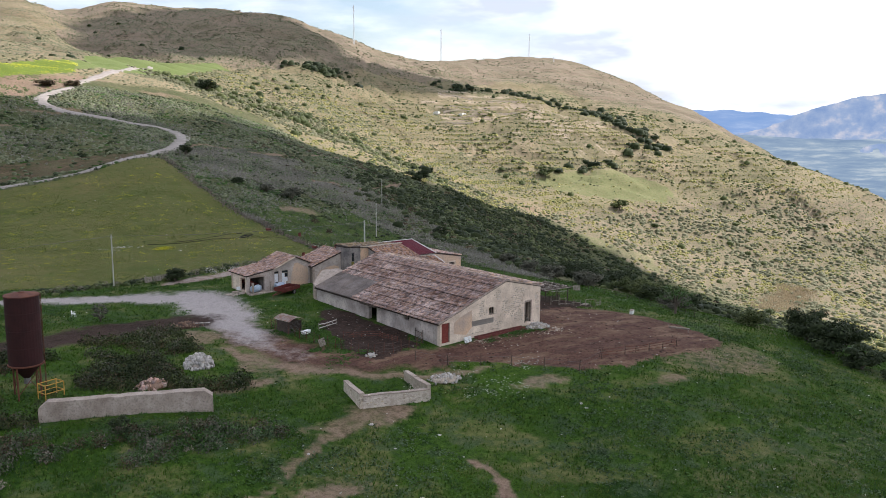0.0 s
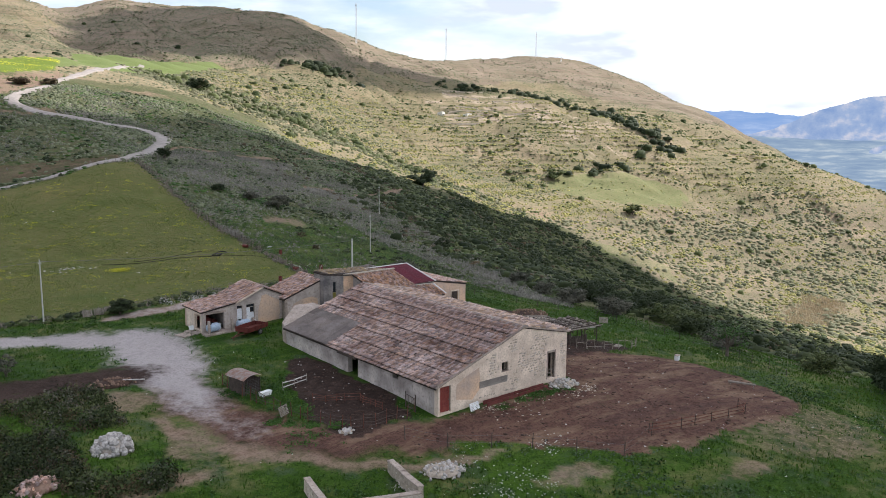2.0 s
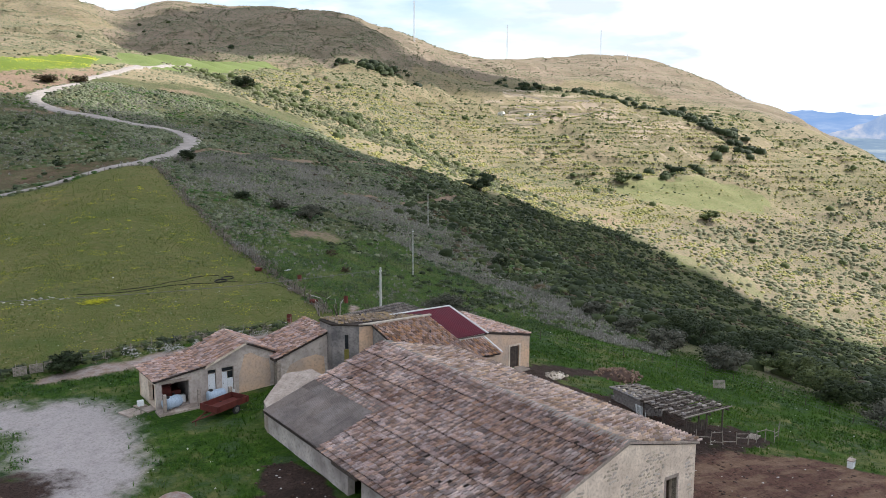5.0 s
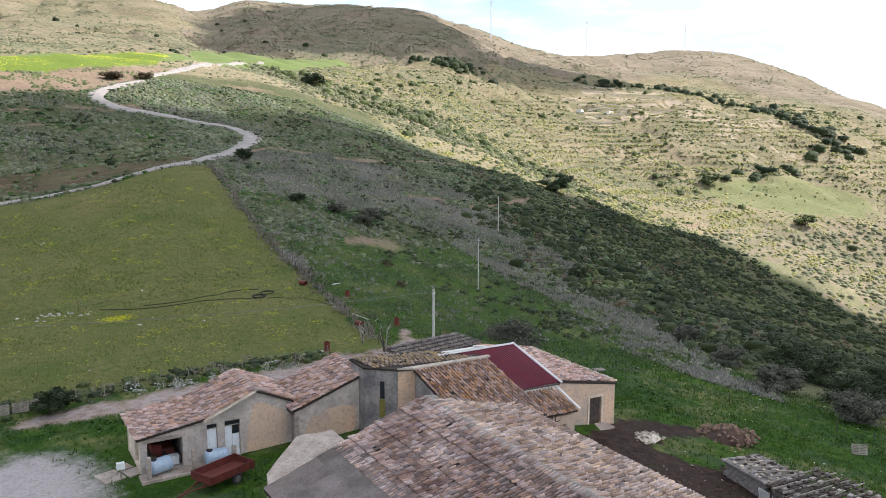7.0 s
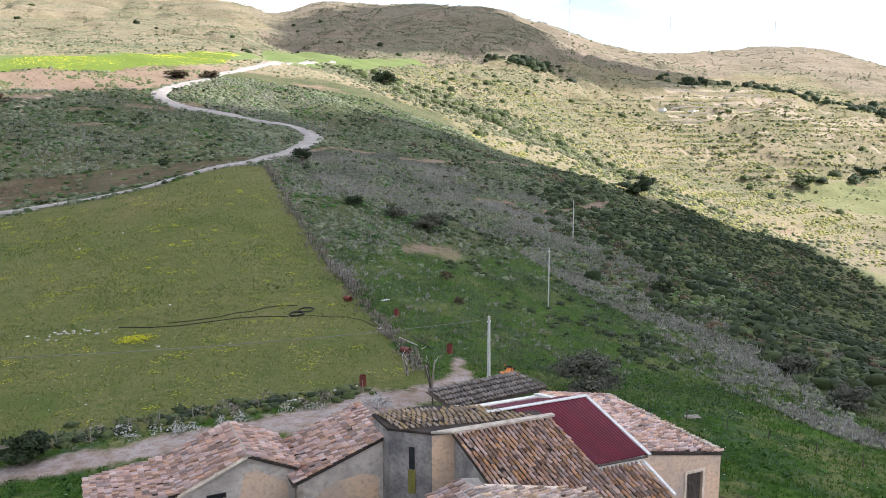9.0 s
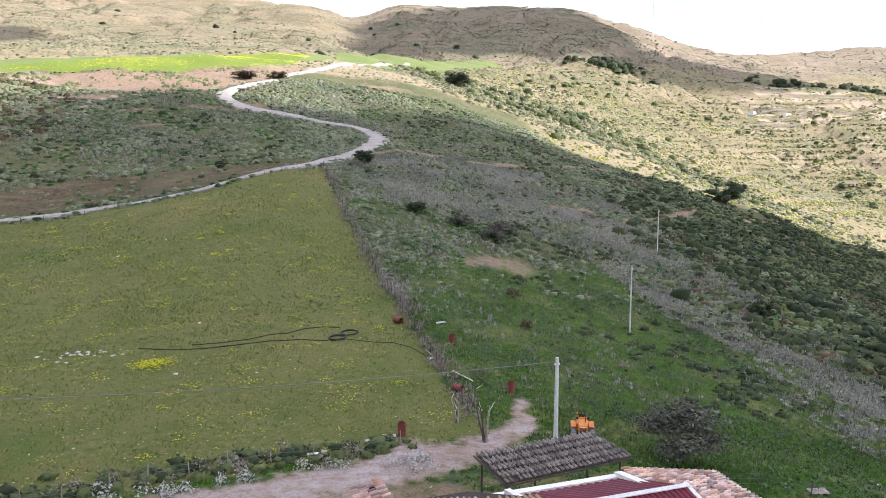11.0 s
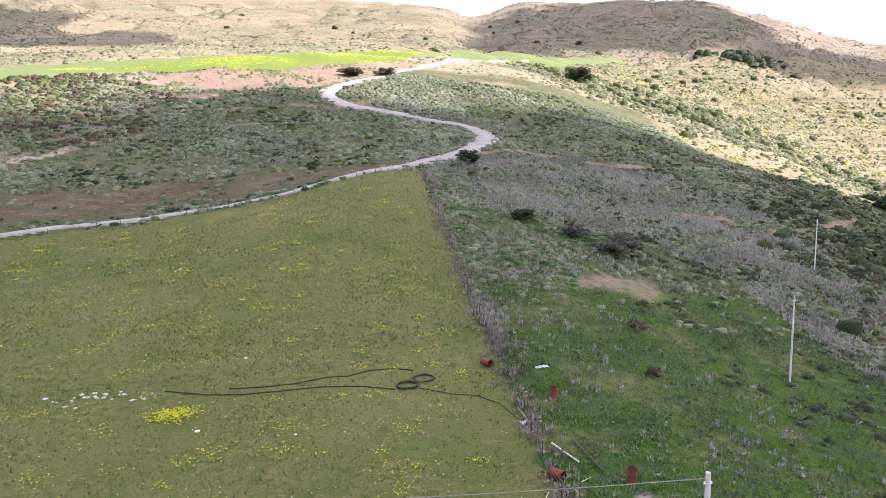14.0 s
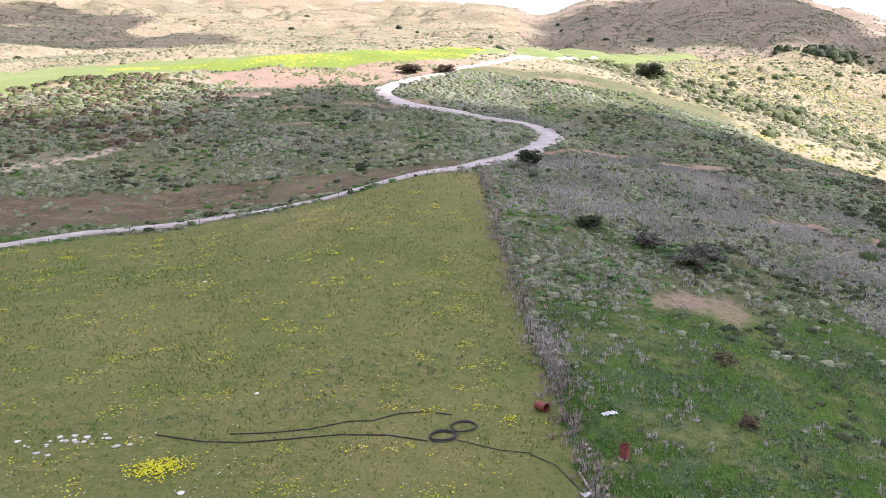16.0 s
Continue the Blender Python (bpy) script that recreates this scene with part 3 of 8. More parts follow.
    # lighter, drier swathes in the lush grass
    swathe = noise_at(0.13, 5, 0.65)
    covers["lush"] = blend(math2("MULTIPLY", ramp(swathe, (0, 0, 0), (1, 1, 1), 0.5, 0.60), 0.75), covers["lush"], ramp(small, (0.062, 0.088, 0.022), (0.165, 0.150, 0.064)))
    # weed clumps, their dark end painting shade between the leaves
    weed_gap = noise_at(0.32, 6, 0.7)
    covers["lush"] = blend(math2("MULTIPLY", ramp(weed_gap, (0, 0, 0), (1, 1, 1), 0.52, 0.60), 0.65), covers["lush"], ramp(tiny, (0.014, 0.034, 0.012), (0.070, 0.105, 0.052), 0.38, 0.62))
    covers["scrub"] = blend(math2("MULTIPLY", ramp(weed_gap, (1, 1, 1), (0, 0, 0), 0.40, 0.48), 0.6), covers["scrub"], ramp(tiny, (0.024, 0.050, 0.012), (0.085, 0.120, 0.032), 0.38, 0.62))
    covers["field"] = blend(math2("MULTIPLY", ramp(weed_gap, (0, 0, 0), (1, 1, 1), 0.56, 0.66), 0.5), covers["field"], ramp(tiny, (0.046, 0.085, 0.013), (0.100, 0.130, 0.028)))
    # trodden streaks in the earth yard
    streak = noise_at(1.0, 5, 0.6, (0.16, 0.55, 0.5))
    covers["earth"] = blend(math2("MULTIPLY", ramp(streak, (0, 0, 0), (1, 1, 1), 0.52, 0.62), 0.6), covers["earth"], ramp(small, (0.170, 0.105, 0.066), (0.235, 0.165, 0.112)))
    covers["earth"] = blend(math2("MULTIPLY", ramp(streak, (1, 1, 1), (0, 0, 0), 0.36, 0.46), 0.6), covers["earth"], ramp(small, (0.050, 0.027, 0.023), (0.088, 0.050, 0.041)))
    # paths and ledges that follow the slope of the far hills
    band = noise_at(1.0, 4, 0.6, (0.016, 0.016, 0.42))
    ledge = noise_at(1.0, 3, 0.55, (0.006, 0.006, 0.13))
    freck, wide = noise_at(0.5, 4, 0.6), noise_at(0.02, 4, 0.6)
    covers["dry"] = blend(math2("MULTIPLY", ramp(wide, (0, 0, 0), (1, 1, 1), 0.46, 0.58), 0.4), covers["dry"], ramp(small, (0.105, 0.112, 0.055), (0.165, 0.155, 0.092)))
    for key in ("dry", "hill"):
        covers[key] = blend(math2("MULTIPLY", ramp(freck, (0, 0, 0), (1, 1, 1), 0.54, 0.61), 0.72), covers[key], ramp(small, (0.075, 0.080, 0.040), (0.12, 0.118, 0.065)))
        dark = ramp(tiny, (0.085, 0.088, 0.045), (0.115, 0.108, 0.062))
        light = ramp(small, (0.26, 0.22, 0.15), (0.33, 0.28, 0.20))
        covers[key] = blend(math2("MULTIPLY", ramp(band, (0, 0, 0), (1, 1, 1), 0.50, 0.62), 0.3), covers[key], dark)
        covers[key] = blend(math2("MULTIPLY", ramp(band, (1, 1, 1), (0, 0, 0), 0.36, 0.43), 0.14), covers[key], light)
        covers[key] = blend(math2("MULTIPLY", ramp(ledge, (0, 0, 0), (1, 1, 1), 0.45, 0.6), 0.22), covers[key], dark)
    masks = []
    for name in ("cover_a", "cover_b", "cover_c"):
        za, sa = n.new("ShaderNodeAttribute"), n.new("ShaderNodeSeparateColor")
        za.attribute_name = name
        l.new(za.outputs["Color"], sa.inputs["Color"])
        masks += [sa.outputs["Red"], sa.outputs["Green"], sa.outputs["Blue"], za.outputs["Alpha"]]
    order = [("scrub", 4), ("dry", 5), ("hill", 8), ("field", 0), ("strip", 6), ("bloom", 9), ("soil", 3), ("earth", 10), ("pale", 11), ("gravel", 1), ("manure", 2)]
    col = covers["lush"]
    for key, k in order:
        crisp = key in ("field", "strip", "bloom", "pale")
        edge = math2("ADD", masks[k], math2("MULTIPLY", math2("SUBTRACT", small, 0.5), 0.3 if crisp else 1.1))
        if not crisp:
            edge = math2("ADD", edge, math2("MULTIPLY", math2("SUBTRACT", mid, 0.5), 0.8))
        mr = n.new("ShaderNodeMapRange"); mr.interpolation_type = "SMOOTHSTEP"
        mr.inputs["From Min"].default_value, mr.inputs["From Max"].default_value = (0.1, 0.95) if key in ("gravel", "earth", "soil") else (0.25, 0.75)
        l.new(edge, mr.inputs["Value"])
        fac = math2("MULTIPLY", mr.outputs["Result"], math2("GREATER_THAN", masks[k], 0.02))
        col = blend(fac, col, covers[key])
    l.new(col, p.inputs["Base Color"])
    p.inputs["Roughness"].default_value = 0.95
    p.inputs["Specular IOR Level"].default_value = 0.1
    bu = n.new("ShaderNodeBump"); bu.inputs["Strength"].default_value = 0.9; bu.inputs["Distance"].default_value = 0.25
    l.new(math2("ADD", small, math2("MULTIPLY", tiny, 0.4)), bu.inputs["Height"])
    l.new(bu.outputs["Normal"], p.inputs["Normal"])
    return m


def ground_sheet():
    """One sheet from under the camera to the horizon, finer where it is near."""
    az = np.radians(np.concatenate([np.arange(-52, 96, 0.38), np.arange(96, 308, 4.0)]))
    rr = np.concatenate([np.arange(4, 40, 3.0), np.arange(40, 150, 0.75), np.geomspace(150, 300, 150), np.geomspace(303, 1300, 190), np.geomspace(1330, 4700, 45)])
    A, Rr = np.meshgrid(az, rr)
    x, y = HUB[0] + Rr*np.sin(A), HUB[1] + Rr*np.cos(A)
    z = heights(x, y)
    na, nr = len(az), len(rr)
    co = np.stack([x, y, z], -1).reshape(-1, 3)
    i = np.arange(nr - 1)[:, None]*na + np.arange(na)[None]
    j = np.arange(nr - 1)[:, None]*na + (np.arange(na)[None] + 1) % na
    faces = np.stack([i, j, j + na, i + na], -1).reshape(-1, 4)[:, ::-1]
    me = quads("ground", co, faces, smooth=True)
    zs = [v.reshape(-1) for v in zones(x, y)]
    for name, four in (("cover_a", zs[:4]), ("cover_b", zs[4:8]), ("cover_c", zs[8:])):
        at = me.color_attributes.new(name, "FLOAT_COLOR", "POINT")
        at.data.foreach_set("color", np.stack(four, -1).astype(np.float32).ravel())
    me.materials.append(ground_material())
    return tagged(new("ground", me), "hilly pasture of grass, scrub, bare earth and gravel", "ground", kind="structure")


def quads(name, co, faces, smooth=False):
    """A mesh from arrays of points and of quads or triangles."""
    k = faces.shape[1]
    me = bpy.data.meshes.new(name)
    me.vertices.add(len(co)); me.vertices.foreach_set("co", np.ascontiguousarray(co, np.float32).ravel())
    me.loops.add(faces.size); me.loops.foreach_set("vertex_index", np.ascontiguousarray(faces, np.int32).ravel())
    me.polygons.add(len(faces)); me.polygons.foreach_set("loop_start", np.arange(0, faces.size, k, dtype=np.int32))
    if smooth:
        me.polygons.foreach_set("use_smooth", np.ones(len(faces), bool))
    me.update(calc_edges=True)
    return me


ground_sheet()


def road_bed(line, lift):
    """A gravel road bed with sloping shoulders that follows the ground."""
    pts = np.array(line, float)
    t = np.linspace(0, len(pts) - 1.001, (len(pts) - 1)*14)
    i, f = t.astype(int), (t % 1)[:, None]
    get = lambda k: pts[np.clip(k, 0, len(pts) - 1)]
    w4 = weave(f[:, 0])
    way = sum(w4[:, j:j + 1]*get(i + j - 1) for j in range(4))
    side = np.gradient(way[:, :2], axis=0)
    side = np.stack([side[:, 1], -side[:, 0]], 1)/np.linalg.norm(side, axis=1)[:, None]
    rows = []
    for k, z in ((-1.25, -0.5), (-1.0, lift), (-0.45, lift + 0.02), (0, lift + 0.06), (0.45, lift + 0.02), (1.0, lift), (1.25, -0.5)):
        e = 1 + 0.10*wobble(way[:, 0] + 40*k, way[:, 1], 2.5, 3)
        x, y = (way[:, :2] + side*(way[:, 2]*k*e)[:, None]).T
        rows.append(np.stack([x, y, np.maximum(heights(x, y), heights(*way[:, :2].T) - 0.25) + z], -1))
    co = np.stack(rows, 1)
    n, m = co.shape[:2]
    k = np.arange(n - 1)[:, None]*m + np.arange(m - 1)[None]
    me = quads("road", co.reshape(-1, 3), np.stack([k, k + 1, k + 1 + m, k + m], -1).reshape(-1, 4), smooth=True)
    me.materials.append(M["gravel"])
    return tagged(new("road", me), "narrow pale gravel lane winding up the hill", "road", kind="structure")


road_bed(LANE, 0.16)


# ---- clouds that shade the farm and part of the far slope ----
def cloud(cx, cy, rx, ry, turn, seed):
    """A flat-based heap of billows, high up, whose shadow falls round (cx, cy)."""
    rnd = random.Random(seed)
    up = 1100.0
    off = SUN_TO*(up/SUN_TO.z)
    bm = bmesh.new()
    puffs = [(0, 0, 0.80)] + [(0.68*math.cos(k*0.5236 + rnd.uniform(-.15, .15)), 0.68*math.sin(k*0.5236), rnd.uniform(0.22, 0.36)) for k in range(12)]
    puffs += [(q*math.cos(a), q*math.sin(a), rnd.uniform(0.05, 0.13)) for a, q in ((rnd.uniform(0, 6.283), rnd.uniform(0.88, 1.06)) for _ in range(60))]
    for px, py, s in puffs:
        got = bmesh.ops.create_icosphere(bm, subdivisions=3 if s > 0.2 else 1, radius=1)
        for v in got["verts"]:
            w = noise.noise(v.co*2.3 + Vector((px*5, py*5, seed)))
            v.co = v.co*(1 + 0.22*w)
            v.co = Vector((px*rx + v.co.x*s*rx, py*ry + v.co.y*s*ry, max(v.co.z, -0.15)*45))
    me = bpy.data.meshes.new("cloud")
    bm.to_mesh(me); bm.free()
    me.materials.append(M["cloud"])
    ob = tagged(new("cloud", me), "white cumulus cloud drifting above the pasture", "cloud", kind="structure")
    ob.matrix_world = Matrix.Translation((cx + off.x, cy + off.y, up)) @ pose(0, 0, 0, 0, 0, turn)
    return ob


M["cloud"] = mat("cloud_vapour", (0.9, 0.9, 0.92), (0.95, 0.95, 0.95), 0.01, 1.0, 0, 0.05, (0.88, 0.88, 0.9))
cloud(30, 34, 200, 192, 0, 3)
cloud(222, 160, 58, 70, 0, 4)
cloud(150, 655, 100, 85, -20, 5)
cloud(322, 556, 82, 36, -10, 6)
cloud(-296, 606, 62, 44, -30, 7)
cloud(-215, 512, 66, 40, 25, 8)


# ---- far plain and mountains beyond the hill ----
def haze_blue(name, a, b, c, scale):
    """Distance with the haze painted in: bands of a, b and c, blue as through air, that glow like the sky behind them.
    """
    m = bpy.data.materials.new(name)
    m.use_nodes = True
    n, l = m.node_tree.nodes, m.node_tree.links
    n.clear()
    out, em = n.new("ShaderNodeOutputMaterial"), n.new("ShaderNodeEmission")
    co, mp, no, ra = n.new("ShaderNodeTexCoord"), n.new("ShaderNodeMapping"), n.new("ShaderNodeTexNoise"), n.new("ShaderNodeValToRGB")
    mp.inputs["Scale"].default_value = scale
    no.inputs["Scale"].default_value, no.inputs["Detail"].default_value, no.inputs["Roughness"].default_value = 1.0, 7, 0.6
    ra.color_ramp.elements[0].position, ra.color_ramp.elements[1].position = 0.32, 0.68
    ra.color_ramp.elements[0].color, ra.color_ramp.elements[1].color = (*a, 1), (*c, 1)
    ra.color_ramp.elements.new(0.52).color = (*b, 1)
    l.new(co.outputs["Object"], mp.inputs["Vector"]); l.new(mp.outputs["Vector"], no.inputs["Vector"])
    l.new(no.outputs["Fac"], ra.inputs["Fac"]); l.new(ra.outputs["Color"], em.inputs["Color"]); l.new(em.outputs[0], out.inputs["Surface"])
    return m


def far_ridge(label, radius, low, tops, rough, material, seed):
    """A long ridge on the horizon: tops are (azimuth in degrees, height)."""
    az = np.arange(30, 112, 0.12)
    top = np.interp(az, [a for a, _ in tops], [h for _, h in tops]) + rough*(wobble(az*10, az*0, 14, seed) + 0.4*wobble(az*10, az*0, 3, seed))
    t = np.linspace(0, 1, 9)[:, None]
    z = low + (top - low)[None]*t
    rr = radius + 90*t + 30*wobble(az[None]*20 + 0*t, z, 30, seed)
    a = np.radians(az)[None] + 0*t
    co = np.stack([HUB[0] + rr*np.sin(a), HUB[1] + rr*np.cos(a), z], -1).reshape(-1, 3)
    na = len(az)
    i = np.arange(8)[:, None]*na + np.arange(na - 1)[None]
    me = quads("backdrop", co, np.stack([i, i + 1, i + 1 + na, i + na], -1).reshape(-1, 4), smooth=True)
    me.materials.append(material)
    return tagged(new("backdrop", me), label, "backdrop", kind="structure")


# the blue of the air is painted into each ridge's glow
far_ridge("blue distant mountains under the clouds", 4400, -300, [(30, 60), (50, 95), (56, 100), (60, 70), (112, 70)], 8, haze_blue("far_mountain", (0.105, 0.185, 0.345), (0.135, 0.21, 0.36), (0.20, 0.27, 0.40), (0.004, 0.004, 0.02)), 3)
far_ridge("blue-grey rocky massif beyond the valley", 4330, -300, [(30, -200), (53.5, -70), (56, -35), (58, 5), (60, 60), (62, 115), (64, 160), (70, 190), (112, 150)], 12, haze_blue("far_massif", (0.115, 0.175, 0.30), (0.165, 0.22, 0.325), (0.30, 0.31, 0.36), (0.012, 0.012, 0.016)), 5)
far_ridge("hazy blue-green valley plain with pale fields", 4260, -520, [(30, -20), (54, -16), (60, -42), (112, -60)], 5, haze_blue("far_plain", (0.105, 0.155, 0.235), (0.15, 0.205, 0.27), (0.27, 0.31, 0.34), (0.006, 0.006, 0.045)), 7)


# ---- small builders ----
FARM = pose(0, 0, 0, 0, 0, 3)          # the farm's walls stand three degrees off the axes


def part(name, bm, material, parent=None, label="", at=None):
    me = bpy.data.meshes.new(name)
    bm.to_mesh(me); bm.free()
    me.materials.append(M[material])
    ob = new(name, me)
    if parent:
        ob.parent = parent
    if at is not None:
        ob.matrix_local = at
    return tagged(ob, label)


def thing(name, label, category, at=None, group="", kind=""):
    ob = tagged(new(name), label, category, group, kind)
    ob.empty_display_size = 0.3
    if at is not None:
        ob.matrix_world = at
    return ob


def box(bm, x0, y0, z0, x1, y1, z1, bevel=0.0):
    v = [bm.verts.new(p) for p in ((x0, y0, z0), (x1, y0, z0), (x1, y1, z0), (x0, y1, z0), (x0, y0, z1), (x1, y0, z1), (x1, y1, z1), (x0, y1, z1))]
    f = [bm.faces.new([v[i] for i in q]) for q in ((3, 2, 1, 0), (4, 5, 6, 7), (0, 1, 5, 4), (1, 2, 6, 5), (2, 3, 7, 6), (3, 0, 4, 7))]
    if bevel:
        bmesh.ops.bevel(bm, geom=list({e for q in f for e in q.edges}), offset=bevel, segments=1, affect="EDGES")
    return bm


def boxes(*rows, bevel=0.0):
    bm = bmesh.new()
    for r in rows:
        box(bm, *r, bevel=bevel)
    return bm


def prism(points, axis, a, b):
    """A closed solid: a polygon of (u, w) drawn out along y or x from a to b."""
    bm = bmesh.new()
    put = (lambda u, w, s: (u, s, w)) if axis == "y" else (lambda u, w, s: (s, u, w))
    if axis == "z":
        put = lambda u, w, s: (u, w, s)
    lo, hi = [bm.verts.new(put(u, w, a)) for u, w in points], [bm.verts.new(put(u, w, b)) for u, w in points]
    bm.faces.new(lo); bm.faces.new(hi[::-1])
    for k in range(len(points)):
        q = (k + 1) % len(points)
        bm.faces.new((lo[k], hi[k], hi[q], lo[q]))
    bmesh.ops.recalc_face_normals(bm, faces=bm.faces)
    return bm


def tube(bm, a, b, r, r2=None, n=8):
    """A round bar from a to b."""
    a, b = Vector(a), Vector(b)
    r2 = r if r2 is None else r2
    q = (b - a).to_track_quat("Z", "Y").to_matrix()
    ring = [[bm.verts.new(c + q @ Vector((rad*math.cos(6.2832*k/n), rad*math.sin(6.2832*k/n), 0))) for k in range(n)] for c, rad in ((a, r), (b, r2))]
    for k in range(n):
        bm.faces.new((ring[0][k], ring[0][(k + 1) % n], ring[1][(k + 1) % n], ring[1][k]))
    bm.faces.new(ring[0][::-1]); bm.faces.new(ring[1])
    return bm


def bars(*rows, n=8):
    bm = bmesh.new()
    for r in rows:
        tube(bm, *r, n=n)
    return bm
# ---- building helpers ----
def slab(bm, corners, thick):
    """A roof board: four corners, thickened downwards."""
    top = [bm.verts.new(c) for c in corners]
    low = [bm.verts.new(Vector(c) - Vector((0, 0, thick))) for c in corners]
    bm.faces.new(top); bm.faces.new(low[::-1])
    for k in range(4):
        q = (k + 1) % 4
        bm.faces.new((top[k], low[k], low[q], top[q]))
    bmesh.ops.recalc_face_normals(bm, faces=bm.faces)
    return bm


def wall(axis, face, thick, profile, base, holes=()):
    """A wall with openings through it. axis: the way it runs; profile: (u, top height) from end to end; holes: (u0, u1, z0, z1)."""
    bm = bmesh.new()
    us = sorted({u for u, _ in profile} | {u for h in holes for u in h[:2]})
    fu, fz = [u for u, _ in profile], [z for _, z in profile]
    for a, b in zip(us, us[1:]):
        ta, tb = np.interp(a, fu, fz), np.interp(b, fu, fz)
        cuts = sorted((h[2], h[3]) for h in holes if h[0] <= a + 1e-6 and h[1] >= b - 1e-6)
        spans, z = [], base
        for z0, z1 in cuts:
            if z0 > z + 1e-4:
                spans.append((z, z, z0, z0))
            z = z1
        spans.append((z, z, ta, tb))
        for la, lb, ha, hb in spans:
            pts = [(a, la), (b, lb), (b, hb), (a, ha)]
            put = (lambda u, w, s: (u, s, w)) if axis == "x" else (lambda u, w, s: (s, u, w))
            lo, hi = [bm.verts.new(put(u, w, face)) for u, w in pts], [bm.verts.new(put(u, w, face + thick)) for u, w in pts]
            bm.faces.new(lo); bm.faces.new(hi[::-1])
            for k in range(4):
                q = (k + 1) % 4
                bm.faces.new((lo[k], hi[k], hi[q], lo[q]))
    bmesh.ops.remove_doubles(bm, verts=bm.verts, dist=0.0005)
    seen, dead = {}, []
    for f in bm.faces:                      # faces shared by two blocks lie inside the wall
        key = tuple(sorted(tuple(round(c, 3) for c in v.co) for v in f.verts))
        if key in seen:
            dead += [f, seen[key]]
        seen[key] = f
    bmesh.ops.delete(bm, geom=list(set(dead)), context="FACES")
    bmesh.ops.recalc_face_normals(bm, faces=bm.faces)
    return bm


def tile_shape(w, length):
    """One half-round clay tile, thick at its lower rim."""
    arc = [(-0.5, 0.0), (-0.36, 0.27), (0.0, 0.4), (0.36, 0.27), (0.5, 0.0)]
    co = [(u*w*0.46, 0, z*w*1.2) for u, z in arc] + [(u*w*0.60, length, z*w*1.3 + 0.05) for u, z in arc] + [(u*w*0.54, length, max(z*w + 0.004, 0)) for u, z in arc]
    faces = [(k, k + 1, k + 6, k + 5) for k in range(4)] + [(k + 5, k + 6, k + 11, k + 10) for k in range(4)]
    return np.array(co), np.array(faces)


def tiled(roof, thing_name, ridge_a, ridge_b, eave_a, eave_b, material, w=0.23, step=0.36, bands=0, seed=1, skip=None, near=None, lost=0.01):
    """Clay tiles on a slope given by its two ridge and two eave corners, lying on the roof part. near(u, v): picks up to 300 to be parts."""
    rnd = np.random.RandomState(seed)
    A, B, C, D = (np.array(p, float) for p in (ridge_a, ridge_b, eave_a, eave_b))
    along, down = B - A, C - A
    cols, rows = max(2, int(round(np.linalg.norm(along)/w))), max(2, int(round(np.linalg.norm(down)/step)))
    ux, vy = along/np.linalg.norm(along), down/np.linalg.norm(down)
    nz = np.cross(vy, ux)
    nz = nz if nz[2] > 0 else -nz
    co0, fa0 = tile_shape(w, step*1.22)
    shape = None
    picked, all_co, all_fa, k = 0, [], [], 0
    for r in range(rows):
        band = bands and r % bands == bands - 1
        for c in range(cols):
            u, v = (c + 0.5)/cols, r/rows
            jit = rnd.normal(0, 1, 5)
            gone = rnd.rand() < lost
            if gone or (skip and skip(u, v)):
                continue
            start = A*(1 - u)*(1 - v) + B*u*(1 - v) + C*(1 - u)*v + D*u*v
            turn = 0.03*jit[0]
            x2, y2 = ux*math.cos(turn) + vy*math.sin(turn), vy*math.cos(turn) - ux*math.sin(turn)
            lift = 0.018 + 0.014*abs(jit[1]) + (0.07 if band else 0)
            tip = y2 + nz*(0.02*jit[2] + (0.15 if band else 0.045))
            o = start + ux*0.012*jit[3] + vy*0.02*jit[4] + nz*lift
            if picked < 300 and near and near(u, v):
                if shape is None:
                    shape = quads("tile", co0, fa0); shape.materials.append(M[material])
                ob = new("tile", shape)
                ob.parent = roof
                ob.matrix_local = Matrix(((x2[0], tip[0], nz[0], o[0]), (x2[1], tip[1], nz[1], o[1]), (x2[2], tip[2], nz[2], o[2]), (0, 0, 0, 1)))
                picked += 1
            else:
                all_co.append(o + co0[:, :1]*x2 + co0[:, 1:2]*tip + co0[:, 2:]*nz)
                all_fa.append(fa0 + k*len(co0)); k += 1
    if not all_co:
        return None
    me = quads("tiles", np.concatenate(all_co), np.concatenate(all_fa))
    me.materials.append(M[material])
    rest = new("tiles", me)
    rest.parent = roof
    tagged(rest, "weathered half-round clay tiles", kind="stuff")
    return rest


def cap_stones(parent, a, b, n, material, seed, size=0.16):
    """Loose stones lying in a row on a roof edge, each a part."""
    rnd = random.Random(seed)
    for k in range(n):
        p = Vector(a).lerp(Vector(b), (k + rnd.random()*0.8)/n)
        s = size*rnd.uniform(0.6, 1.3)
        bm = box(bmesh.new(), p.x - s, p.y - s*0.7, p.z - 0.02, p.x + s, p.y + s*0.7, p.z + s*0.8)
        for v in bm.verts:
            v.co += Vector((rnd.uniform(-.04, .04), rnd.uniform(-.04, .04), rnd.uniform(-.03, .03)))
        part("stone", bm, material, parent)


def planks(u0, u1, z0, z1, y, axis="x", n=5, gap=0.012, thick=0.05):
    bm = bmesh.new()
    w = (u1 - u0)/n
    for k in range(n):
        a, b = u0 + k*w + gap/2, u0 + (k + 1)*w - gap/2
        if axis == "x":
            box(bm, a, y, z0, b, y + thick, z1, 0.006)
        else:
            box(bm, y, a, z0, y + thick, b, z1, 0.006)
    return bm


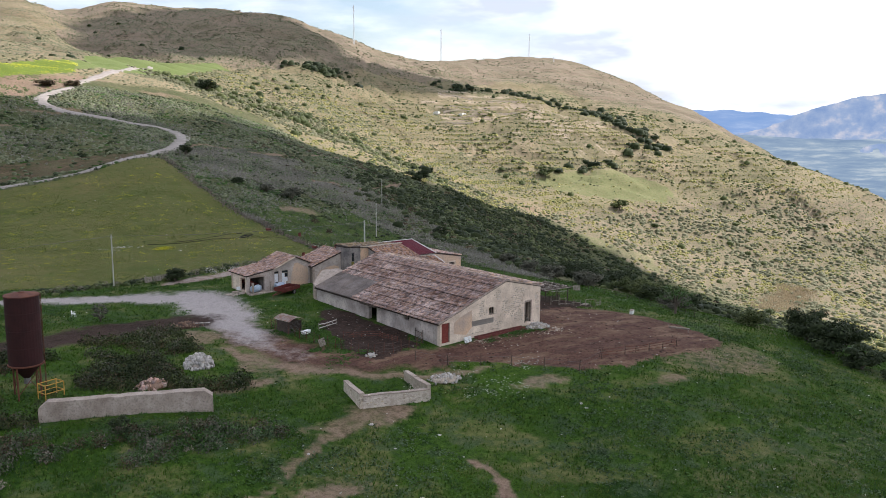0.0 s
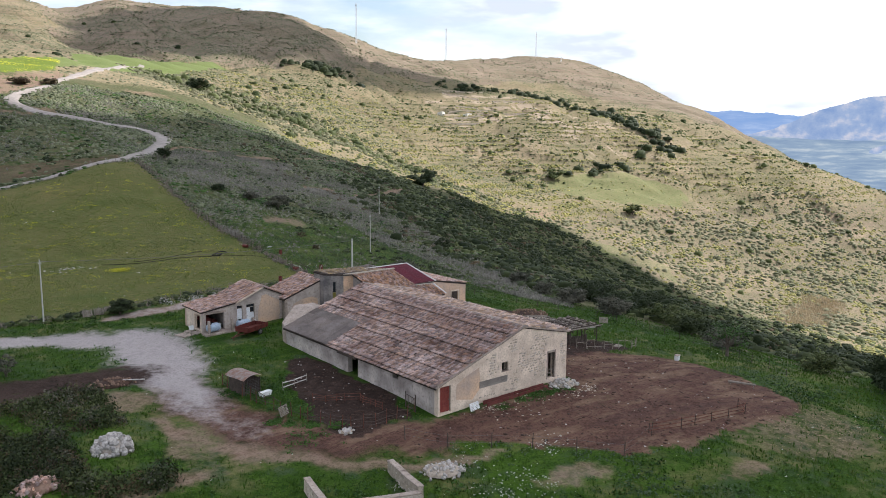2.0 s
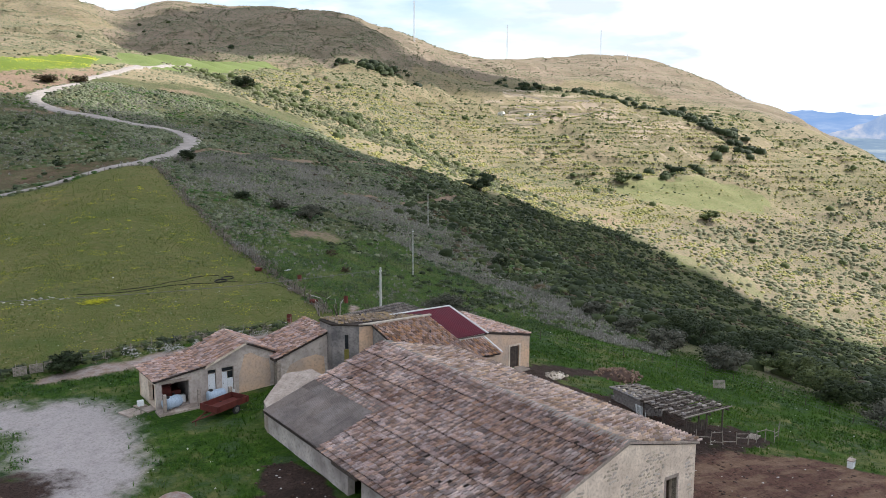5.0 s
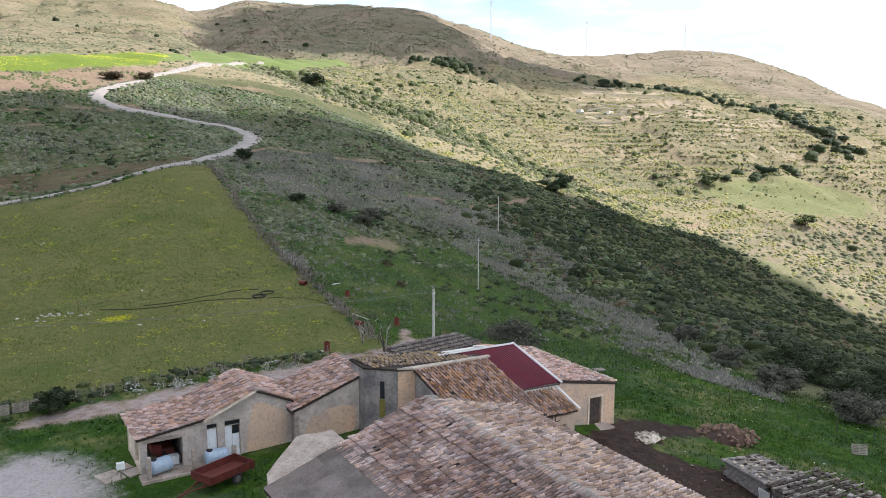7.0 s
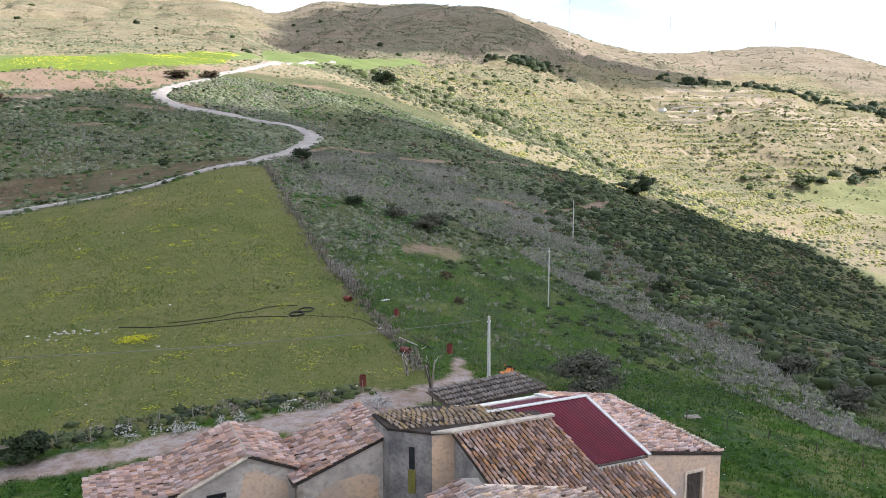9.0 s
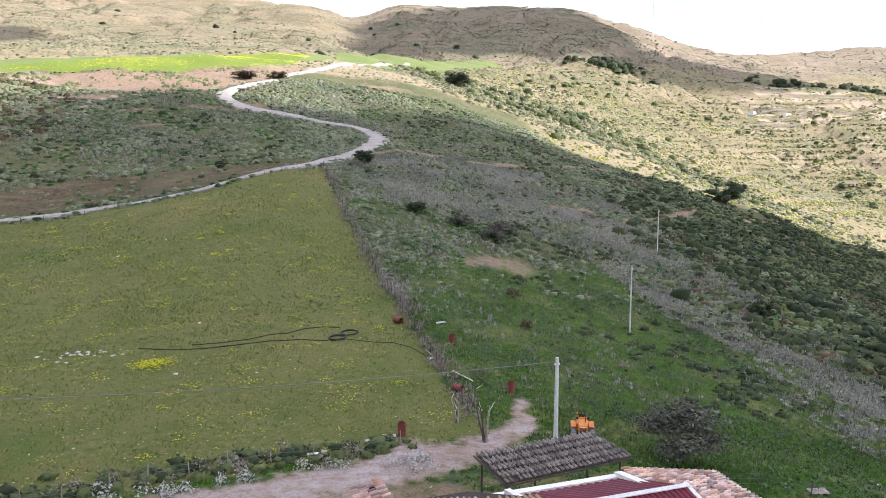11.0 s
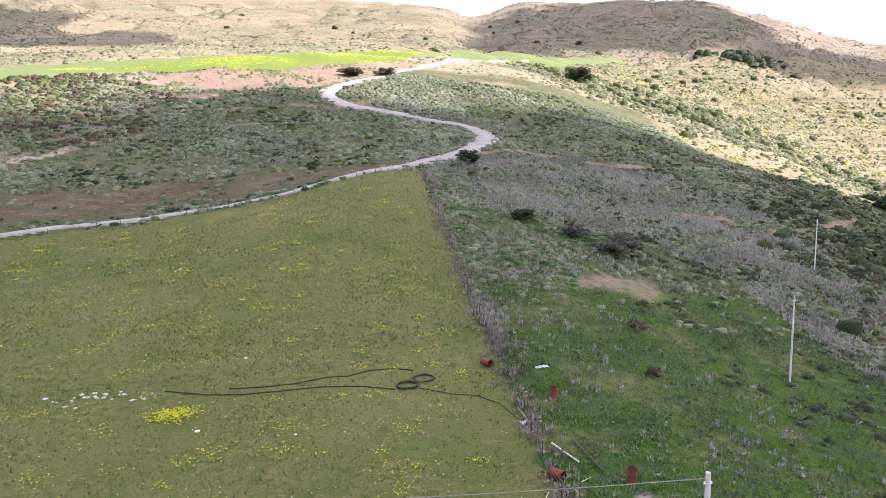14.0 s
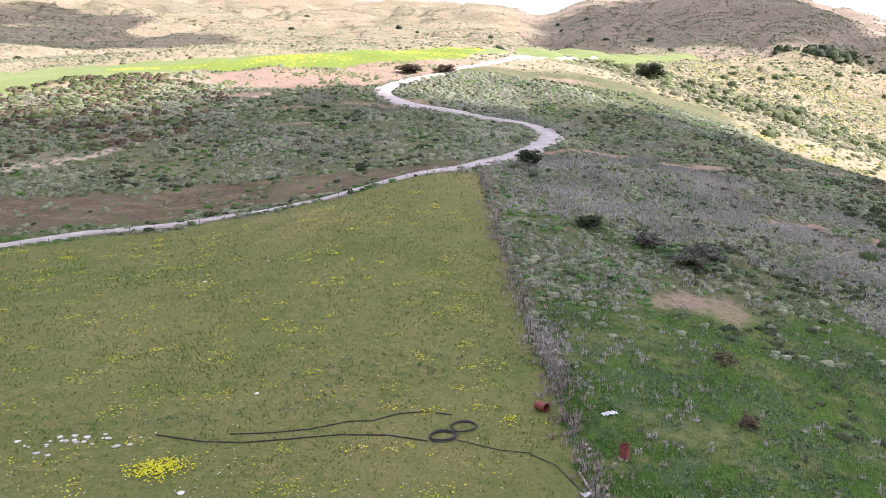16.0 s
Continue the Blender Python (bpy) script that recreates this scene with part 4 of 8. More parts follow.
# ---- barn ----
def build_barn():
    barn = thing("barn", "long low stone and plaster barn with a clay tile roof", "barn", FARM)
    gable = part("gable_wall", wall("x", 0, 0.5, [(0, 2.45), (10.2, 6.1), (16.2, 4.7)], -0.9, [(0.22, 1.45, 0.02, 2.35), (7.5, 8.3, 2.4, 3.2), (13.55, 14.5, 0.45, 3.0)]), "plaster", barn, "cream plastered gable with bare stonework")
    part("long_wall", wall("y", 0, 0.5, [(0.5, 2.42), (26.2, 2.42)], -0.9, [(5.65, 6.55, 1.65, 2.08), (12.2, 13.9, -0.1, 2.1)]), "plaster_patchy", barn, "grey plastered long wall with darker patches")
    part("back_wall", wall("x", 25.7, 0.5, [(0.5, 2.6), (10.2, 6.0), (15.7, 4.75)], -0.5), "plaster", barn)
    part("rear_wall", wall("y", 15.7, 0.5, [(0.5, 4.65), (25.7, 4.65)], -1.2), "plaster", barn)
    part("inner_floor", boxes((0.5, 0.5, -0.6, 15.7, 25.7, -0.12)), "soil", barn)
    # a buttress of fallen plaster at the corner, the sloping coping of the gable
    part("gable_coping", prism([(-0.3, 2.42), (10.2, 6.2), (16.4, 4.78), (16.4, 4.66), (10.2, 6.06), (-0.3, 2.30)], "y", -0.12, 0.42), "concrete", barn, "pale mortar edge of the gable")
    door = part("door", planks(0.30, 1.37, 0.03, 2.28, 0.16, n=6), "red_door", barn, "faded red plank door")
    part("frame", boxes((0.22, 0.1, 0.0, 0.30, 0.3, 2.35), (1.37, 0.1, 0.0, 1.45, 0.3, 2.35), (0.30, 0.1, 2.28, 1.37, 0.3, 2.35)), "wood", door)
    for z0 in (0.5, 1.65):
        part("cross_rail", boxes((0.32, 0.135, z0, 1.35, 0.16, z0 + 0.12)), "red_door", door)
    part("latch", boxes((1.22, 0.10, 1.05, 1.30, 0.135, 1.13)), "steel", door)
    win = part("window_frame", boxes((7.5, 0.2, 2.4, 7.56, 0.3, 3.2), (8.24, 0.2, 2.4, 8.3, 0.3, 3.2), (7.56, 0.2, 3.14, 8.24, 0.3, 3.2), (7.56, 0.2, 2.4, 8.24, 0.3, 2.46)), "wood_dark", barn)
    part("mullion", boxes((7.87, 0.22, 2.46, 7.93, 0.28, 3.14)), "wood_dark", win)
    part("sill", boxes((7.4, -0.08, 2.32, 8.4, 0.2, 2.4), bevel=0.01), "concrete", barn)
    fr = part("door_frame", boxes((13.42, -0.03, 0.45, 13.55, 0.3, 3.12), (14.5, -0.03, 0.45, 14.66, 0.3, 3.12), (13.42, -0.03, 3.0, 14.66, 0.3, 3.2)), "concrete", barn, "grey stone door frame")
    part("half_gate", boxes((13.58, 0.3, 0.5, 14.47, 0.34, 0.58), (13.58, 0.3, 0.85, 14.47, 0.34, 0.93), (13.58, 0.3, 1.2, 14.47, 0.34, 1.28), (13.6, 0.34, 0.45, 13.68, 0.38, 1.3), (14.36, 0.34, 0.45, 14.44, 0.38, 1.3)), "wood", barn)
    # stones that show where the plaster has gone
    rnd = random.Random(4)
    shapes = []
    for s in range(6):
        bm = bmesh.new()
        bmesh.ops.create_icosphere(bm, subdivisions=1, radius=1)
        for v in bm.verts:
            v.co = Vector((v.co.x*0.16, v.co.y*0.05, v.co.z*0.10))*rnd.uniform(0.75, 1.2)
        me = bpy.data.meshes.new("stone"); bm.to_mesh(me); bm.free(); me.materials.append(M["stone"]); shapes.append(me)
    count = 0
    for i in range(60):
        for j in range(22):
            u, z = 4.6 + i*0.2 + rnd.uniform(-.06, .06), 0.5 + j*0.24 + rnd.uniform(-.05, .05)
            top = np.interp(u, [0, 10.2, 16.2], [2.45, 6.1, 4.7]) - 0.55
            patchy = noise.noise(Vector((u*0.45, z*0.5, 7))) + 0.18*noise.noise(Vector((u*2, z*2, 3)))
            clear = any(a - 0.2 < u < b + 0.2 and c - 0.2 < z < d + 0.2 for a, b, c, d in ((7.5, 8.3, 2.3, 3.2), (13.4, 14.7, 0.2, 3.2), (4.6, 8.4, 0.9, 2.1)))
            if z > top or clear or patchy < -0.02 or count >= 300 or u > 16 or rnd.random() < 0.35:
                continue
            ob = new("stone", shapes[rnd.randrange(6)])
            ob.parent = gable
            ob.matrix_local = Matrix.Translation((u, 0.012, z)) @ pose(0, 0, 0, 0, rnd.uniform(-20, 20), 0) @ Matrix.Diagonal((rnd.uniform(.7, 1.2), 1, rnd.uniform(.7, 1.2), 1))
            count += 1
    part("ochre_patch", prism([(2.0, 0.9), (2.1, 2.2), (3.0, 2.7), (4.7, 3.3), (4.9, 1.4), (3.9, 0.5)], "y", -0.012, 0.02), "plaster_ochre", barn, "bare ochre patch of old plaster")
    panel = part("ribbed_panel", boxes((4.75, -0.03, 1.35, 8.2, -0.004, 1.95)), "concrete_dirty", barn, "grey ribbed panel fixed along the gable")
    slat = None
    for k in range(26):
        ob = part("slat", boxes((-0.05, -0.03, -0.3, 0.05, 0.0, 0.3)), "concrete_dirty", panel) if k == 0 else new("slat", slat)
        slat = ob.data
        ob.parent = panel
        ob.matrix_local = Matrix.Translation((4.82 + k*0.132, -0.031, 1.65))
    # roof
    roof = part("roof", slab(bmesh.new(), [(-0.32, -0.05, 2.36), (10.2, -0.05, 6.12), (10.2, 26.3, 6.12), (-0.32, 26.3, 2.36)], 0.14), "under", barn)
    lean = lambda u, v: u > 0.665 and v > 0.565
    tiled(roof, "barn", (10.2, -0.1, 6.14), (10.2, 26.3, 6.14), (-0.4, -0.1, 2.36), (-0.4, 26.3, 2.36), "tile", w=0.235, step=0.36, bands=5, seed=2, skip=lean, near=lambda u, v: 0.12 < u < 0.42 and 0.05 < v < 0.4, lost=0.004)
    roof2 = part("roof", slab(bmesh.new(), [(10.2, -0.05, 6.12), (16.5, -0.05, 4.70), (16.5, 25.2, 4.70), (10.2, 25.2, 6.12)], 0.14), "under", barn)
    tiled(roof2, "barn", (10.2, -0.1, 6.14), (10.2, 25.2, 6.14), (16.6, -0.1, 4.70), (16.6, 25.2, 4.70), "tile_pale", w=0.25, step=0.4, bands=3, seed=3, near=lambda u, v: 0.2 < u < 0.6 and v < 0.35, lost=0.03)
    # mortar over the ridge, fibre sheets over the low corner
    bm = bmesh.new()
    rnd = random.Random(9)
    rows = []
    for k in range(53):
        y0, e = -0.1 + k*0.506, rnd.uniform(-0.1, 0.12)
        rows.append([bm.verts.new(c) for c in ((9.75 + e, y0, 6.10), (10.2, y0, 6.26 + e*.3), (10.95 - e, y0, 6.10))])
    for a, b in zip(rows, rows[1:]):
        bm.faces.new((a[0], a[1], b[1], b[0])); bm.faces.new((a[1], a[2], b[2], b[1]))
    bm.faces.new(rows[0]); bm.faces.new(rows[-1][::-1])
    part("ridge_mortar", bm, "concrete_dirty", roof, "pale mortar band along the ridge")
    for i in range(3):
        for j in range(7):
            x0, x1 = -0.35 + i*1.62, -0.35 + (i + 1)*1.62 + 0.1
            y0, y1 = 17.35 + j*1.28, 17.35 + (j + 1)*1.28 + 0.06
            zz = lambda x: 2.36 + (x + 0.32)*0.3574 + 0.10
            bm = bmesh.new()
            n = 28
            ring = [[bm.verts.new((x, y0 + (y1 - y0)*k/n, zz(x) + (0.0, 0.065, 0.065, 0.0)[k % 4] + 0.012*i - 0.004*j + lift)) for k in range(n + 1)] for x, lift in ((x0, 0.014), (x1, 0.0))]
            for k in range(n):
                bm.faces.new((ring[0][k], ring[1][k], ring[1][k + 1], ring[0][k + 1]))
            part("sheet", bm, "fibre", roof, "" if i + j else "grey corrugated fibre-cement sheet")
    part("eave_gutter", boxes((-0.5, 12.0, 2.16, -0.2, 15.2, 2.34)), "wood_dark", roof)
    cap_stones(roof2, (16.2, 1, 4.86), (16.2, 20, 4.86), 46, "stone", 12, 0.11)
    # rounded concrete hood on the annex at the far end
    bm = bmesh.new()
    foot = [(-0.05, 26.2), (5.0, 26.2), (5.0, 28.9), (2.7, 29.1), (0.2, 27.4)]
    tops = [2.42, 4.05, 4.05, 4.02, 2.75]
    lo = [bm.verts.new((x, y, -0.3)) for x, y in foot]
    hi = [bm.verts.new((x, y, z)) for (x, y), z in zip(foot, tops)]
    bm.faces.new(lo[::-1]); bm.faces.new(hi)
    for k in range(5):
        bm.faces.new((lo[k], lo[(k + 1) % 5], hi[(k + 1) % 5], hi[k]))
    bmesh.ops.triangulate(bm, faces=[f for f in bm.faces if len(f.verts) > 4])
    bmesh.ops.subdivide_edges(bm, edges=[e for e in bm.edges if min(v.co.z for v in e.verts) > 2], cuts=3, use_grid_fill=True)
    for v in bm.verts:
        if v.co.z > 2:
            v.co += Vector((0, 0, 0.12*noise.noise(v.co*1.1) + 0.05*noise.noise(v.co*3)))
    bmesh.ops.recalc_face_normals(bm, faces=bm.faces)
    part("annex_hood", bm, "concrete", barn, "lumpy pale concrete hood over the barn's end annex")
    return barn


build_barn()


# ---- cottage with a porch ----
def build_cottage():
    c = thing("cottage", "low ochre cottage with white doors, porch and reddish tiles", "house", FARM)
    holes = [(-5.0, -2.75, 0.72, 2.75), (-1.15, -0.45, 0.78, 3.25), (0.05, 1.1, 0.78, 3.3)]
    prof = [(-5.4, 3.02), (-1.2, 3.62), (2.2, 5.05), (4.75, 3.95)]
    part("front_wall", wall("x", 35.8, 0.4, prof, -0.2, holes), "plaster_bare", c, "weathered beige front with white door openings")
    part("ochre_patch", prism([(1.5, 0.8), (1.55, 2.3), (1.9, 3.4), (2.1, 4.1), (2.7, 4.2), (3.4, 3.75), (4.3, 3.4), (4.45, 1.9), (4.3, 0.7), (2.8, 0.4)], "y", 35.785, 35.8), "plaster_ochre", c, "ochre patch of old plaster on the gable")
    part("back_wall", wall("x", 40.4, 0.4, prof, 0), "plaster_ochre", c)
    part("left_wall", wall("y", -5.4, 0.35, [(36.2, 3.0), (40.4, 3.0)], -0.2, [(36.5, 38.2, 0.8, 2.6)]), "plaster", c)
    part("right_wall", wall("y", 4.35, 0.4, [(36.2, 3.98), (40.4, 3.98)], 0), "plaster_ochre", c)
    part("partition", wall("y", -2.6, 0.3, [(36.2, 3.3), (40.4, 3.3)], 0), "plaster_grey", c)
    part("floor", boxes((-5.4, 36.2, 0.2, 4.35, 40.4, 0.72)), "concrete", c)
    part("porch_slab", boxes((-5.6, 34.55, -0.2, 1.6, 35.8, 0.72), bevel=0.03), "concrete", c, "worn pale concrete porch slab")
    for x, top in ((-5.1, 2.2), (-2.3, 2.15), (0.35, 1.85)):
        part("pillar", boxes((x - 0.13, 34.65, 0.72, x + 0.13, 34.91, top), bevel=0.02), "concrete", c, "broken concrete pillar of the former porch")
    part("lintel", boxes((-5.2, 35.74, 2.75, -2.55, 35.8, 3.02), bevel=0.015), "concrete", c, "pale concrete lintel over the open store")
    part("parked_cart", boxes((-4.2, 37.2, 1.1, -3.0, 39.2, 1.6), (-4.1, 37.3, 0.72, -3.9, 37.5, 1.1), (-3.3, 37.3, 0.72, -3.1, 37.5, 1.1), bevel=0.03), "red_trailer", c, "red cart inside the open store")
    for x0, x1, pane in ((-1.12, -0.48, False), (0.08, 1.07, True)):
        d = part("door", boxes((x0, 35.95, 0.78, x1 if not pane else (x0 + x1)/2 - 0.01, 36.01, 2.88), *([((x0 + x1)/2 + 0.01, 35.95, 0.78, x1, 36.01, 2.25)] if pane else []), bevel=0.008), "white_paint", c, "white painted door")
        part("fanlight", boxes((x0, 35.96, 2.94, x1, 36.0, 3.22)), "glass", d)
        part("door_frame", boxes((x0 - 0.05, 35.9, 0.78, x0, 36.05, 3.28), (x1, 35.9, 0.78, x1 + 0.05, 36.05, 3.28), (x0, 35.9, 2.88, x1, 36.05, 2.94), (x0, 35.9, 3.22, x1, 36.05, 3.28)), "wood", d)
        if pane:
            part("pane", boxes(((x0 + x1)/2 + 0.04, 35.97, 2.29, x1 - 0.04, 36.0, 2.85)), "glass", d)
        part("handle", bars(((x0 + 0.12, 35.9, 1.8), (x0 + 0.12, 35.9, 1.95), 0.015)), "steel", d)
    r1 = part("roof", slab(bmesh.new(), [(2.2, 35.6, 5.15), (2.2, 41.0, 5.15), (-1.25, 41.0, 3.72), (-1.25, 35.6, 3.72)], 0.12), "under", c)
    tiled(r1, "cottage", (2.2, 35.55, 5.17), (2.2, 41.05, 5.17), (-1.25, 35.55, 3.74), (-1.25, 41.05, 3.74), "tile_red", w=0.24, step=0.36, seed=5, near=lambda u, v: u < 0.9, lost=0.03)
    r0 = part("roof", slab(bmesh.new(), [(-1.25, 35.6, 3.72), (-1.25, 41.0, 3.72), (-5.65, 41.0, 3.08), (-5.65, 35.6, 3.08)], 0.10), "under", c)
    tiled(r0, "cottage", (-1.15, 35.55, 3.75), (-1.15, 41.05, 3.75), (-5.7, 35.55, 3.1), (-5.7, 41.05, 3.1), "tile_red", w=0.24, step=0.36, seed=15, near=lambda u, v: u < 0.7, lost=0.03)
    r2 = part("roof", slab(bmesh.new(), [(2.2, 35.6, 5.15), (4.9, 35.6, 3.95), (4.9, 41.0, 3.95), (2.2, 41.0, 5.15)], 0.12), "under", c)
    tiled(r2, "cottage", (2.2, 35.55, 5.17), (2.2, 41.05, 5.17), (4.95, 35.55, 3.95), (4.95, 41.05, 3.95), "tile_red", w=0.24, step=0.36, seed=6, near=lambda u, v: u < 0.9, lost=0.03)
    part("ridge_mortar", prism([(1.98, 5.12), (2.2, 5.33), (2.42, 5.12)], "y", 35.5, 41.1), "concrete", r1, "pale mortar ridge")
    part("verge_mortar", prism([(-1.4, 3.66), (2.2, 5.18), (2.2, 5.06), (-1.4, 3.52)], "y", 35.5, 35.82), "plaster", c, "pale mortar verge")
    return c


build_cottage()


# ---- store with a single slope ----
def build_store():
    c = thing("store_house", "ochre store with grey plaster and a single sloping tile roof", "house", FARM)
    part("front_wall", wall("x", 34.9, 0.4, [(4.8, 3.45), (9.9, 5.2)], -0.2), "plaster_bare", c, "sand-coloured front, grey with damp under the roof")
    part("ochre_patch", prism([(5.5, 0.4), (5.45, 2.0), (5.9, 2.75), (7.0, 3.15), (8.4, 3.3), (9.2, 3.0), (9.3, 1.6), (8.6, 0.6), (7.0, 0.2)], "y", 34.885, 34.9), "plaster_ochre", c, "warm ochre patch of old plaster")
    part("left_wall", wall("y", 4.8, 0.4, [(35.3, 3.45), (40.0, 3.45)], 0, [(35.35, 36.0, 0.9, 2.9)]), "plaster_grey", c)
    part("back_wall", wall("x", 39.6, 0.4, [(5.2, 3.5), (9.9, 5.2)], 0), "plaster_ochre", c)
    part("right_wall", wall("y", 9.5, 0.4, [(35.3, 5.1), (39.6, 5.1)], 0), "plaster_ochre", c)
    r = part("roof", slab(bmesh.new(), [(10.05, 34.75, 5.38), (4.6, 34.75, 3.5), (4.6, 40.3, 3.5), (10.05, 40.3, 5.38)], 0.13), "under", c)
    tiled(r, "store_house", (10.1, 34.7, 5.40), (10.1, 40.35, 5.40), (4.5, 34.7, 3.48), (4.5, 40.35, 3.48), "tile_red", w=0.24, step=0.36, seed=7, near=lambda u, v: u < 0.9 and 0.2 < v < 0.8, lost=0.03)
    part("gutter", boxes((4.42, 34.8, 3.28, 4.62, 36.6, 3.44)), "wood_dark", r, "black rotten gutter board")
    part("corner_post", boxes((4.62, 34.78, 0.3, 4.98, 35.0, 3.4), bevel=0.05), "concrete", c, "pale concrete corner post")
    part("shutter", planks(35.35, 36.0, 0.9, 2.9, 4.74, axis="y", n=4), "wood", c)
    return c


build_store()


# ---- farmhouse with a stair tower and a red sheet roof ----
def build_farmhouse():
    c = thing("farmhouse", "old farmhouse with grey tower, brown tiles and red sheet roof", "house", FARM)
    tw = part("tower", prism([(9.55, 33.9), (11.35, 32.35), (12.8, 32.05), (12.8, 36.2), (9.55, 36.2)], "z", -0.2, 6.0), "plaster_grey", c, "stair tower of dark grey plaster")
    # one front face is paler ochre, the other faces stay dark grey
    part("light_face", prism([(11.40, 32.325), (12.75, 32.045), (12.75, 32.02), (11.40, 32.30)], "z", 2.6, 5.9), "plaster_ochre", tw, "paler ochre face of the tower")
    part("slit_window", prism([(10.38, 33.10), (10.62, 32.90), (10.66, 32.95), (10.42, 33.15)], "z", 3.9, 5.15), "glass", tw)
    part("moss_streak", prism([(10.34, 33.16), (10.66, 32.89), (10.68, 32.91), (10.36, 33.18)], "z", 2.5, 3.85), "moss", tw, "yellow-green moss under the slit")
    cap = part("tower_roof", prism([(9.45, 33.85), (11.32, 32.25), (18.2, 31.6), (18.2, 33.2), (12.9, 36.3), (9.45, 36.3)], "z", 5.98, 6.12), "under", c)
    tiled(cap, "farmhouse", (9.5, 36.2, 6.22), (15.5, 34.6, 6.22), (10.0, 33.4, 6.08), (17.9, 31.9, 6.08), "tile_lichen", w=0.26, step=0.4, seed=21, near=lambda u, v: v < 0.9, lost=0.05)
    part("wall_cap", slab(bmesh.new(), [(11.3, 32.2, 6.20), (12.5, 31.55, 6.24), (18.6, 31.45, 6.26), (18.6, 31.8, 6.26)], 0.12), "stone", c, "ochre lichened mortar edge above the tiles")
    part("left_wall", wall("y", 12.5, 0.4, [(24.7, 4.0), (31.8, 5.95)], -0.2), "plaster_grey", c, "dark grey side wall")
    part("front_wall", wall("x", 24.7, 0.4, [(12.9, 4.0), (18.6, 3.95)], 0), "plaster_white", c, "pale wall above the barn roof")
    part("step_wall", wall("x", 25.3, 0.4, [(18.6, 3.3), (21.6, 3.25)], 0, [(19.0, 20.9, 1.0, 2.6)]), "plaster_ochre", c)
    part("right_wall", wall("y", 21.2, 0.4, [(25.7, 3.6), (27.6, 4.6), (33.4, 5.95), (38.0, 5.1)], 0), "plaster_white", c)
    part("back_wall", wall("x", 37.6, 0.4, [(12.8, 5.0), (21.2, 5.0)], 0), "plaster_white", c)
    part("inner_wall", wall("y", 18.3, 0.3, [(25.1, 3.8), (33.4, 5.8)], 0), "plaster_white", c)
    r = part("tile_roof", slab(bmesh.new(), [(12.4, 31.85, 6.02), (12.4, 24.45, 4.05), (18.5, 24.45, 4.05), (18.5, 31.85, 6.02)], 0.13), "under", c)
    tiled(r, "farmhouse", (12.35, 31.9, 6.05), (18.45, 31.9, 6.05), (12.35, 24.4, 4.05), (18.45, 24.4, 4.05), "tile_brown", w=0.25, step=0.38, seed=8, near=lambda u, v: v < 0.8 and u > 0.25, lost=0.01)
    r3 = part("low_roof", slab(bmesh.new(), [(18.45, 28.3, 4.62), (18.45, 25.0, 3.62), (21.6, 25.0, 3.55), (21.6, 28.3, 4.55)], 0.12), "under", c)
    tiled(r3, "farmhouse", (18.5, 28.2, 4.64), (21.6, 28.2, 4.57), (18.5, 24.9, 3.62), (21.6, 24.9, 3.55), "tile_brown", w=0.25, step=0.38, seed=9, near=lambda u, v: True, lost=0.02)
    # ribbed red sheets, front and back slope
    for side, (ya, za, yb, zb, xa0, xa1, xb0, xb1) in enumerate(((33.4, 6.20, 27.45, 4.80, 17.0, 22.0, 18.75, 21.9), (33.45, 6.20, 37.9, 4.75, 15.6, 22.0, 14.4, 21.9))):
        sheets = 5 if side == 0 else 6
        for s in range(sheets):
            bm = bmesh.new()
            n, lines = 40 // sheets * 2, []
            for y, z, x0, x1 in ((ya, za, xa0, xa1), (yb, zb, xb0, xb1)):
                row = []
                for k in range(n + 1):
                    u = (s + k/n)/sheets
                    x = x0 + (x1 - x0)*u
                    rib = (0.0, 0.07, 0.07, 0.0)[k % 4]
                    row.append((x, y, z + rib + 0.004*s))
                lines.append(row)
            vt = [[bm.verts.new(p) for p in row] for row in lines]
            vb = [[bm.verts.new((p[0], p[1], p[2] - 0.012)) for p in row] for row in lines]
            for k in range(n):
                bm.faces.new((vt[0][k], vt[0][k + 1], vt[1][k + 1], vt[1][k]))
                bm.faces.new((vb[0][k + 1], vb[0][k], vb[1][k], vb[1][k + 1]))
                bm.faces.new((vt[1][k], vt[1][k + 1], vb[1][k + 1], vb[1][k]))
            bmesh.ops.recalc_face_normals(bm, faces=bm.faces)
            part("roof_sheet", bm, "red_sheet", c, "" if s else "dark red ribbed roofing sheet")
    part("ridge_flashing", slab(bmesh.new(), [(15.3, 33.25, 6.30), (22.1, 33.25, 6.30), (22.1, 33.52, 6.32), (15.3, 33.52, 6.32)], 0.05), "flashing", c, "white ridge flashing")
    part("verge_flashing", slab(bmesh.new(), [(21.98, 33.6, 6.31), (21.9, 27.3, 4.88), (22.1, 27.3, 4.88), (22.18, 33.6, 6.31)], 0.06), "flashing", c, "white verge flashing")
    part("verge_flashing", slab(bmesh.new(), [(21.55, 27.4, 4.6), (21.55, 24.8, 3.75), (21.72, 24.8, 3.75), (21.72, 27.4, 4.6)], 0.08), "flashing", c)
    part("eave_upstand", boxes((18.7, 27.5, 4.3, 21.8, 27.62, 4.76)), "plaster_white", c, "whitewashed upstand under the red sheets")
    part("gutter", bars(((18.7, 27.4, 4.78), (21.9, 27.4, 4.72), 0.06)), "wood_dark", c)
    part("white_gable", wall("y", 15.2, 0.3, [(33.2, 6.1), (37.6, 5.3)], 4.0), "plaster_white", c)
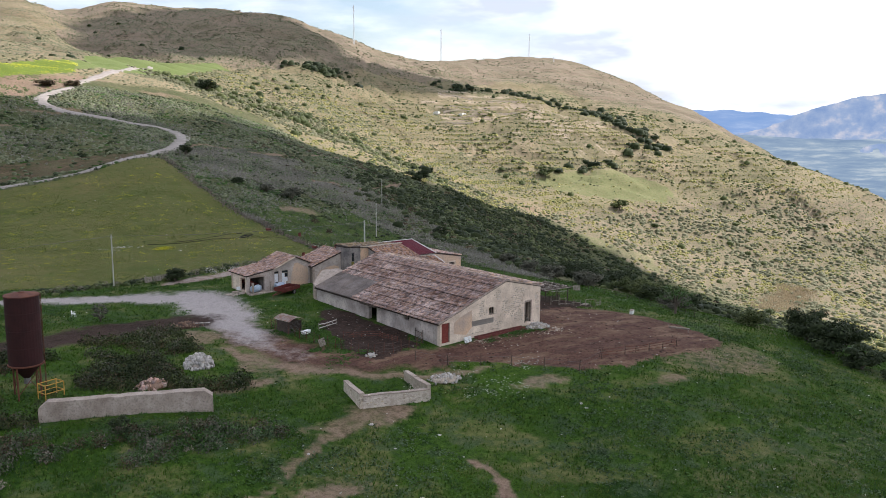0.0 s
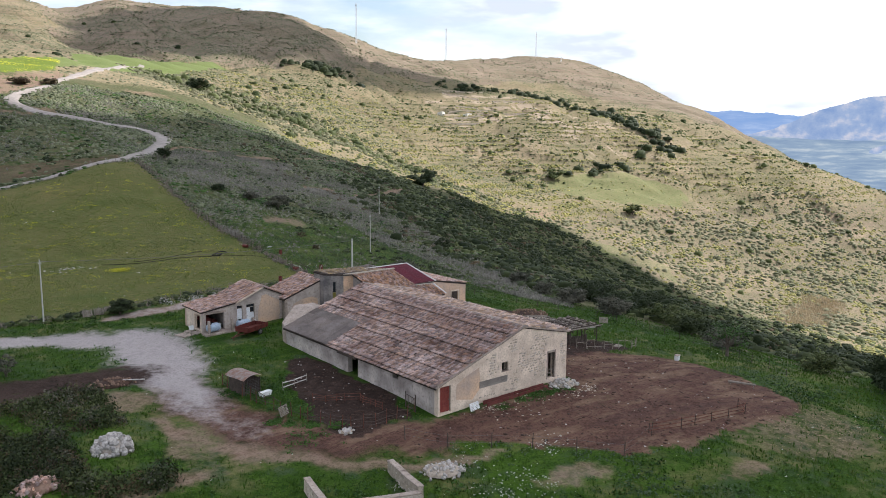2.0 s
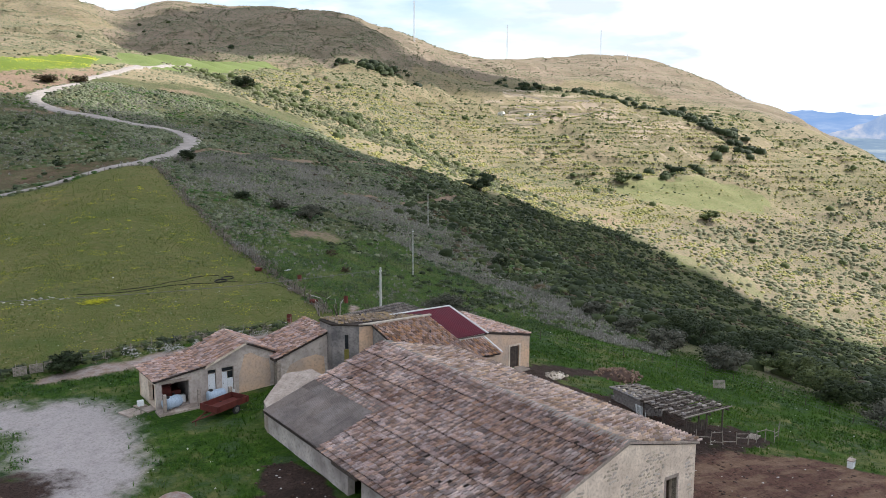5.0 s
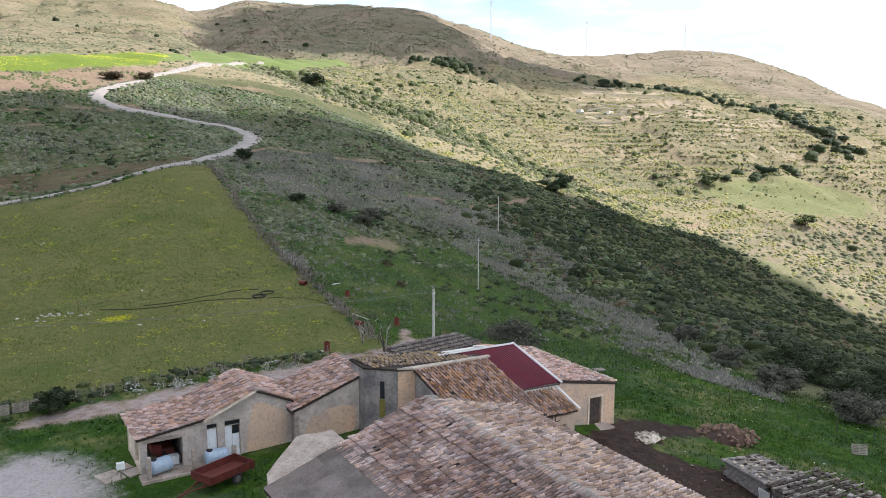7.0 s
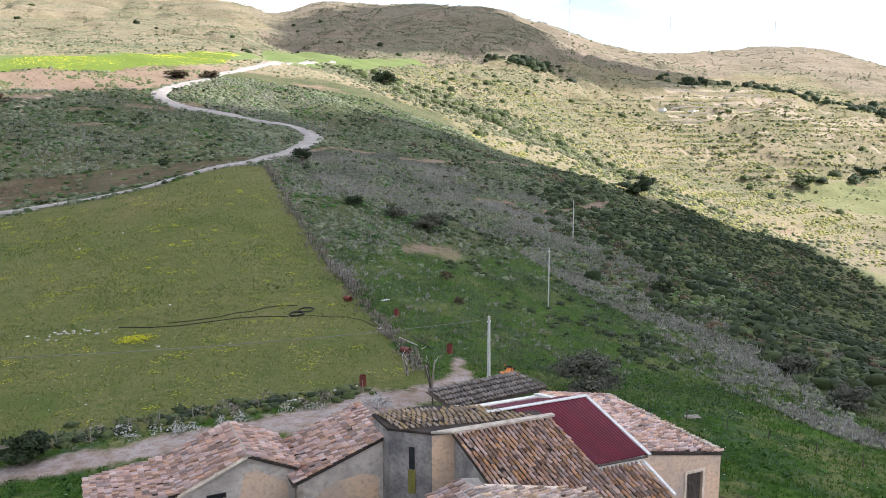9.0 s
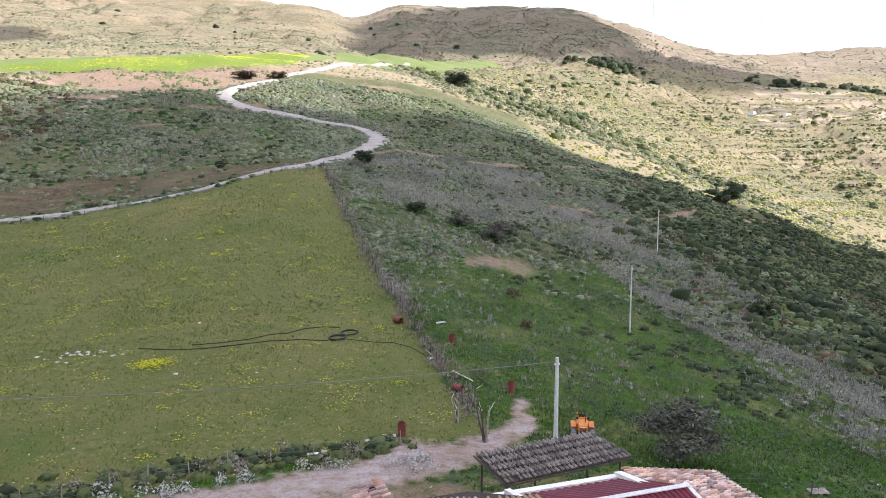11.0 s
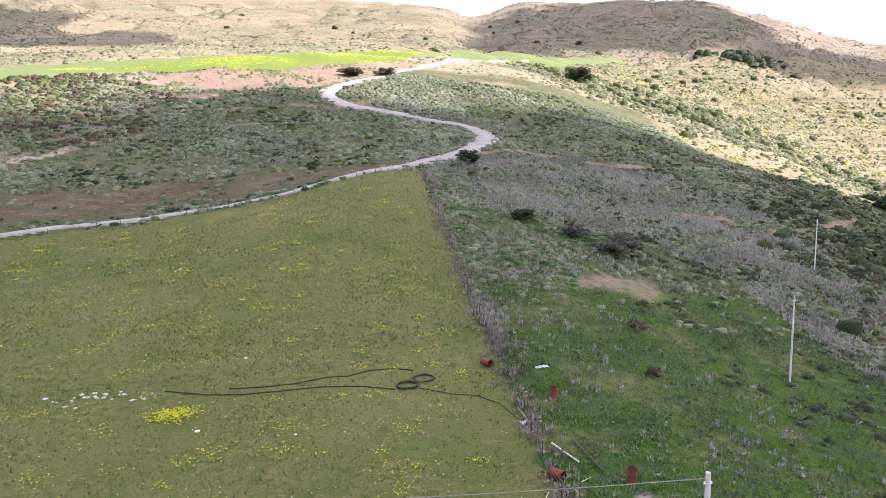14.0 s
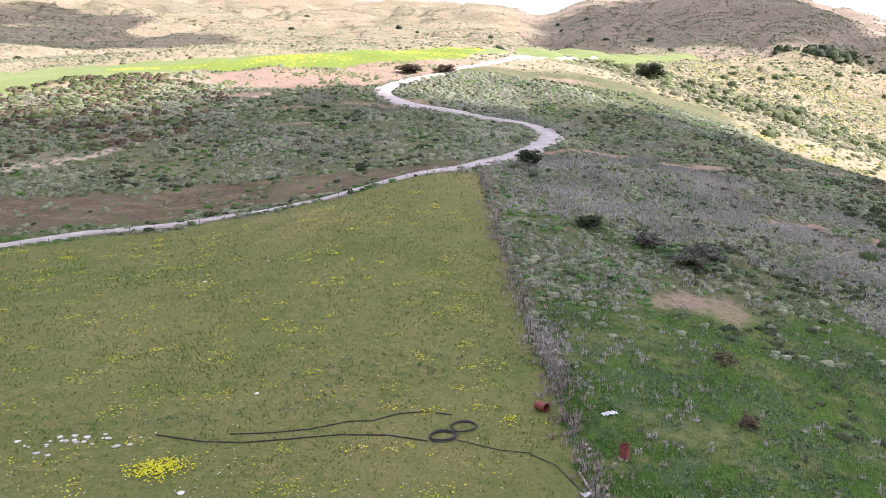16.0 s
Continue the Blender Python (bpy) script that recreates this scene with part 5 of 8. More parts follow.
    part("trellis", bars(*[((18.7 + 0.28*k, 25.2, 2.2 + 0.2*(k % 2)), (18.75 + 0.28*k, 25.25, 3.4), 0.03) for k in range(5)], ((18.6, 25.2, 2.9), (20.2, 25.2, 3.0), 0.03)), "wood_dark", c)
    return c


M["moss"] = mat("moss", (0.16, 0.14, 0.03), (0.22, 0.19, 0.06), 3, 0.95, 0.3, 12)
build_farmhouse()


# ---- side house at the slope ----
def build_side_house():
    c = thing("side_house", "sand-coloured side house with dark plank door and tile roof", "house", FARM)
    part("front_wall", wall("x", 27.8, 0.4, [(22.1, 4.62), (27.5, 3.68)], -0.6, [(25.05, 26.2, 0.85, 2.95)]), "plaster_ochre", c, "sand-coloured front wall")
    part("right_wall", wall("y", 27.1, 0.4, [(28.2, 3.66), (38.6, 3.66)], -1.4), "plaster_ochre", c)
    part("back_wall", wall("x", 38.2, 0.4, [(22.1, 4.6), (27.1, 3.7)], -1), "plaster_ochre", c)
    part("left_wall", wall("y", 22.1, 0.3, [(28.2, 4.6), (38.2, 4.6)], 0), "plaster_ochre", c)
    d = part("door", planks(25.1, 26.15, 0.85, 2.9, 27.9, n=5), "wood_dark", c, "dark weathered plank door")
    part("door_surround", boxes((24.9, 27.76, 0.85, 25.05, 27.82, 3.12), (26.2, 27.76, 0.85, 26.35, 27.82, 3.12), (25.05, 27.76, 2.95, 26.2, 27.82, 3.12)), "plaster", d)
    r = part("roof", slab(bmesh.new(), [(22.0, 27.75, 4.78), (27.6, 27.75, 3.78), (27.6, 38.8, 3.78), (22.0, 38.8, 4.78)], 0.14), "under", c)
    tiled(r, "side_house", (22.0, 27.75, 4.80), (22.0, 38.8, 4.80), (27.65, 27.75, 3.78), (27.65, 38.8, 3.78), "tile_red", w=0.26, step=0.4, seed=10, near=lambda u, v: u < 0.45, lost=0.06)
    cap_stones(r, (27.4, 28, 3.95), (27.4, 38.6, 3.95), 40, "stone", 13, 0.13)
    part("terrace", boxes((21.6, 23.4, -0.8, 26.4, 27.8, 0.30), (21.9, 26.0, 0.30, 24.6, 27.8, 0.52), bevel=0.08), "concrete_dirty", c, "cracked dirty concrete terrace before the door")
    part("step", boxes((24.6, 26.6, 0.72, 26.6, 27.8, 0.86), bevel=0.02), "concrete", c)
    return c


build_side_house()


# ---- open carport behind the farmhouse ----
def build_carport():
    c = thing("carport", "open-sided shelter with a low roof of grey tiles on thin posts", "shelter", FARM)
    for x, y, z in ((17.2, 45.2, 3.5), (17.6, 42.6, 3.2), (20.5, 45.2, 3.9), (23.4, 44.4, 3.95), (24.2, 42.2, 3.7)):
        part("post", bars(((x, y, -0.3), (x, y, z), 0.06)), "wood_dark", c)
    r = part("roof", slab(bmesh.new(), [(17.0, 45.5, 3.62), (17.4, 42.2, 3.3), (24.7, 42.0, 3.85), (23.7, 44.9, 4.2)], 0.1), "wood_dark", c)
    tiled(r, "carport", (16.95, 45.6, 3.66), (23.8, 45.0, 4.24), (17.3, 42.1, 3.34), (24.8, 41.9, 3.9), "tile_grey", w=0.25, step=0.38, bands=2, seed=11, near=lambda u, v: True, lost=0.02)
    part("edge_beam", bars(((16.9, 45.6, 3.5), (17.35, 42.1, 3.18), 0.06), ((17.35, 42.1, 3.18), (24.8, 41.9, 3.74), 0.05)), "wood_dark", c)
    return c


build_carport()
# ---- things in the yard ----
def at_ground(x, y, rz=0.0, sink=0.0):
    return pose(x, y, ground_z(x, y) - sink, 0, 0, rz)


def lathe(rows, n=20, capped=True):
    """A turned body from (radius, z) rows."""
    bm = bmesh.new()
    rings = [[bm.verts.new((r*math.cos(6.28319*k/n), r*math.sin(6.28319*k/n), z)) for k in range(n)] for r, z in rows]
    for a, b in zip(rings, rings[1:]):
        for k in range(n):
            bm.faces.new((a[k], a[(k + 1) % n], b[(k + 1) % n], b[k]))
    if capped:
        bm.faces.new(rings[0][::-1]); bm.faces.new(rings[-1])
    return bm


def rock_mesh(seed, flat=0.6):
    rnd = random.Random(seed)
    bm = bmesh.new()
    bmesh.ops.create_icosphere(bm, subdivisions=1, radius=1)
    for v in bm.verts:
        v.co = Vector((v.co.x, v.co.y*rnd.uniform(.7, 1), v.co.z*flat))*rnd.uniform(0.72, 1.15)
    me = bpy.data.meshes.new("rock"); bm.to_mesh(me); bm.free()
    return me


def build_silo():
    s = thing("silo", "tall maroon steel silo on legs with a conical outlet", "silo", at_ground(-40.2, 9.7))
    body = part("body", lathe([(1.42, 3.1), (1.46, 3.15), (1.46, 9.45), (1.42, 9.49)], 32), "silo_paint", s, "maroon painted cylinder with vertical streaks")
    for z in (4.7, 6.3, 7.9):
        part("seam", lathe([(1.465, z), (1.485, z + 0.02), (1.485, z + 0.06), (1.465, z + 0.08)], 32, False), "silo_paint", body)
    part("roof", lathe([(1.51, 9.45), (1.51, 9.53), (0.3, 9.72), (0.25, 9.78)], 32), "rust", s, "shallow rusty lid")
    part("rim", lathe([(1.46, 3.0), (1.56, 3.02), (1.56, 3.14), (1.46, 3.16)], 32, False), "rust", s)
    part("cone", lathe([(0.3, 1.75), (1.44, 3.1)], 32), "silo_paint", s)
    part("outlet", lathe([(0.3, 1.2), (0.3, 1.77)], 16), "steel", s)
    for k in range(4):
        a = 0.785 + k*1.5708
        part("leg", bars(((1.35*math.cos(a), 1.35*math.sin(a), -0.3), (1.35*math.cos(a), 1.35*math.sin(a), 3.3), 0.08)), "rust", s)
    for k in range(4):
        a, b = 0.785 + k*1.5708, 0.785 + (k + 1)*1.5708
        part("brace", bars(((1.35*math.cos(a), 1.35*math.sin(a), 0.4), (1.35*math.cos(b), 1.35*math.sin(b), 2.7), 0.04), n=6), "rust", s)
    for dy in (-0.2, 0.2):
        part("ladder_rail", bars(((1.56, dy, 0.3), (1.56, dy, 9.5), 0.025), n=5), "rust", s)
    for k in range(25):
        part("rung", bars(((1.56, -0.2, 0.5 + 0.36*k), (1.56, 0.2, 0.5 + 0.36*k), 0.015), n=5), "rust", s)
    f = thing("machine_frame", "ochre painted steel frame standing under the silo", "frame", at_ground(-38.6, 8.0, 20))
    for x in (-0.9, 0.9):
        for y in (-0.6, 0.6):
            part("upright", bars(((x, y, -0.1), (x, y, 1.4), 0.05)), "yellow_steel", f)
    for z in (0.6, 1.38):
        part("rail", bars(((-0.9, -0.6, z), (0.9, -0.6, z), 0.045), ((0.9, -0.6, z), (0.9, 0.6, z), 0.045), ((0.9, 0.6, z), (-0.9, 0.6, z), 0.045), ((-0.9, 0.6, z), (-0.9, -0.6, z), 0.045)), "yellow_steel", f)


def lumpy_wall(name, label, a, b, h, thick, material, top_cap=None, seed=1, category="wall", follow=False):
    """A worn freestanding wall from a to b on the ground."""
    ax, ay = a; bx, by = b
    n = max(4, int(math.hypot(bx - ax, by - ay)/0.7))
    w = thing(name, label, category)
    d = Vector((bx - ax, by - ay, 0)).normalized()
    s = Vector((-d.y, d.x, 0))
    bm = bmesh.new()
    rows = []
    for k in range(n + 1):
        t = k/n
        c = Vector((ax + (bx - ax)*t, ay + (by - ay)*t, 0))
        g = ground_z(c.x, c.y)
        e = 0.13*noise.noise(Vector((k*0.6, seed, 0)))
        tz = ground_z((ax + bx)/2, (ay + by)/2) + h + e + 0.10*noise.noise(Vector((k*0.25, seed, 4))) - (0.35*h if k in (0, n) else 0)*(top_cap is None)
        tz = g + h + e if follow else tz
        rows.append([bm.verts.new(c + s*o + Vector((0, 0, z))) for o, z in ((-thick/2 - 0.04, g - 0.5), (-thick/2 + e*0.3, tz), (thick/2 - e*0.3, tz), (thick/2 + 0.04, g - 0.5))])
    for p, q in zip(rows, rows[1:]):
        for k in range(3):
            bm.faces.new((p[k], q[k], q[k + 1], p[k + 1]))
    bm.faces.new(rows[0]); bm.faces.new(rows[-1][::-1])
    bmesh.ops.recalc_face_normals(bm, faces=bm.faces)
    part("wall_body", bm, material, w)
    if material == "stone":
        rnd = random.Random(seed)
        shapes = [rock_mesh(seed*20 + k, 0.7) for k in range(4)]
        for me in shapes:
            me.materials.append(M["stone"])
        for k in range(int(math.hypot(bx - ax, by - ay)*14)):
            t, z, o = rnd.random(), rnd.uniform(0.05, h - 0.12), rnd.choice((-1, 1))*(thick/2 + 0.0)
            c = Vector((ax, ay, 0)).lerp(Vector((bx, by, 0)), t) + s*o
            ob = new("stone", shapes[k % 4])
            ob.parent = w
            q = rnd.uniform(0.09, 0.17)
            ob.matrix_local = pose(c.x, c.y, ground_z(c.x, c.y) + z, 0, 0, math.degrees(math.atan2(d.y, d.x))) @ Matrix.Diagonal((q*1.3, q*0.5, q, 1))
    if top_cap:
        bm = bmesh.new()
        g = ground_z((ax + bx)/2, (ay + by)/2) + h
        for k in range(n):
            t0, t1 = k/n + 0.01/n, (k + 1)/n - 0.01/n
            p0, p1 = Vector((ax, ay, 0)).lerp(Vector((bx, by, 0)), t0), Vector((ax, ay, 0)).lerp(Vector((bx, by, 0)), t1)
            z = g + 0.08*noise.noise(Vector((k*0.25, seed, 4))) - 0.03
            slab(bm, [p0 - s*(thick/2 + .05) + Vector((0, 0, z + .1)), p1 - s*(thick/2 + .05) + Vector((0, 0, z + .1)), p1 + s*(thick/2 + .05) + Vector((0, 0, z + .1)), p0 + s*(thick/2 + .05) + Vector((0, 0, z + .1))], 0.1)
        part("coping", bm, top_cap, w, "pale mortar coping")
    return w


def heap(name, label, x, y, r, h, n, material, seed, size=0.22, category="rubble heap", base="stone"):
    """A heap of broken pieces, each a part, on a low mound."""
    rnd = random.Random(seed)
    p = thing(name, label, category, at_ground(x, y))
    bm = bmesh.new()
    bmesh.ops.create_icosphere(bm, subdivisions=2, radius=1)
    for v in bm.verts:
        v.co = Vector((v.co.x*r*0.9, v.co.y*r*0.75, max(v.co.z, -0.2)*h*0.8)) + Vector((0, 0, 0.1*noise.noise(v.co*2)))
    part("core", bm, base, p)
    shapes = [rock_mesh(seed*10 + k) for k in range(5)]
    for me in shapes:
        me.materials.append(M[material])
    for k in range(n):
        a, d = rnd.uniform(0, 6.283), math.sqrt(rnd.random())*1.1
        px, py = d*r*math.cos(a), d*r*0.8*math.sin(a)
        pz = h*0.85*max(0.0, 1 - d*d)**0.7
        ob = new("piece", shapes[k % 5])
        ob.parent = p
        s = size*rnd.uniform(0.5, 1.35)
        ob.matrix_local = pose(px, py, pz, rnd.uniform(0, 90), rnd.uniform(0, 90), rnd.uniform(0, 360)) @ Matrix.Diagonal((s, s, s, 1))
    return p


def build_trailer():
    t = thing("farm_trailer", "rusty red two-wheeled tipping trailer with low sides", "trailer", at_ground(-2.75, 32.2, 27))
    part("floor", boxes((-1.7, -0.9, 0.62, 1.7, 0.9, 0.70)), "red_trailer", t)
    for n, b in (("side", (-1.7, -0.94, 0.66, 1.7, -0.88, 1.16)), ("side", (-1.7, 0.88, 0.66, 1.7, 0.94, 1.16)), ("tailboard", (1.7, -0.94, 0.66, 1.76, 0.94, 1.12)), ("headboard", (-1.76, -0.94, 0.66, -1.7, 0.94, 1.2))):
        sd = part(n, boxes(b, bevel=0.01), "red_trailer", t)
        if n == "side":
            y = b[1] - 0.025 if b[1] < 0 else b[4] + 0.0
            part("rib", boxes(*[(x, y, 0.66, x + 0.07, y + 0.025, 1.14) for x in (-1.5, -0.5, 0.5, 1.45)]), "red_trailer", sd)
    part("chassis", boxes((-1.9, -0.42, 0.42, 1.6, -0.32, 0.6), (-1.9, 0.32, 0.42, 1.6, 0.42, 0.6), (0.3, -0.8, 0.36, 0.42, 0.8, 0.46)), "rust", t)
    part("drawbar", bars(((-1.8, -0.36, 0.5), (-3.2, 0, 0.35), 0.05), ((-1.8, 0.36, 0.5), (-3.2, 0, 0.35), 0.05), ((-3.2, 0, 0.35), (-3.45, 0, 0.33), 0.06)), "red_trailer", t)
    part("jockey_leg", bars(((-3.1, 0, 0.35), (-3.1, 0, -0.05), 0.04)), "rust", t)
    for y in (-0.98, 0.78):
        w = part("wheel", lathe([(0.22, 0.0), (0.22, 0.06), (0.12, 0.08), (0.12, 0.12), (0.22, 0.14), (0.22, 0.2)], 16), "steel", t, "", Matrix.Translation((0.36, y, 0.36)) @ pose(0, 0, 0, -90, 0, 0))
        part("tyre", lathe([(0.23, 0.0), (0.36, 0.02), (0.39, 0.06), (0.39, 0.14), (0.36, 0.18), (0.23, 0.2)], 20, False), "dark", w)


def build_tank(x, y, z, rz, label):
    t = thing("water_tank", label, "tank", FARM @ pose(x, y, z, 0, 0, rz))
    part("shell", lathe([(0.3, -0.78), (0.44, -0.72), (0.5, -0.6), (0.5, 0.6), (0.44, 0.72), (0.3, 0.78)], 20), "plastic_blue", t, "", pose(0, 0, 0.52, 0, 90, 0))
    for dx in (-0.4, 0.0, 0.4):
        part("band", lathe([(0.5, dx - 0.03), (0.515, dx - 0.02), (0.515, dx + 0.02), (0.5, dx + 0.03)], 20, False), "plastic_blue", t, "", pose(0, 0, 0.52, 0, 90, 0))
    part("lid", lathe([(0.2, 0.98), (0.2, 1.07), (0.16, 1.09)], 14), "dark", t, "black screw lid", pose(-0.45, 0, 0))
    for dx in (-0.5, 0.4):
        part("cradle", boxes((dx, -0.42, 0.0, dx + 0.1, 0.42, 0.12)), "wood", t)


def build_chair():
    c = thing("garden_chair", "white plastic garden chair on the porch slab", "chair", FARM @ pose(0.55, 35.1, 0.72, 0, 0, 190))
    part("seat", boxes((-0.22, -0.22, 0.40, 0.22, 0.22, 0.44), bevel=0.012), "plastic_white", c)
    part("backrest", prism([(-0.2, 0.42), (0.2, 0.42), (0.21, 0.78), (0.12, 0.86), (-0.12, 0.86), (-0.21, 0.78)], "y", 0.2, 0.235), "plastic_white", c)
    for x in (-0.2, 0.2):
        for y in (-0.2, 0.2):
            part("leg", bars(((x, y, 0.42), (x*1.15, y*1.15, 0), 0.022), n=6), "plastic_white", c)
        part("armrest", boxes((x - 0.025, -0.2, 0.62, x + 0.025, 0.22, 0.65)), "plastic_white", c)
    return c


def build_pole(x, y, h, label, r=0.13, wood=False):
    p = thing("utility_pole", label, "pole", at_ground(x, y, sink=0.2), "utility poles")
    part("shaft", bars(((0, 0, 0), (0, 0, h + 0.2), r, r*0.62), n=12), "pole", p)
    part("bracket", bars(((-0.16, 0, h - 0.3), (0.16, 0, h - 0.3), 0.02), n=6), "steel", p)
    for dx in (-0.14, 0.14):
        part("insulator", lathe([(0.03, 0), (0.05, 0.03), (0.03, 0.06), (0.045, 0.09), (0.02, 0.11)], 8), "plastic_white", p, "", pose(dx, 0, h - 0.28))
    return Vector((x, y, ground_z(x, y) + h - 0.25))


def rope(way, r, n=5):
    """One unbroken round line through points."""
    bm = bmesh.new()
    rings = []
    for k, p in enumerate(way):
        d = way[min(k + 1, len(way) - 1)] - way[max(k - 1, 0)]
        q = d.to_track_quat("Z", "Y").to_matrix()
        rings.append([bm.verts.new(p + q @ Vector((r*math.cos(6.2832*j/n), r*math.sin(6.2832*j/n), 0))) for j in range(n)])
    for a, b in zip(rings, rings[1:]):
        for j in range(n):
            bm.faces.new((a[j], a[(j + 1) % n], b[(j + 1) % n], b[j]))
    bm.faces.new(rings[0][::-1]); bm.faces.new(rings[-1])
    return bm


def cable(name, label, pts, r, material, category="cable", sag=0.0, kind=""):
    """A round line through points as a mesh tube."""
    bm = bmesh.new()
    way = []
    for a, b in zip(pts, pts[1:]):
        n = 10 if sag else 3
        for k in range(n):
            t = k/n
            p = Vector(a).lerp(Vector(b), t)
            p.z -= sag*4*t*(1 - t)
            way.append(p)
    way.append(Vector(pts[-1]))
    bm.free()
    bm = rope(way, r)
    me = bpy.data.meshes.new(name)
    bm.to_mesh(me); bm.free()
    me.materials.append(M[material])
    return tagged(new(name, me), label, category)


def build_barrel(x, y, lying=False, material="barrel_red"):
    at = at_ground(x, y) if not lying else at_ground(x, y, 35) @ pose(0, 0, 0.3, 90, 0, 0)
    b = thing("oil_drum", "open rusty red oil drum lying in the grass" if lying else "open rusty red oil drum standing in the grass", "drum", at, "oil drums")
    n = 18
    part("shell", lathe([(0.29, 0.0), (0.29, 0.28), (0.305, 0.30), (0.29, 0.32), (0.29, 0.58), (0.305, 0.60), (0.29, 0.62), (0.29, 0.9), (0.27, 0.9), (0.27, 0.05)], n, False), material, b)
    part("rim", lathe([(0.285, 0.885), (0.31, 0.89), (0.31, 0.915), (0.285, 0.92)], n, False), "rust", b)
    part("bottom", lathe([(0.28, 0.03), (0.28, 0.06)], n), "dark", b)


def build_crawler():
    c = thing("crawler_tractor", "orange crawler tractor with steel tracks parked in grass", "tractor", at_ground(25.9, 56.0, -24) @ Matrix.Diagonal((0.86, 0.9, 0.95, 1)))
    for x in (-0.75, 0.75):
        tr = part("track", prism([(-1.25, 0.2), (-1.0, 0.0), (1.0, 0.0), (1.25, 0.2), (1.25, 0.55), (1.0, 0.75), (-1.0, 0.75), (-1.25, 0.55)], "x", x - 0.2, x + 0.2), "steel", c, "dull steel crawler track")
        for k in range(12):
            part("grouser", boxes((x - 0.22, -1.1 + k*0.2, 0.74, x + 0.22, -1.06 + k*0.2, 0.79)), "steel", tr)
        part("mudguard", boxes((x - 0.22, -0.2, 0.82, x + 0.22, 1.2, 0.88), bevel=0.01), "orange", c)
    b = part("bonnet", prism([(-1.35, 0.55), (-1.35, 1.2), (-1.2, 1.32), (0.1, 1.42), (0.1, 0.55)], "x", -0.36, 0.36), "orange", c, "orange bonnet with a dark grille")
    part("grille", boxes(*[(-0.28, -1.38, 0.66 + 0.09*k, 0.28, -1.355, 0.71 + 0.09*k) for k in range(6)]), "dark", b)
    part("badge_bar", boxes((-0.22, -1.37, 1.22, 0.22, -1.355, 1.28)), "plastic_white", b)
    part("exhaust", bars(((0.2, -0.5, 1.35), (0.2, -0.5, 1.95), 0.04)), "rust", c)
    part("seat", boxes((-0.28, 0.55, 1.0, 0.28, 0.95, 1.1), (-0.28, 0.92, 1.1, 0.28, 1.02, 1.5), bevel=0.02), "dark", c)
    part("dashboard", boxes((-0.36, 0.1, 1.0, 0.36, 0.22, 1.5)), "orange", c)
    part("rear_body", boxes((-0.5, 0.2, 0.5, 0.5, 1.25, 0.95), bevel=0.03), "orange", c)
    for x in (-0.15, 0.15):
        part("lever", bars(((x, 0.3, 1.0), (x, 0.4, 1.5), 0.018), n=6), "steel", c)
    for x in (-0.55, 0.55):
        part("headlamp", lathe([(0.09, 0), (0.1, 0.08)], 12), "glass", c, "", pose(x*0.8, 0.05, 1.5, 90, 0, 0))
    part("beacon", lathe([(0.07, 0), (0.07, 0.14), (0.03, 0.18)], 10), "orange", c, "", pose(-0.45, 0.9, 1.5))
    part("beacon_post", bars(((-0.45, 0.9, 0.9), (-0.45, 0.9, 1.5), 0.02), n=6), "steel", c)


def build_hutch():
    h = thing("animal_hutch", "small wire hutch under a curved rusty white sheet", "hutch", at_ground(-10.6, 16.0, 12))
    for x in (-0.85, 0.85):
        for y in (-1.2, 1.2):
            part("post", bars(((x, y, -0.2), (x, y, 1.5), 0.045), n=6), "wood_dark", h)
    for y in (-1.2, 1.2):
        part("mesh_side", bars(*[((-0.85 + 0.17*k, y, 0.0), (-0.85 + 0.17*k, y, 1.5), 0.008) for k in range(11)], *[((-0.85, y, 0.15*k), (0.85, y, 0.15*k), 0.008) for k in range(10)], n=4), "steel", h)
    for x in (-0.85, 0.85):
        part("side_panel", boxes((x - 0.02, -1.2, 0.0, x + 0.02, 1.2, 1.35)), "wood_dark", h)
    bm = bmesh.new()
    rows = []
    for y in (-1.5, -0.5, 0.5, 1.5):
        rows.append([bm.verts.new((x, y, 1.5 + 0.38*(1 - (x/1.15)**2) + 0.012*math.sin(y*9))) for x in np.linspace(-1.15, 1.15, 13)])
    for a, b in zip(rows, rows[1:]):
        for k in range(12):
            bm.faces.new((a[k], a[k + 1], b[k + 1], b[k]))
    bmesh.ops.solidify(bm, geom=bm.faces, thickness=0.015)
    part("canopy", bm, "canopy", h, "curved sheet streaked with rust")
    t = thing("bathtub", "old white enamel tub beside the hutch", "tub", at_ground(-9.6, 13.7, 15) @ Matrix.Diagonal((0.65, 0.65, 0.8, 1)))
    part("basin", prism([(-0.8, 0.0), (0.8, 0.0), (0.9, 0.5), (-0.9, 0.5)], "y", -0.35, 0.35), "plastic_white", t)
    part("rim", boxes((-0.95, -0.4, 0.48, 0.95, -0.33, 0.54), (-0.95, 0.33, 0.48, 0.95, 0.4, 0.54), (-0.95, -0.33, 0.48, -0.88, 0.33, 0.54), (0.88, -0.33, 0.48, 0.95, 0.33, 0.54)), "plastic_white", t)


M["canopy"] = mat("rust_streaked_sheet", (0.52, 0.49, 0.47), (0.33, 0.14, 0.09), 1.3, 0.7, 0.2, 8, (0.34, 0.2, 0.15))


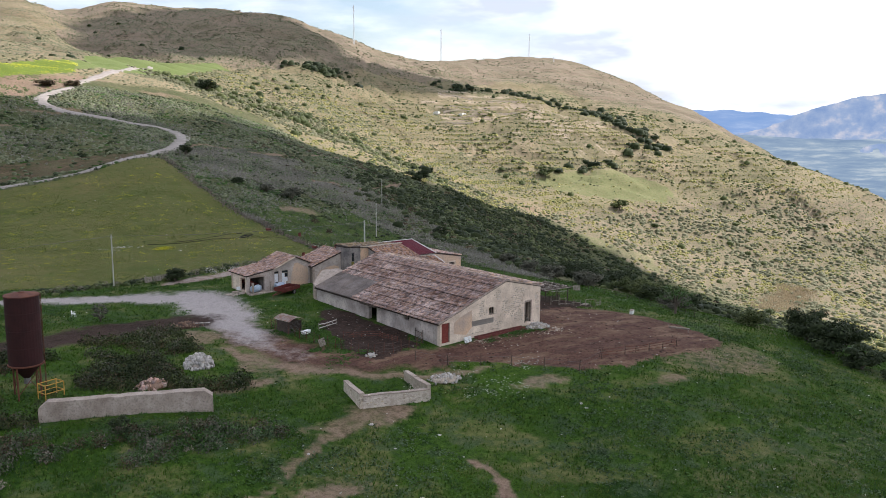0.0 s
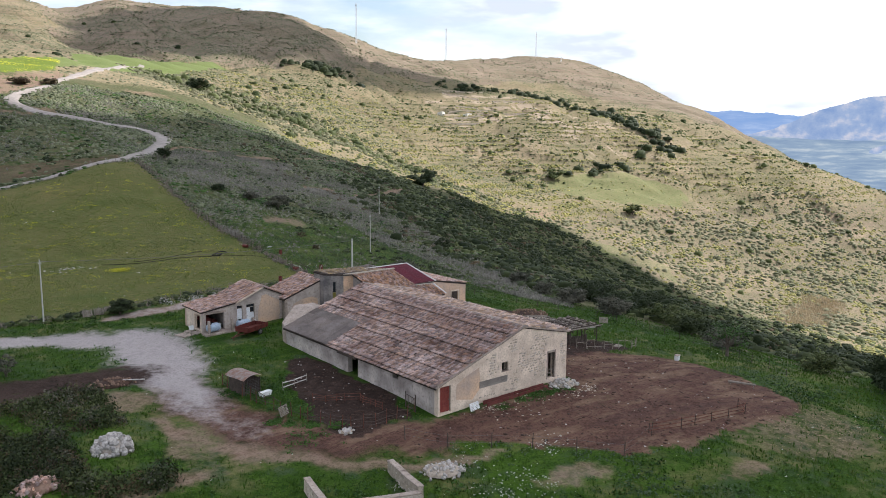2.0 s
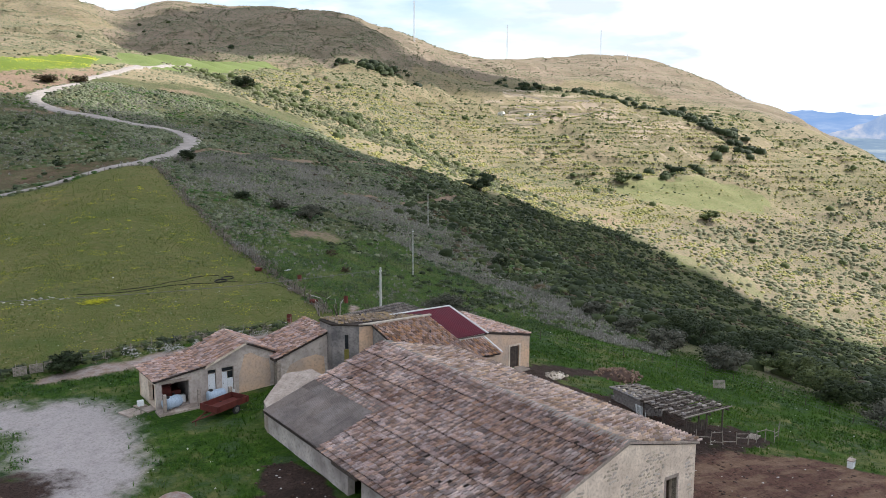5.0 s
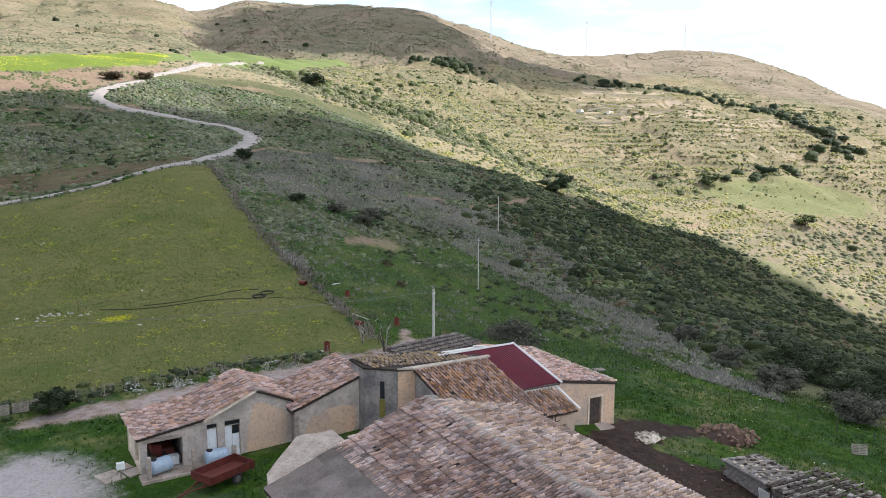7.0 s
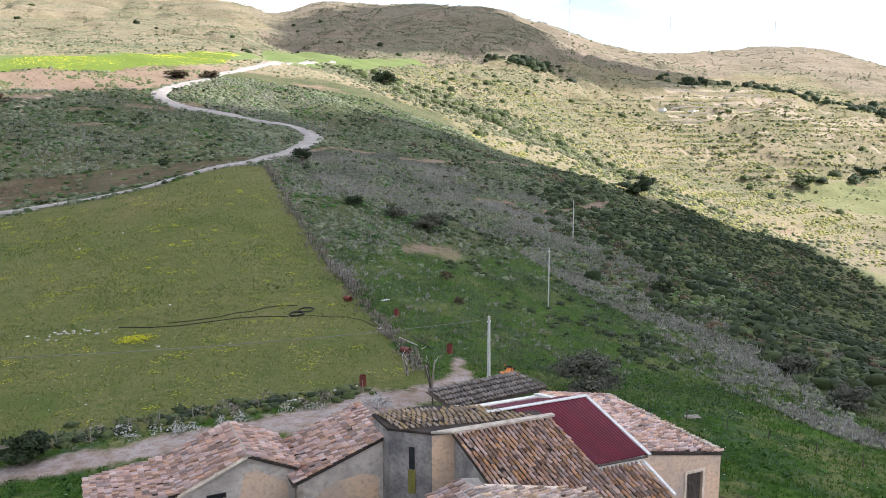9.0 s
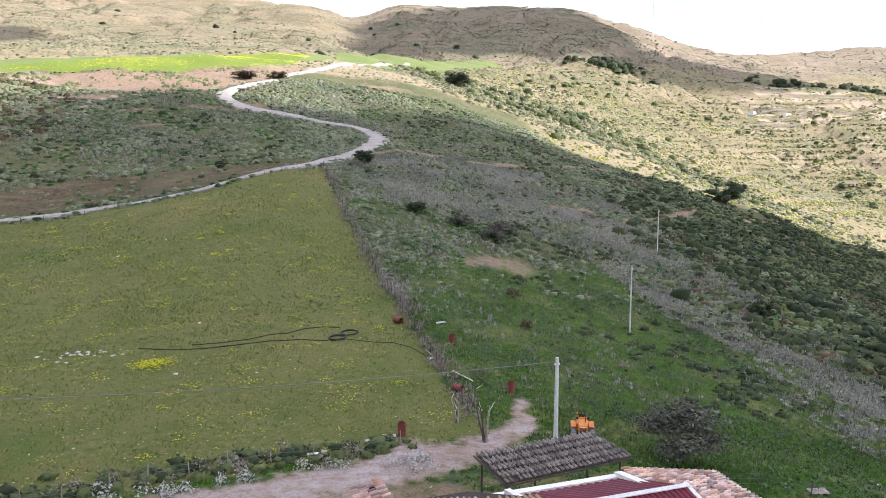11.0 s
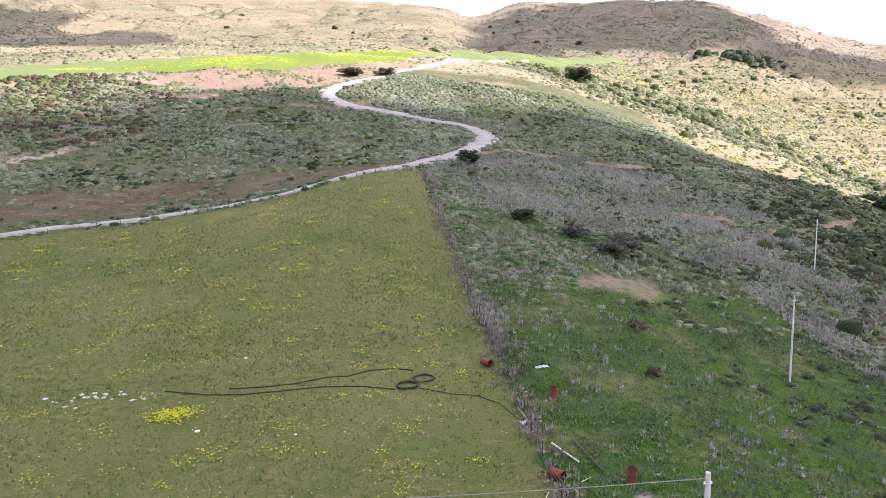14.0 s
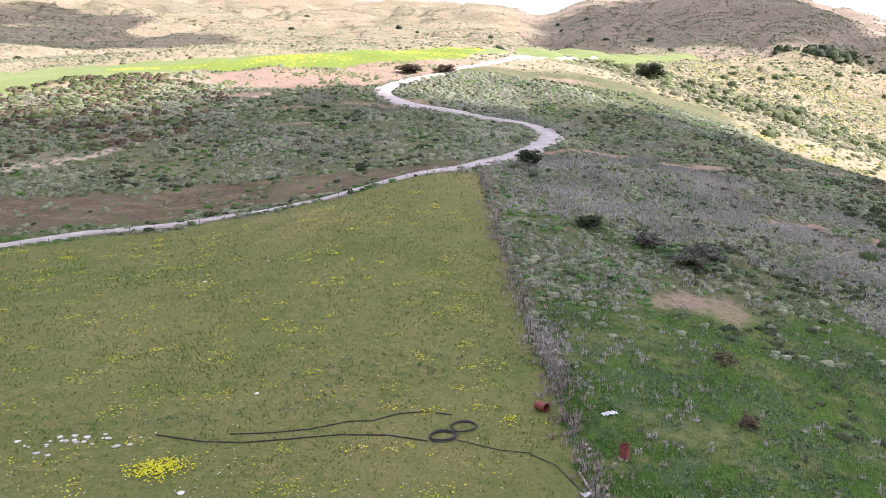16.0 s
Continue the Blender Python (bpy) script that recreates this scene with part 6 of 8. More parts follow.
def post_fence(name, label, line, spacing, h, material="wood_dark", rails=2, rail_r=0.008, rail_mat="wire", post_r=0.045, seed=1, skip=0.0, group="fences"):
    """Posts along a line of plan points with wires or poles between them."""
    rnd = random.Random(seed)
    f = thing(name, label, "fence", group=group)
    tops = []
    for (x1, y1), (x2, y2) in zip(line, line[1:]):
        n = max(1, int(math.hypot(x2 - x1, y2 - y1)/spacing))
        for k in range(n + (1 if (x2, y2) == line[-1] else 0)):
            x, y = x1 + (x2 - x1)*k/n + rnd.uniform(-.15, .15), y1 + (y2 - y1)*k/n + rnd.uniform(-.15, .15)
            z = ground_z(x, y)
            hh = h*rnd.uniform(0.85, 1.12)
            lx, ly = rnd.uniform(-.09, .09), rnd.uniform(-.09, .09)
            part("post", bars(((x, y, z - 0.25), (x + lx, y + ly, z + hh), post_r*rnd.uniform(.8, 1.2), post_r*0.7), n=6), material, f)
            tops.append((Vector((x, y, z)), Vector((x + lx, y + ly, z + hh))))
    for r in range(rails):
        t = (r + 0.7)/(rails + 0.1)
        way = []
        for (a0, a1), (b0, b1) in zip(tops, tops[1:]):
            gone, e = rnd.random() < skip, rnd.uniform(-.06, .06)
            a, b = a0.lerp(a1, t), b0.lerp(b1, t + e)
            m = a.lerp(b, 0.5) - Vector((0, 0, 0.04))
            if rail_mat == "wire":
                way += [a, m]
            elif not gone:
                part("rail", bars((a, b, rail_r, rail_r*0.8), n=5), rail_mat, f)
        if way:
            part("wire", rope(way + [tops[-1][0].lerp(tops[-1][1], t)], rail_r, 4), "wire", f)
    return f


def build_pallet(x, y, at, label, material="wood"):
    p = thing("pallet", label, "pallet", at, "pallets")
    for k in range(7):
        part("slat", boxes((-0.6, -0.4 + k*0.125, 0.10, 0.6, -0.31 + k*0.125, 0.122)), material, p)
    for xx in (-0.55, -0.03, 0.49):
        part("bearer", boxes((xx, -0.4, 0.0, xx + 0.07, 0.44, 0.10)), material, p)
    return p


build_silo()
lumpy_wall("retaining_wall", "long pale cracked concrete retaining wall", (-40.6, 2.9), (-27.3, -2.3), 1.65, 0.95, "concrete", seed=3)
# open stone basin, three sides
for k, (a, b) in enumerate((((-15.2, -8.2), (-9.0, -10.2)), ((-14.5, -3.9), (-15.3, -8.3)), ((-8.9, -10.1), (-8.2, -5.1)))):
    lumpy_wall("basin_wall", "low rubble stone basin wall with pale coping", a, b, 1.15, 0.38, "stone", "concrete", seed=5 + k)
heap("rubble_heap", "heap of pale broken limestone beside the track", -24.2, 9.4, 1.5, 1.35, 120, "stone_pale", 3, 0.3)
heap("rubble_heap", "scatter of pale broken stones among white flowers", -4.9, -7.3, 1.7, 0.5, 80, "stone_pale", 4, 0.2)
heap("tile_heap", "heap of discarded orange roof tiles behind the wall", -30.3, 5.4, 1.5, 0.8, 90, "tile_red", 5, 0.22, "tile heap", "soil")
heap("rubble_heap", "small pale stone heap at the corner of the paddock", -7.6, 2.4, 0.6, 0.3, 20, "stone_pale", 6, 0.18)
heap("stick_heap", "low heap of brown dung and sticks on the track", -20.3, 24.2, 1.9, 0.45, 60, "soil", 7, 0.2, "dung heap", "manure")
heap("dung_heap", "long dark brown dung heap on the slope", 34.6, 26.6, 2.9, 0.7, 120, "soil", 8, 0.2, "dung heap", "manure")
heap("rubble_heap", "broken stones spilled beside the concrete terrace", 26.6, 26.2, 1.3, 0.25, 50, "stone", 19, 0.16)
heap("rubble_heap", "tumbled stones at the foot of the barn door", 14.6, -0.35, 1.5, 0.45, 70, "stone_pale", 9, 0.2)
plank = thing("plank", "pale board lying on the dung heap", "board", at_ground(-18.6, 23.6, -28))
part("board", boxes((-1.1, -0.09, 0.3, 1.1, 0.09, 0.36), bevel=0.008), "stone_pale", plank)
part("block", boxes((-0.9, -0.12, -0.1, -0.6, 0.12, 0.3), bevel=0.02), "wood", plank)
build_trailer()
build_tank(-0.75, 35.1, 0.72, 0, "pale blue water tank lying on the porch slab")
build_tank(-4.3, 35.5, 0.72, 20, "pale blue water tank lying inside the porch")
porch_chair = build_chair()
tagged(copy_thing(porch_chair, at_ground(-30.1, 36.3, 60)), "white plastic garden chair standing in the grass", "chair")
bx = thing("crate", "white crate by the porch wall", "crate", FARM @ pose(-3.2, 36.6, 0.72))
part("body", boxes((-0.3, -0.25, 0, 0.3, 0.25, 0.55), bevel=0.02), "plastic_white", bx)
part("lid", boxes((-0.32, -0.27, 0.55, 0.32, 0.27, 0.6), bevel=0.01), "plastic_white", bx)
car = thing("old_tractor", "red tractor half hidden in the dark porch", "tractor", FARM @ pose(-4.2, 38.2, 0.72))
part("bonnet", boxes((-0.35, -1.2, 0.7, 0.35, 0.2, 1.3), bevel=0.08), "red_trailer", car)
part("mudguard", boxes((-0.8, 0.2, 0.9, -0.45, 1.1, 1.35), bevel=0.06), "red_trailer", car)
part("mudguard", boxes((0.45, 0.2, 0.9, 0.8, 1.1, 1.35), bevel=0.06), "red_trailer", car)
for x, y, r in ((-0.75, 0.7, 0.62), (0.5, 0.7, 0.62), (-0.6, -0.9, 0.38), (0.4, -0.9, 0.38)):
    part("wheel", lathe([(r*0.6, 0), (r, 0.03), (r, 0.22), (r*0.6, 0.25)], 16), "dark", car, "", pose(x, y, r, 0, 90, 0))
meter = thing("meter_box", "white box on a short post beside the cottage", "meter box", FARM @ pose(-6.6, 36.2, 0.3))
part("post", bars(((0, 0, -0.2), (0, 0, 0.9), 0.05)), "wood", meter)
part("box", boxes((-0.25, -0.15, 0.9, 0.25, 0.15, 1.35), bevel=0.02), "plastic_white", meter)
slabp = thing("broken_slab", "broken pale concrete slabs lying in the grass", "slab", at_ground(-8.6, 36.6, 20))
for k, (x0, y0, x1, y1) in enumerate(((-1.2, -0.8, 0.2, 0.9), (0.3, -1.0, 1.5, 0.2), (0.35, 0.3, 1.2, 1.2))):
    part("slab_piece", boxes((x0, y0, -0.1, x1, y1, 0.06 + 0.03*k), bevel=0.03), "concrete", slabp)

P1 = build_pole(21.3, 50.5, 7.1, "round pale concrete utility pole behind the farmhouse", 0.17)
P2 = build_pole(47.9, 88.5, 7.95, "thin pale utility pole on the grassy slope", 0.10)
P3 = build_pole(77.2, 131.4, 7.8, "thin pale utility pole in dark scrub", 0.10)
PF = build_pole(-20.6, 53.1, 7.9, "thin pale utility pole beside the drive", 0.10)
PG = Vector((-85, 48, ground_z(-85, 48) + 7.6))
cable("power_line", "single grey power line between two poles", [P1, PF], 0.024, "steel", sag=0.55)
cable("power_line", "single grey power line leaving the drive pole", [PF, PG], 0.022, "steel", sag=0.8)
PG2 = build_pole(-85, 48, 7.9, "thin pale utility pole far along the drive", 0.10)
for x, y, ly in ((22.9, 78.2, False), (24.1, 65.5, False), (19.4, 66.2, True)):
    build_barrel(x, y, ly)
build_barrel(18.9, 85.2, True)
build_crawler()
build_hutch()

post_fence("field_fence", "long rough fence of dark posts and sagging wire", [(19.0, 58.5), (19.3, 66), (19.9, 75), (20.6, 88), (21.1, 105), (21.8, 129), (23.2, 163)], 2.2, 1.15, rails=3, seed=3)
post_fence("lane_fence", "low fence of posts and wire beside the lane", [(-44, 143.3), (-31, 149.6), (-15, 151.8), (1.5, 151.8), (18, 161.3), (23, 164)], 3.2, 0.9, rails=2, seed=4)
post_fence("yard_fence", "old wire fence with grey branches behind the cottage", [(-16, 53.2), (-8, 53.8), (1.5, 54.6), (9, 55), (12.4, 55.8)], 2.0, 1.1, "wood", rails=3, seed=5)
post_fence("paddock_fence", "crooked fence of sticks and rails round the paddock", [(-11.8, 18.5), (-11.2, 13.5), (-10.2, 9.2), (-8.3, 4.0), (-6.9, 2.6), (-4.2, 1.5), (-1.0, 1.9)], 0.95, 1.2, "rust", rails=4, rail_r=0.03, rail_mat="wood_dark", seed=6, skip=0.2)
post_fence("paddock_rail", "bleached pole rail inside the paddock", [(-7.7, 13.9), (-4.9, 14.4)], 1.4, 0.9, "wood", rails=2, rail_r=0.06, rail_mat="stone_pale", seed=7)
post_fence("feed_rack", "low rack of rusty bars across the paddock mud", [(-6.8, 9.6), (-3.6, 7.2), (-3.0, 4.0)], 0.8, 0.7, "rust", rails=3, rail_r=0.025, rail_mat="rust", seed=17)
post_fence("corral_fence", "low dark rusty corral fence with pole rails", [(13.1, -12.1), (16, -12.8), (20, -13.3), (24.4, -13.6), (25.2, -12.2)], 1.5, 1.0, "wood_dark", rails=3, rail_r=0.035, rail_mat="rust", seed=8)
post_fence("slope_fence", "thin wire fence along the grassy slope", [(27, 47), (34, 47), (42, 42), (48, 34), (52, 22), (50, 8), (44, -6)], 2.6, 1.0, rails=3, seed=9)
post_fence("track_fence", "single posts with wire beside the dirt track", [(-4.5, -1.6), (-2.5, -4.5), (3, -8.5), (8, -13.5), (12.8, -12.3)], 3.0, 1.2, "wood_dark", rails=2, seed=10)
gate = thing("barn_gate", "low dark iron gate at the paddock corner", "gate", FARM @ pose(-0.95, 1.9, -0.1, 0, 0, 90))
for x in (0, 1.4):
    part("gate_post", bars(((x, 0, -0.2), (x, 0, 1.55), 0.05)), "wood_dark", gate)
part("gate_frame", bars(((0, 0, 0.2), (1.4, 0, 0.2), 0.03), ((0, 0, 1.15), (1.4, 0, 1.3), 0.03), *[((0.2*k, 0, 0.2), (0.2*k, 0, 1.2), 0.015) for k in range(1, 7)], n=6), "wood_dark", gate)

build_pallet(0, 0, FARM @ pose(3.6, -0.62, 0.0, 68, 0, 8), "pale pallet leaning against the barn gable", "plastic_white")
build_pallet(0, 0, at_ground(-10.3, 8.6, 30) @ pose(0, 0, 0.45, 70, 0, 0), "pale wooden pallet propped in the paddock fence", "wood")
build_pallet(0, 0, at_ground(37.9, 46.2, -10), "grey pallet lying flat on the slope grass")
build_pallet(0, 0, at_ground(45.2, 22.2, -40) @ pose(0, 0, 0.45, 65, 0, 0), "pale pallet propped against the slope fence")
for k, (x, y) in enumerate(((-15.6, 53.0), (-14.2, 53.2), (-12.9, 53.3))):
    build_pallet(0, 0, at_ground(x, y, 5) @ pose(0, 0, 0.5, 80, 0, 0), "grey pallet standing as a gate in the fence")
mg = thing("manger", "long rusty red steel manger along the barn gable", "manger", FARM)
for k in range(4):
    x0 = 4.9 + k*1.95
    sec = part("trough_section", prism([(-1.0, 0.18), (-0.88, 0.55), (-0.82, 0.55), (-0.9, 0.24), (-0.45, 0.24), (-0.35, 0.6), (-0.3, 0.6), (-0.38, 0.18)], "x", x0, x0 + 1.9), "red_trailer", mg)
    for v in sec.data.vertices:
        v.co.z += 0.02*k - 0.35
    part("leg", bars(((x0 + 0.1, -0.65, -0.8), (x0 + 0.1, -0.65, -0.1), 0.03), n=6), "rust", mg)
logt = thing("log", "bleached log lying at the edge of the corral", "log", at_ground(32.4, -8.0, -60))
part("trunk", bars(((-1.3, 0, 0.42), (1.3, 0, 0.36), 0.13, 0.10), n=10), "wood", logt)
part("stub", bars(((1.1, 0, 0.4), (1.15, 0, -0.1), 0.05), n=6), "wood", logt)
part("stub", bars(((-1.1, 0, 0.4), (-1.1, 0, -0.1), 0.05), n=6), "wood", logt)
bh = thing("beehive", "small pale box standing in the slope grass", "box", at_ground(35.1, 2.0, 15) @ Matrix.Diagonal((0.7, 0.7, 0.75, 1)))
part("body", boxes((-0.45, -0.3, 0.1, 0.45, 0.3, 0.85), bevel=0.02), "plastic_white", bh)
part("lid", boxes((-0.5, -0.35, 0.85, 0.5, 0.35, 0.93)), "concrete", bh)

# ruined shed: a block wall under a rubble roof, and a pole shelter beside it
ru = thing("ruined_shed", "ruined block shed with rubble and bleached poles on its roof", "shed", pose(0, 0, 0))
gz0 = ground_z(28, 16)
block = None
rnd = random.Random(77)
for (ax, ay), (bx_, by_), count, courses in (((28.1, 19.7), (27.6, 15.9), 9, 6), ((28.1, 19.9), (31.0, 20.2), 7, 4), ((27.8, 15.7), (29.6, 15.5), 4, 6), ((31.1, 19.8), (30.9, 16.0), 9, 3)):
    face = math.degrees(math.atan2(by_ - ay, bx_ - ax))
    for lv in range(courses):
        for k in range(count):
            t = (k + (0.5 if lv % 2 else 0.1))/count
            if lv == courses - 1 and rnd.random() < 0.25:
                continue
            x, y = ax + (bx_ - ax)*t, ay + (by_ - ay)*t
            ob = part("block", boxes((-0.2, -0.15, 0, 0.2, 0.15, 0.25), bevel=0.02), "plaster_grey", ru) if block is None else new("block", block)
            block = ob.data
            ob.parent = ru
            ob.matrix_local = pose(x, y, gz0 - 0.3 + lv*0.268, 0, 0, face + rnd.uniform(-2, 2))
part("roof_slab", slab(bmesh.new(), [(27.75, 20.1, gz0 + 1.36), (27.3, 15.6, gz0 + 1.36), (31.0, 15.5, gz0 + 1.02), (31.4, 20.2, gz0 + 0.98)], 0.12), "plaster_grey", ru)
for k in range(9):
    cap_stones(ru, (28.0 + 0.36*k, 19.8, gz0 + 1.38 - 0.036*k), (27.6 + 0.36*k, 15.8, gz0 + 1.40 - 0.036*k), 8, ("stone", "tile_grey", "wood_dark")[k % 3], 31 + k, 0.13)
for k in range(5):
    y0 = 19.6 - 0.8*k
    part("roof_board", bars(((28.0, y0, gz0 + 1.52), (30.9, y0 - 0.6 + rnd.uniform(-.3, .3), gz0 + 1.26), 0.05), n=5), "wood", ru)
for x, y in ((27.0, 15.2), (26.8, 13.0), (26.7, 10.6), (29.0, 10.5), (31.3, 10.8), (31.4, 13.2), (31.2, 15.2)):
    z = ground_z(x, y)
    part("post", bars(((x, y, z - 0.3), (x + rnd.uniform(-.08, .08), y, gz0 + 1.62), 0.085, 0.07), n=6), "wood_dark", ru)
for x in (26.8, 29.1, 31.3):
    part("beam", bars(((x, 15.5, gz0 + 1.62), (x, 10.2, gz0 + 1.55), 0.08), n=6), "wood_dark", ru)
for k in range(22):
    y0 = 15.4 - 0.235*k
    part("roof_pole", bars(((26.4 + rnd.uniform(-.3, .2), y0, gz0 + 1.74), (31.7 + rnd.uniform(-.4, .3), y0 + rnd.uniform(-.2, .2), gz0 + 1.70), 0.075, 0.05), n=6), "wood_dark" if k % 3 else "wood", ru)
for k in range(7):
    cap_stones(ru, (26.8 + 0.7*k, 15.3, gz0 + 1.82), (26.8 + 0.7*k, 10.6, gz0 + 1.80), 7, "wood_dark" if k % 2 else "tile_grey", 51 + k, 0.14)
for k in range(12):
    x0 = 26.9 + 0.31*k
    part("feed_board", boxes((x0, 11.6, gz0 - 0.3, x0 + 0.24, 11.64, gz0 + 0.5 + rnd.uniform(-.1, .1)), bevel=0.005), "wood_dark", ru)
rail = thing("pale_rail", "bleached pole lying across two stakes beside the shed", "rail", pose(0, 0, 0))
part("pole", bars(((31.6, 14.4, ground_z(31.6, 14.4) + 1.0), (36.4, 15.6, ground_z(36.4, 15.6) + 1.0), 0.05), n=6), "stone_pale", rail)
for x, y in ((32.0, 14.5), (36.2, 15.55)):
    part("stake", bars(((x, y, ground_z(x, y) - 0.2), (x, y, ground_z(x, y) + 1.15), 0.05), n=6), "wood_dark", rail)
build_pallet(0, 0, pose(27.25, 15.9, gz0 + 0.45, 80, 0, 82), "white slatted pallet leaning on the block wall", "plastic_white")
build_pallet(0, 0, at_ground(33.6, 9.4, 20), "bleached pallet lying in the shed pen", "wood")
post_fence("shed_fence", "patched pen fence of pale boards beside the ruined shed", [(26.6, 9.4), (29, 8.6), (31.5, 8.4), (34.5, 8.2), (37, 9.5)], 0.9, 1.1, "wood", rails=3, rail_r=0.035, rail_mat="wood", seed=11, skip=0.3)

# hose in the field
def coil(x, y, r, turns, seed):
    rnd = random.Random(seed)
    pts = []
    for k in range(int(26*turns)):
        a, rr = 6.283*k/26, r*(1 + 0.06*math.sin(k*0.9) + rnd.uniform(-.02, .02))
        px, py = x + rr*math.cos(a), y + rr*0.95*math.sin(a)
        pts.append((px, py, ground_z(px, py) + 0.06 + 0.03*(k/26)))
    return pts

def on_ground(way, lift=0.05):
    return [(x, y, ground_z(x, y) + lift) for x, y in way]

cable("hose_coil", "coil of black irrigation pipe in the grass", coil(12.4, 81.4, 0.8, 4, 1), 0.05, "dark", "hose")
cable("hose_coil", "looser coil of black irrigation pipe in the grass", coil(13.8, 82.6, 0.8, 2.5, 2), 0.045, "dark", "hose")
cable("hose", "long black irrigation pipe lying across the field", on_ground([(11.4, 81.0), (9, 82.2), (6, 82.6), (3, 82.4), (0, 82.3), (-2.6, 82.8), (-5.8, 84.2)]), 0.045, "dark", "hose")
cable("hose", "second black irrigation pipe curving through the field", on_ground([(13.2, 84.6), (11.6, 85.4), (9.7, 85.3), (8, 84.4), (6.4, 84.5), (4, 83.7), (1.5, 83.4), (-1, 83.6)]), 0.04, "dark", "hose")
cable("hose", "thin black pipe running towards the fence", on_ground([(13.2, 80.8), (15.5, 79.2), (17.2, 78.6), (18.6, 77), (19.4, 74)]), 0.03, "dark", "hose")
rocks = [rock_mesh(70 + k, 0.4) for k in range(5)]
for me in rocks:
    me.materials.append(M["stone_pale"])
rnd = random.Random(20)
for k in range(46):
    x, y = (rnd.gauss(-10.8, 2.9), rnd.gauss(83.7, 0.7)) if k < 26 else (rnd.uniform(-30, 18), rnd.uniform(62, 130)) if k < 36 else (rnd.uniform(-24, 6), rnd.uniform(-26, -8))
    ob = tagged(new("field_stone", rocks[k % 5]), "flat pale stone lying in the grass", "stone", "field stones")
    s = rnd.uniform(0.12, 0.32)
    ob.matrix_world = at_ground(x, y, rnd.uniform(0, 360)) @ Matrix.Diagonal((s, s, s, 1))
for x, y, s in ((23.6, 84.4, 0.55), (19.7, 73.6, 0.4)):
    bag = thing("plastic_sheet", "crumpled pale plastic sheet caught in the grass", "sheet", at_ground(x, y, 20))
    bm = bmesh.new()
    bmesh.ops.create_grid(bm, x_segments=10, y_segments=8, size=s)
    for v in bm.verts:
        v.co = Vector((v.co.x, v.co.y*0.5, 0.12 + 0.14*noise.noise(v.co*5)))
    bmesh.ops.solidify(bm, geom=bm.faces, thickness=0.01)
    part("film", bm, "film", bag)

# dead wood and scraps beside the fence end
def dead_poles(x, y, n, h, label, seed):
    """Bleached poles and branches leaning together."""
    rnd = random.Random(seed)
    t = thing("dead_trunk", label, "dead wood", at_ground(x, y))
    for k in range(n):
        a, u = rnd.uniform(0, 6.283), rnd.uniform(0.05, 0.35)
        foot, tip = (u*math.cos(a), u*math.sin(a), -0.2), (rnd.uniform(-.5, .6), rnd.uniform(-.4, .5), h*rnd.uniform(0.55, 1.0))
        p = part("pole", bars((foot, tip, 0.07, 0.035), n=6), "wood" if k % 3 else "wood_dark", t)
        if k % 2 == 0:
            part("twig", bars((tip, (tip[0] + rnd.uniform(-.5, .5), tip[1] + rnd.uniform(-.4, .4), tip[2] + 0.4), 0.03, 0.012), n=5), "stone_pale", p)


dead_poles(18.3, 55.6, 7, 2.6, "bleached dead trunk and poles leaning at the yard's edge", 3)
dead_poles(17.6, 59.6, 5, 1.8, "grey dead branches stacked at the fence end", 4)
dead_poles(19.8, 62.4, 4, 1.5, "weathered stakes tangled with wire beside the path", 5)
for (x0, y0), (x1, y1), lab, m in (((22.2, 71.2), (22.8, 66.6), "long brown pole lying in the grass", "wood_dark"), ((19.7, 76.0), (20.1, 71.5), "fallen grey fence pole in dry brush", "wood"), ((20.6, 70.4), (21.6, 67.8), "short bleached pole lying in the grass", "stone_pale")):
    lp = thing("fallen_pole", lab, "pole", pose(0, 0, 0))
    part("shaft", bars(((x0, y0, ground_z(x0, y0) + 0.12), (x1, y1, ground_z(x1, y1) + 0.14), 0.07, 0.05), n=6), m, lp)
build_barrel(13.0, 57.6, False)
wall_foot = random.Random(41)
for k in range(26):
    t = k/25
    x, y = 5.5 + 7.2*t + wall_foot.uniform(-.3, .3), 55.4 + 2.4*t + wall_foot.uniform(-.25, .25)
    ob = tagged(new("field_stone", rocks[k % 5]), "flat pale stone in a tumbled row beside the yard", "stone", "field stones")
    q = wall_foot.uniform(0.15, 0.34)
    ob.matrix_world = at_ground(x, y, wall_foot.uniform(0, 360)) @ Matrix.Diagonal((q, q, q, 1))

# far masts and a ruin on the hill
def build_mast(x, y, h, label):
    m = thing("radio_mast", label, "mast", at_ground(x, y, sink=1))
    w = 0.9
    for k in range(3):
        a = k*2.094
        part("upright", bars(((w*math.cos(a), w*math.sin(a), 0), (0.4*w*math.cos(a), 0.4*w*math.sin(a), h), 0.12), n=5), "white_paint", m)
    n = int(h/3)
    bm = bmesh.new()
    for k in range(n):
        s0, s1 = 1 - 0.6*k/n, 1 - 0.6*(k + 1)/n
        for j in range(3):
            a, b = j*2.094, (j + 1)*2.094
            tube(bm, (w*s0*math.cos(a), w*s0*math.sin(a), h*k/n), (w*s1*math.cos(b), w*s1*math.sin(b), h*(k + 1)/n), 0.06, n=4)
    part("lattice", bm, "white_paint", m)
    part("antenna", bars(((0, 0, h*0.86), (1.2, 0, h*0.86), 0.3), ((0, 0, h*0.95), (-1.1, 0, h*0.95), 0.3), n=6), "flashing", m)

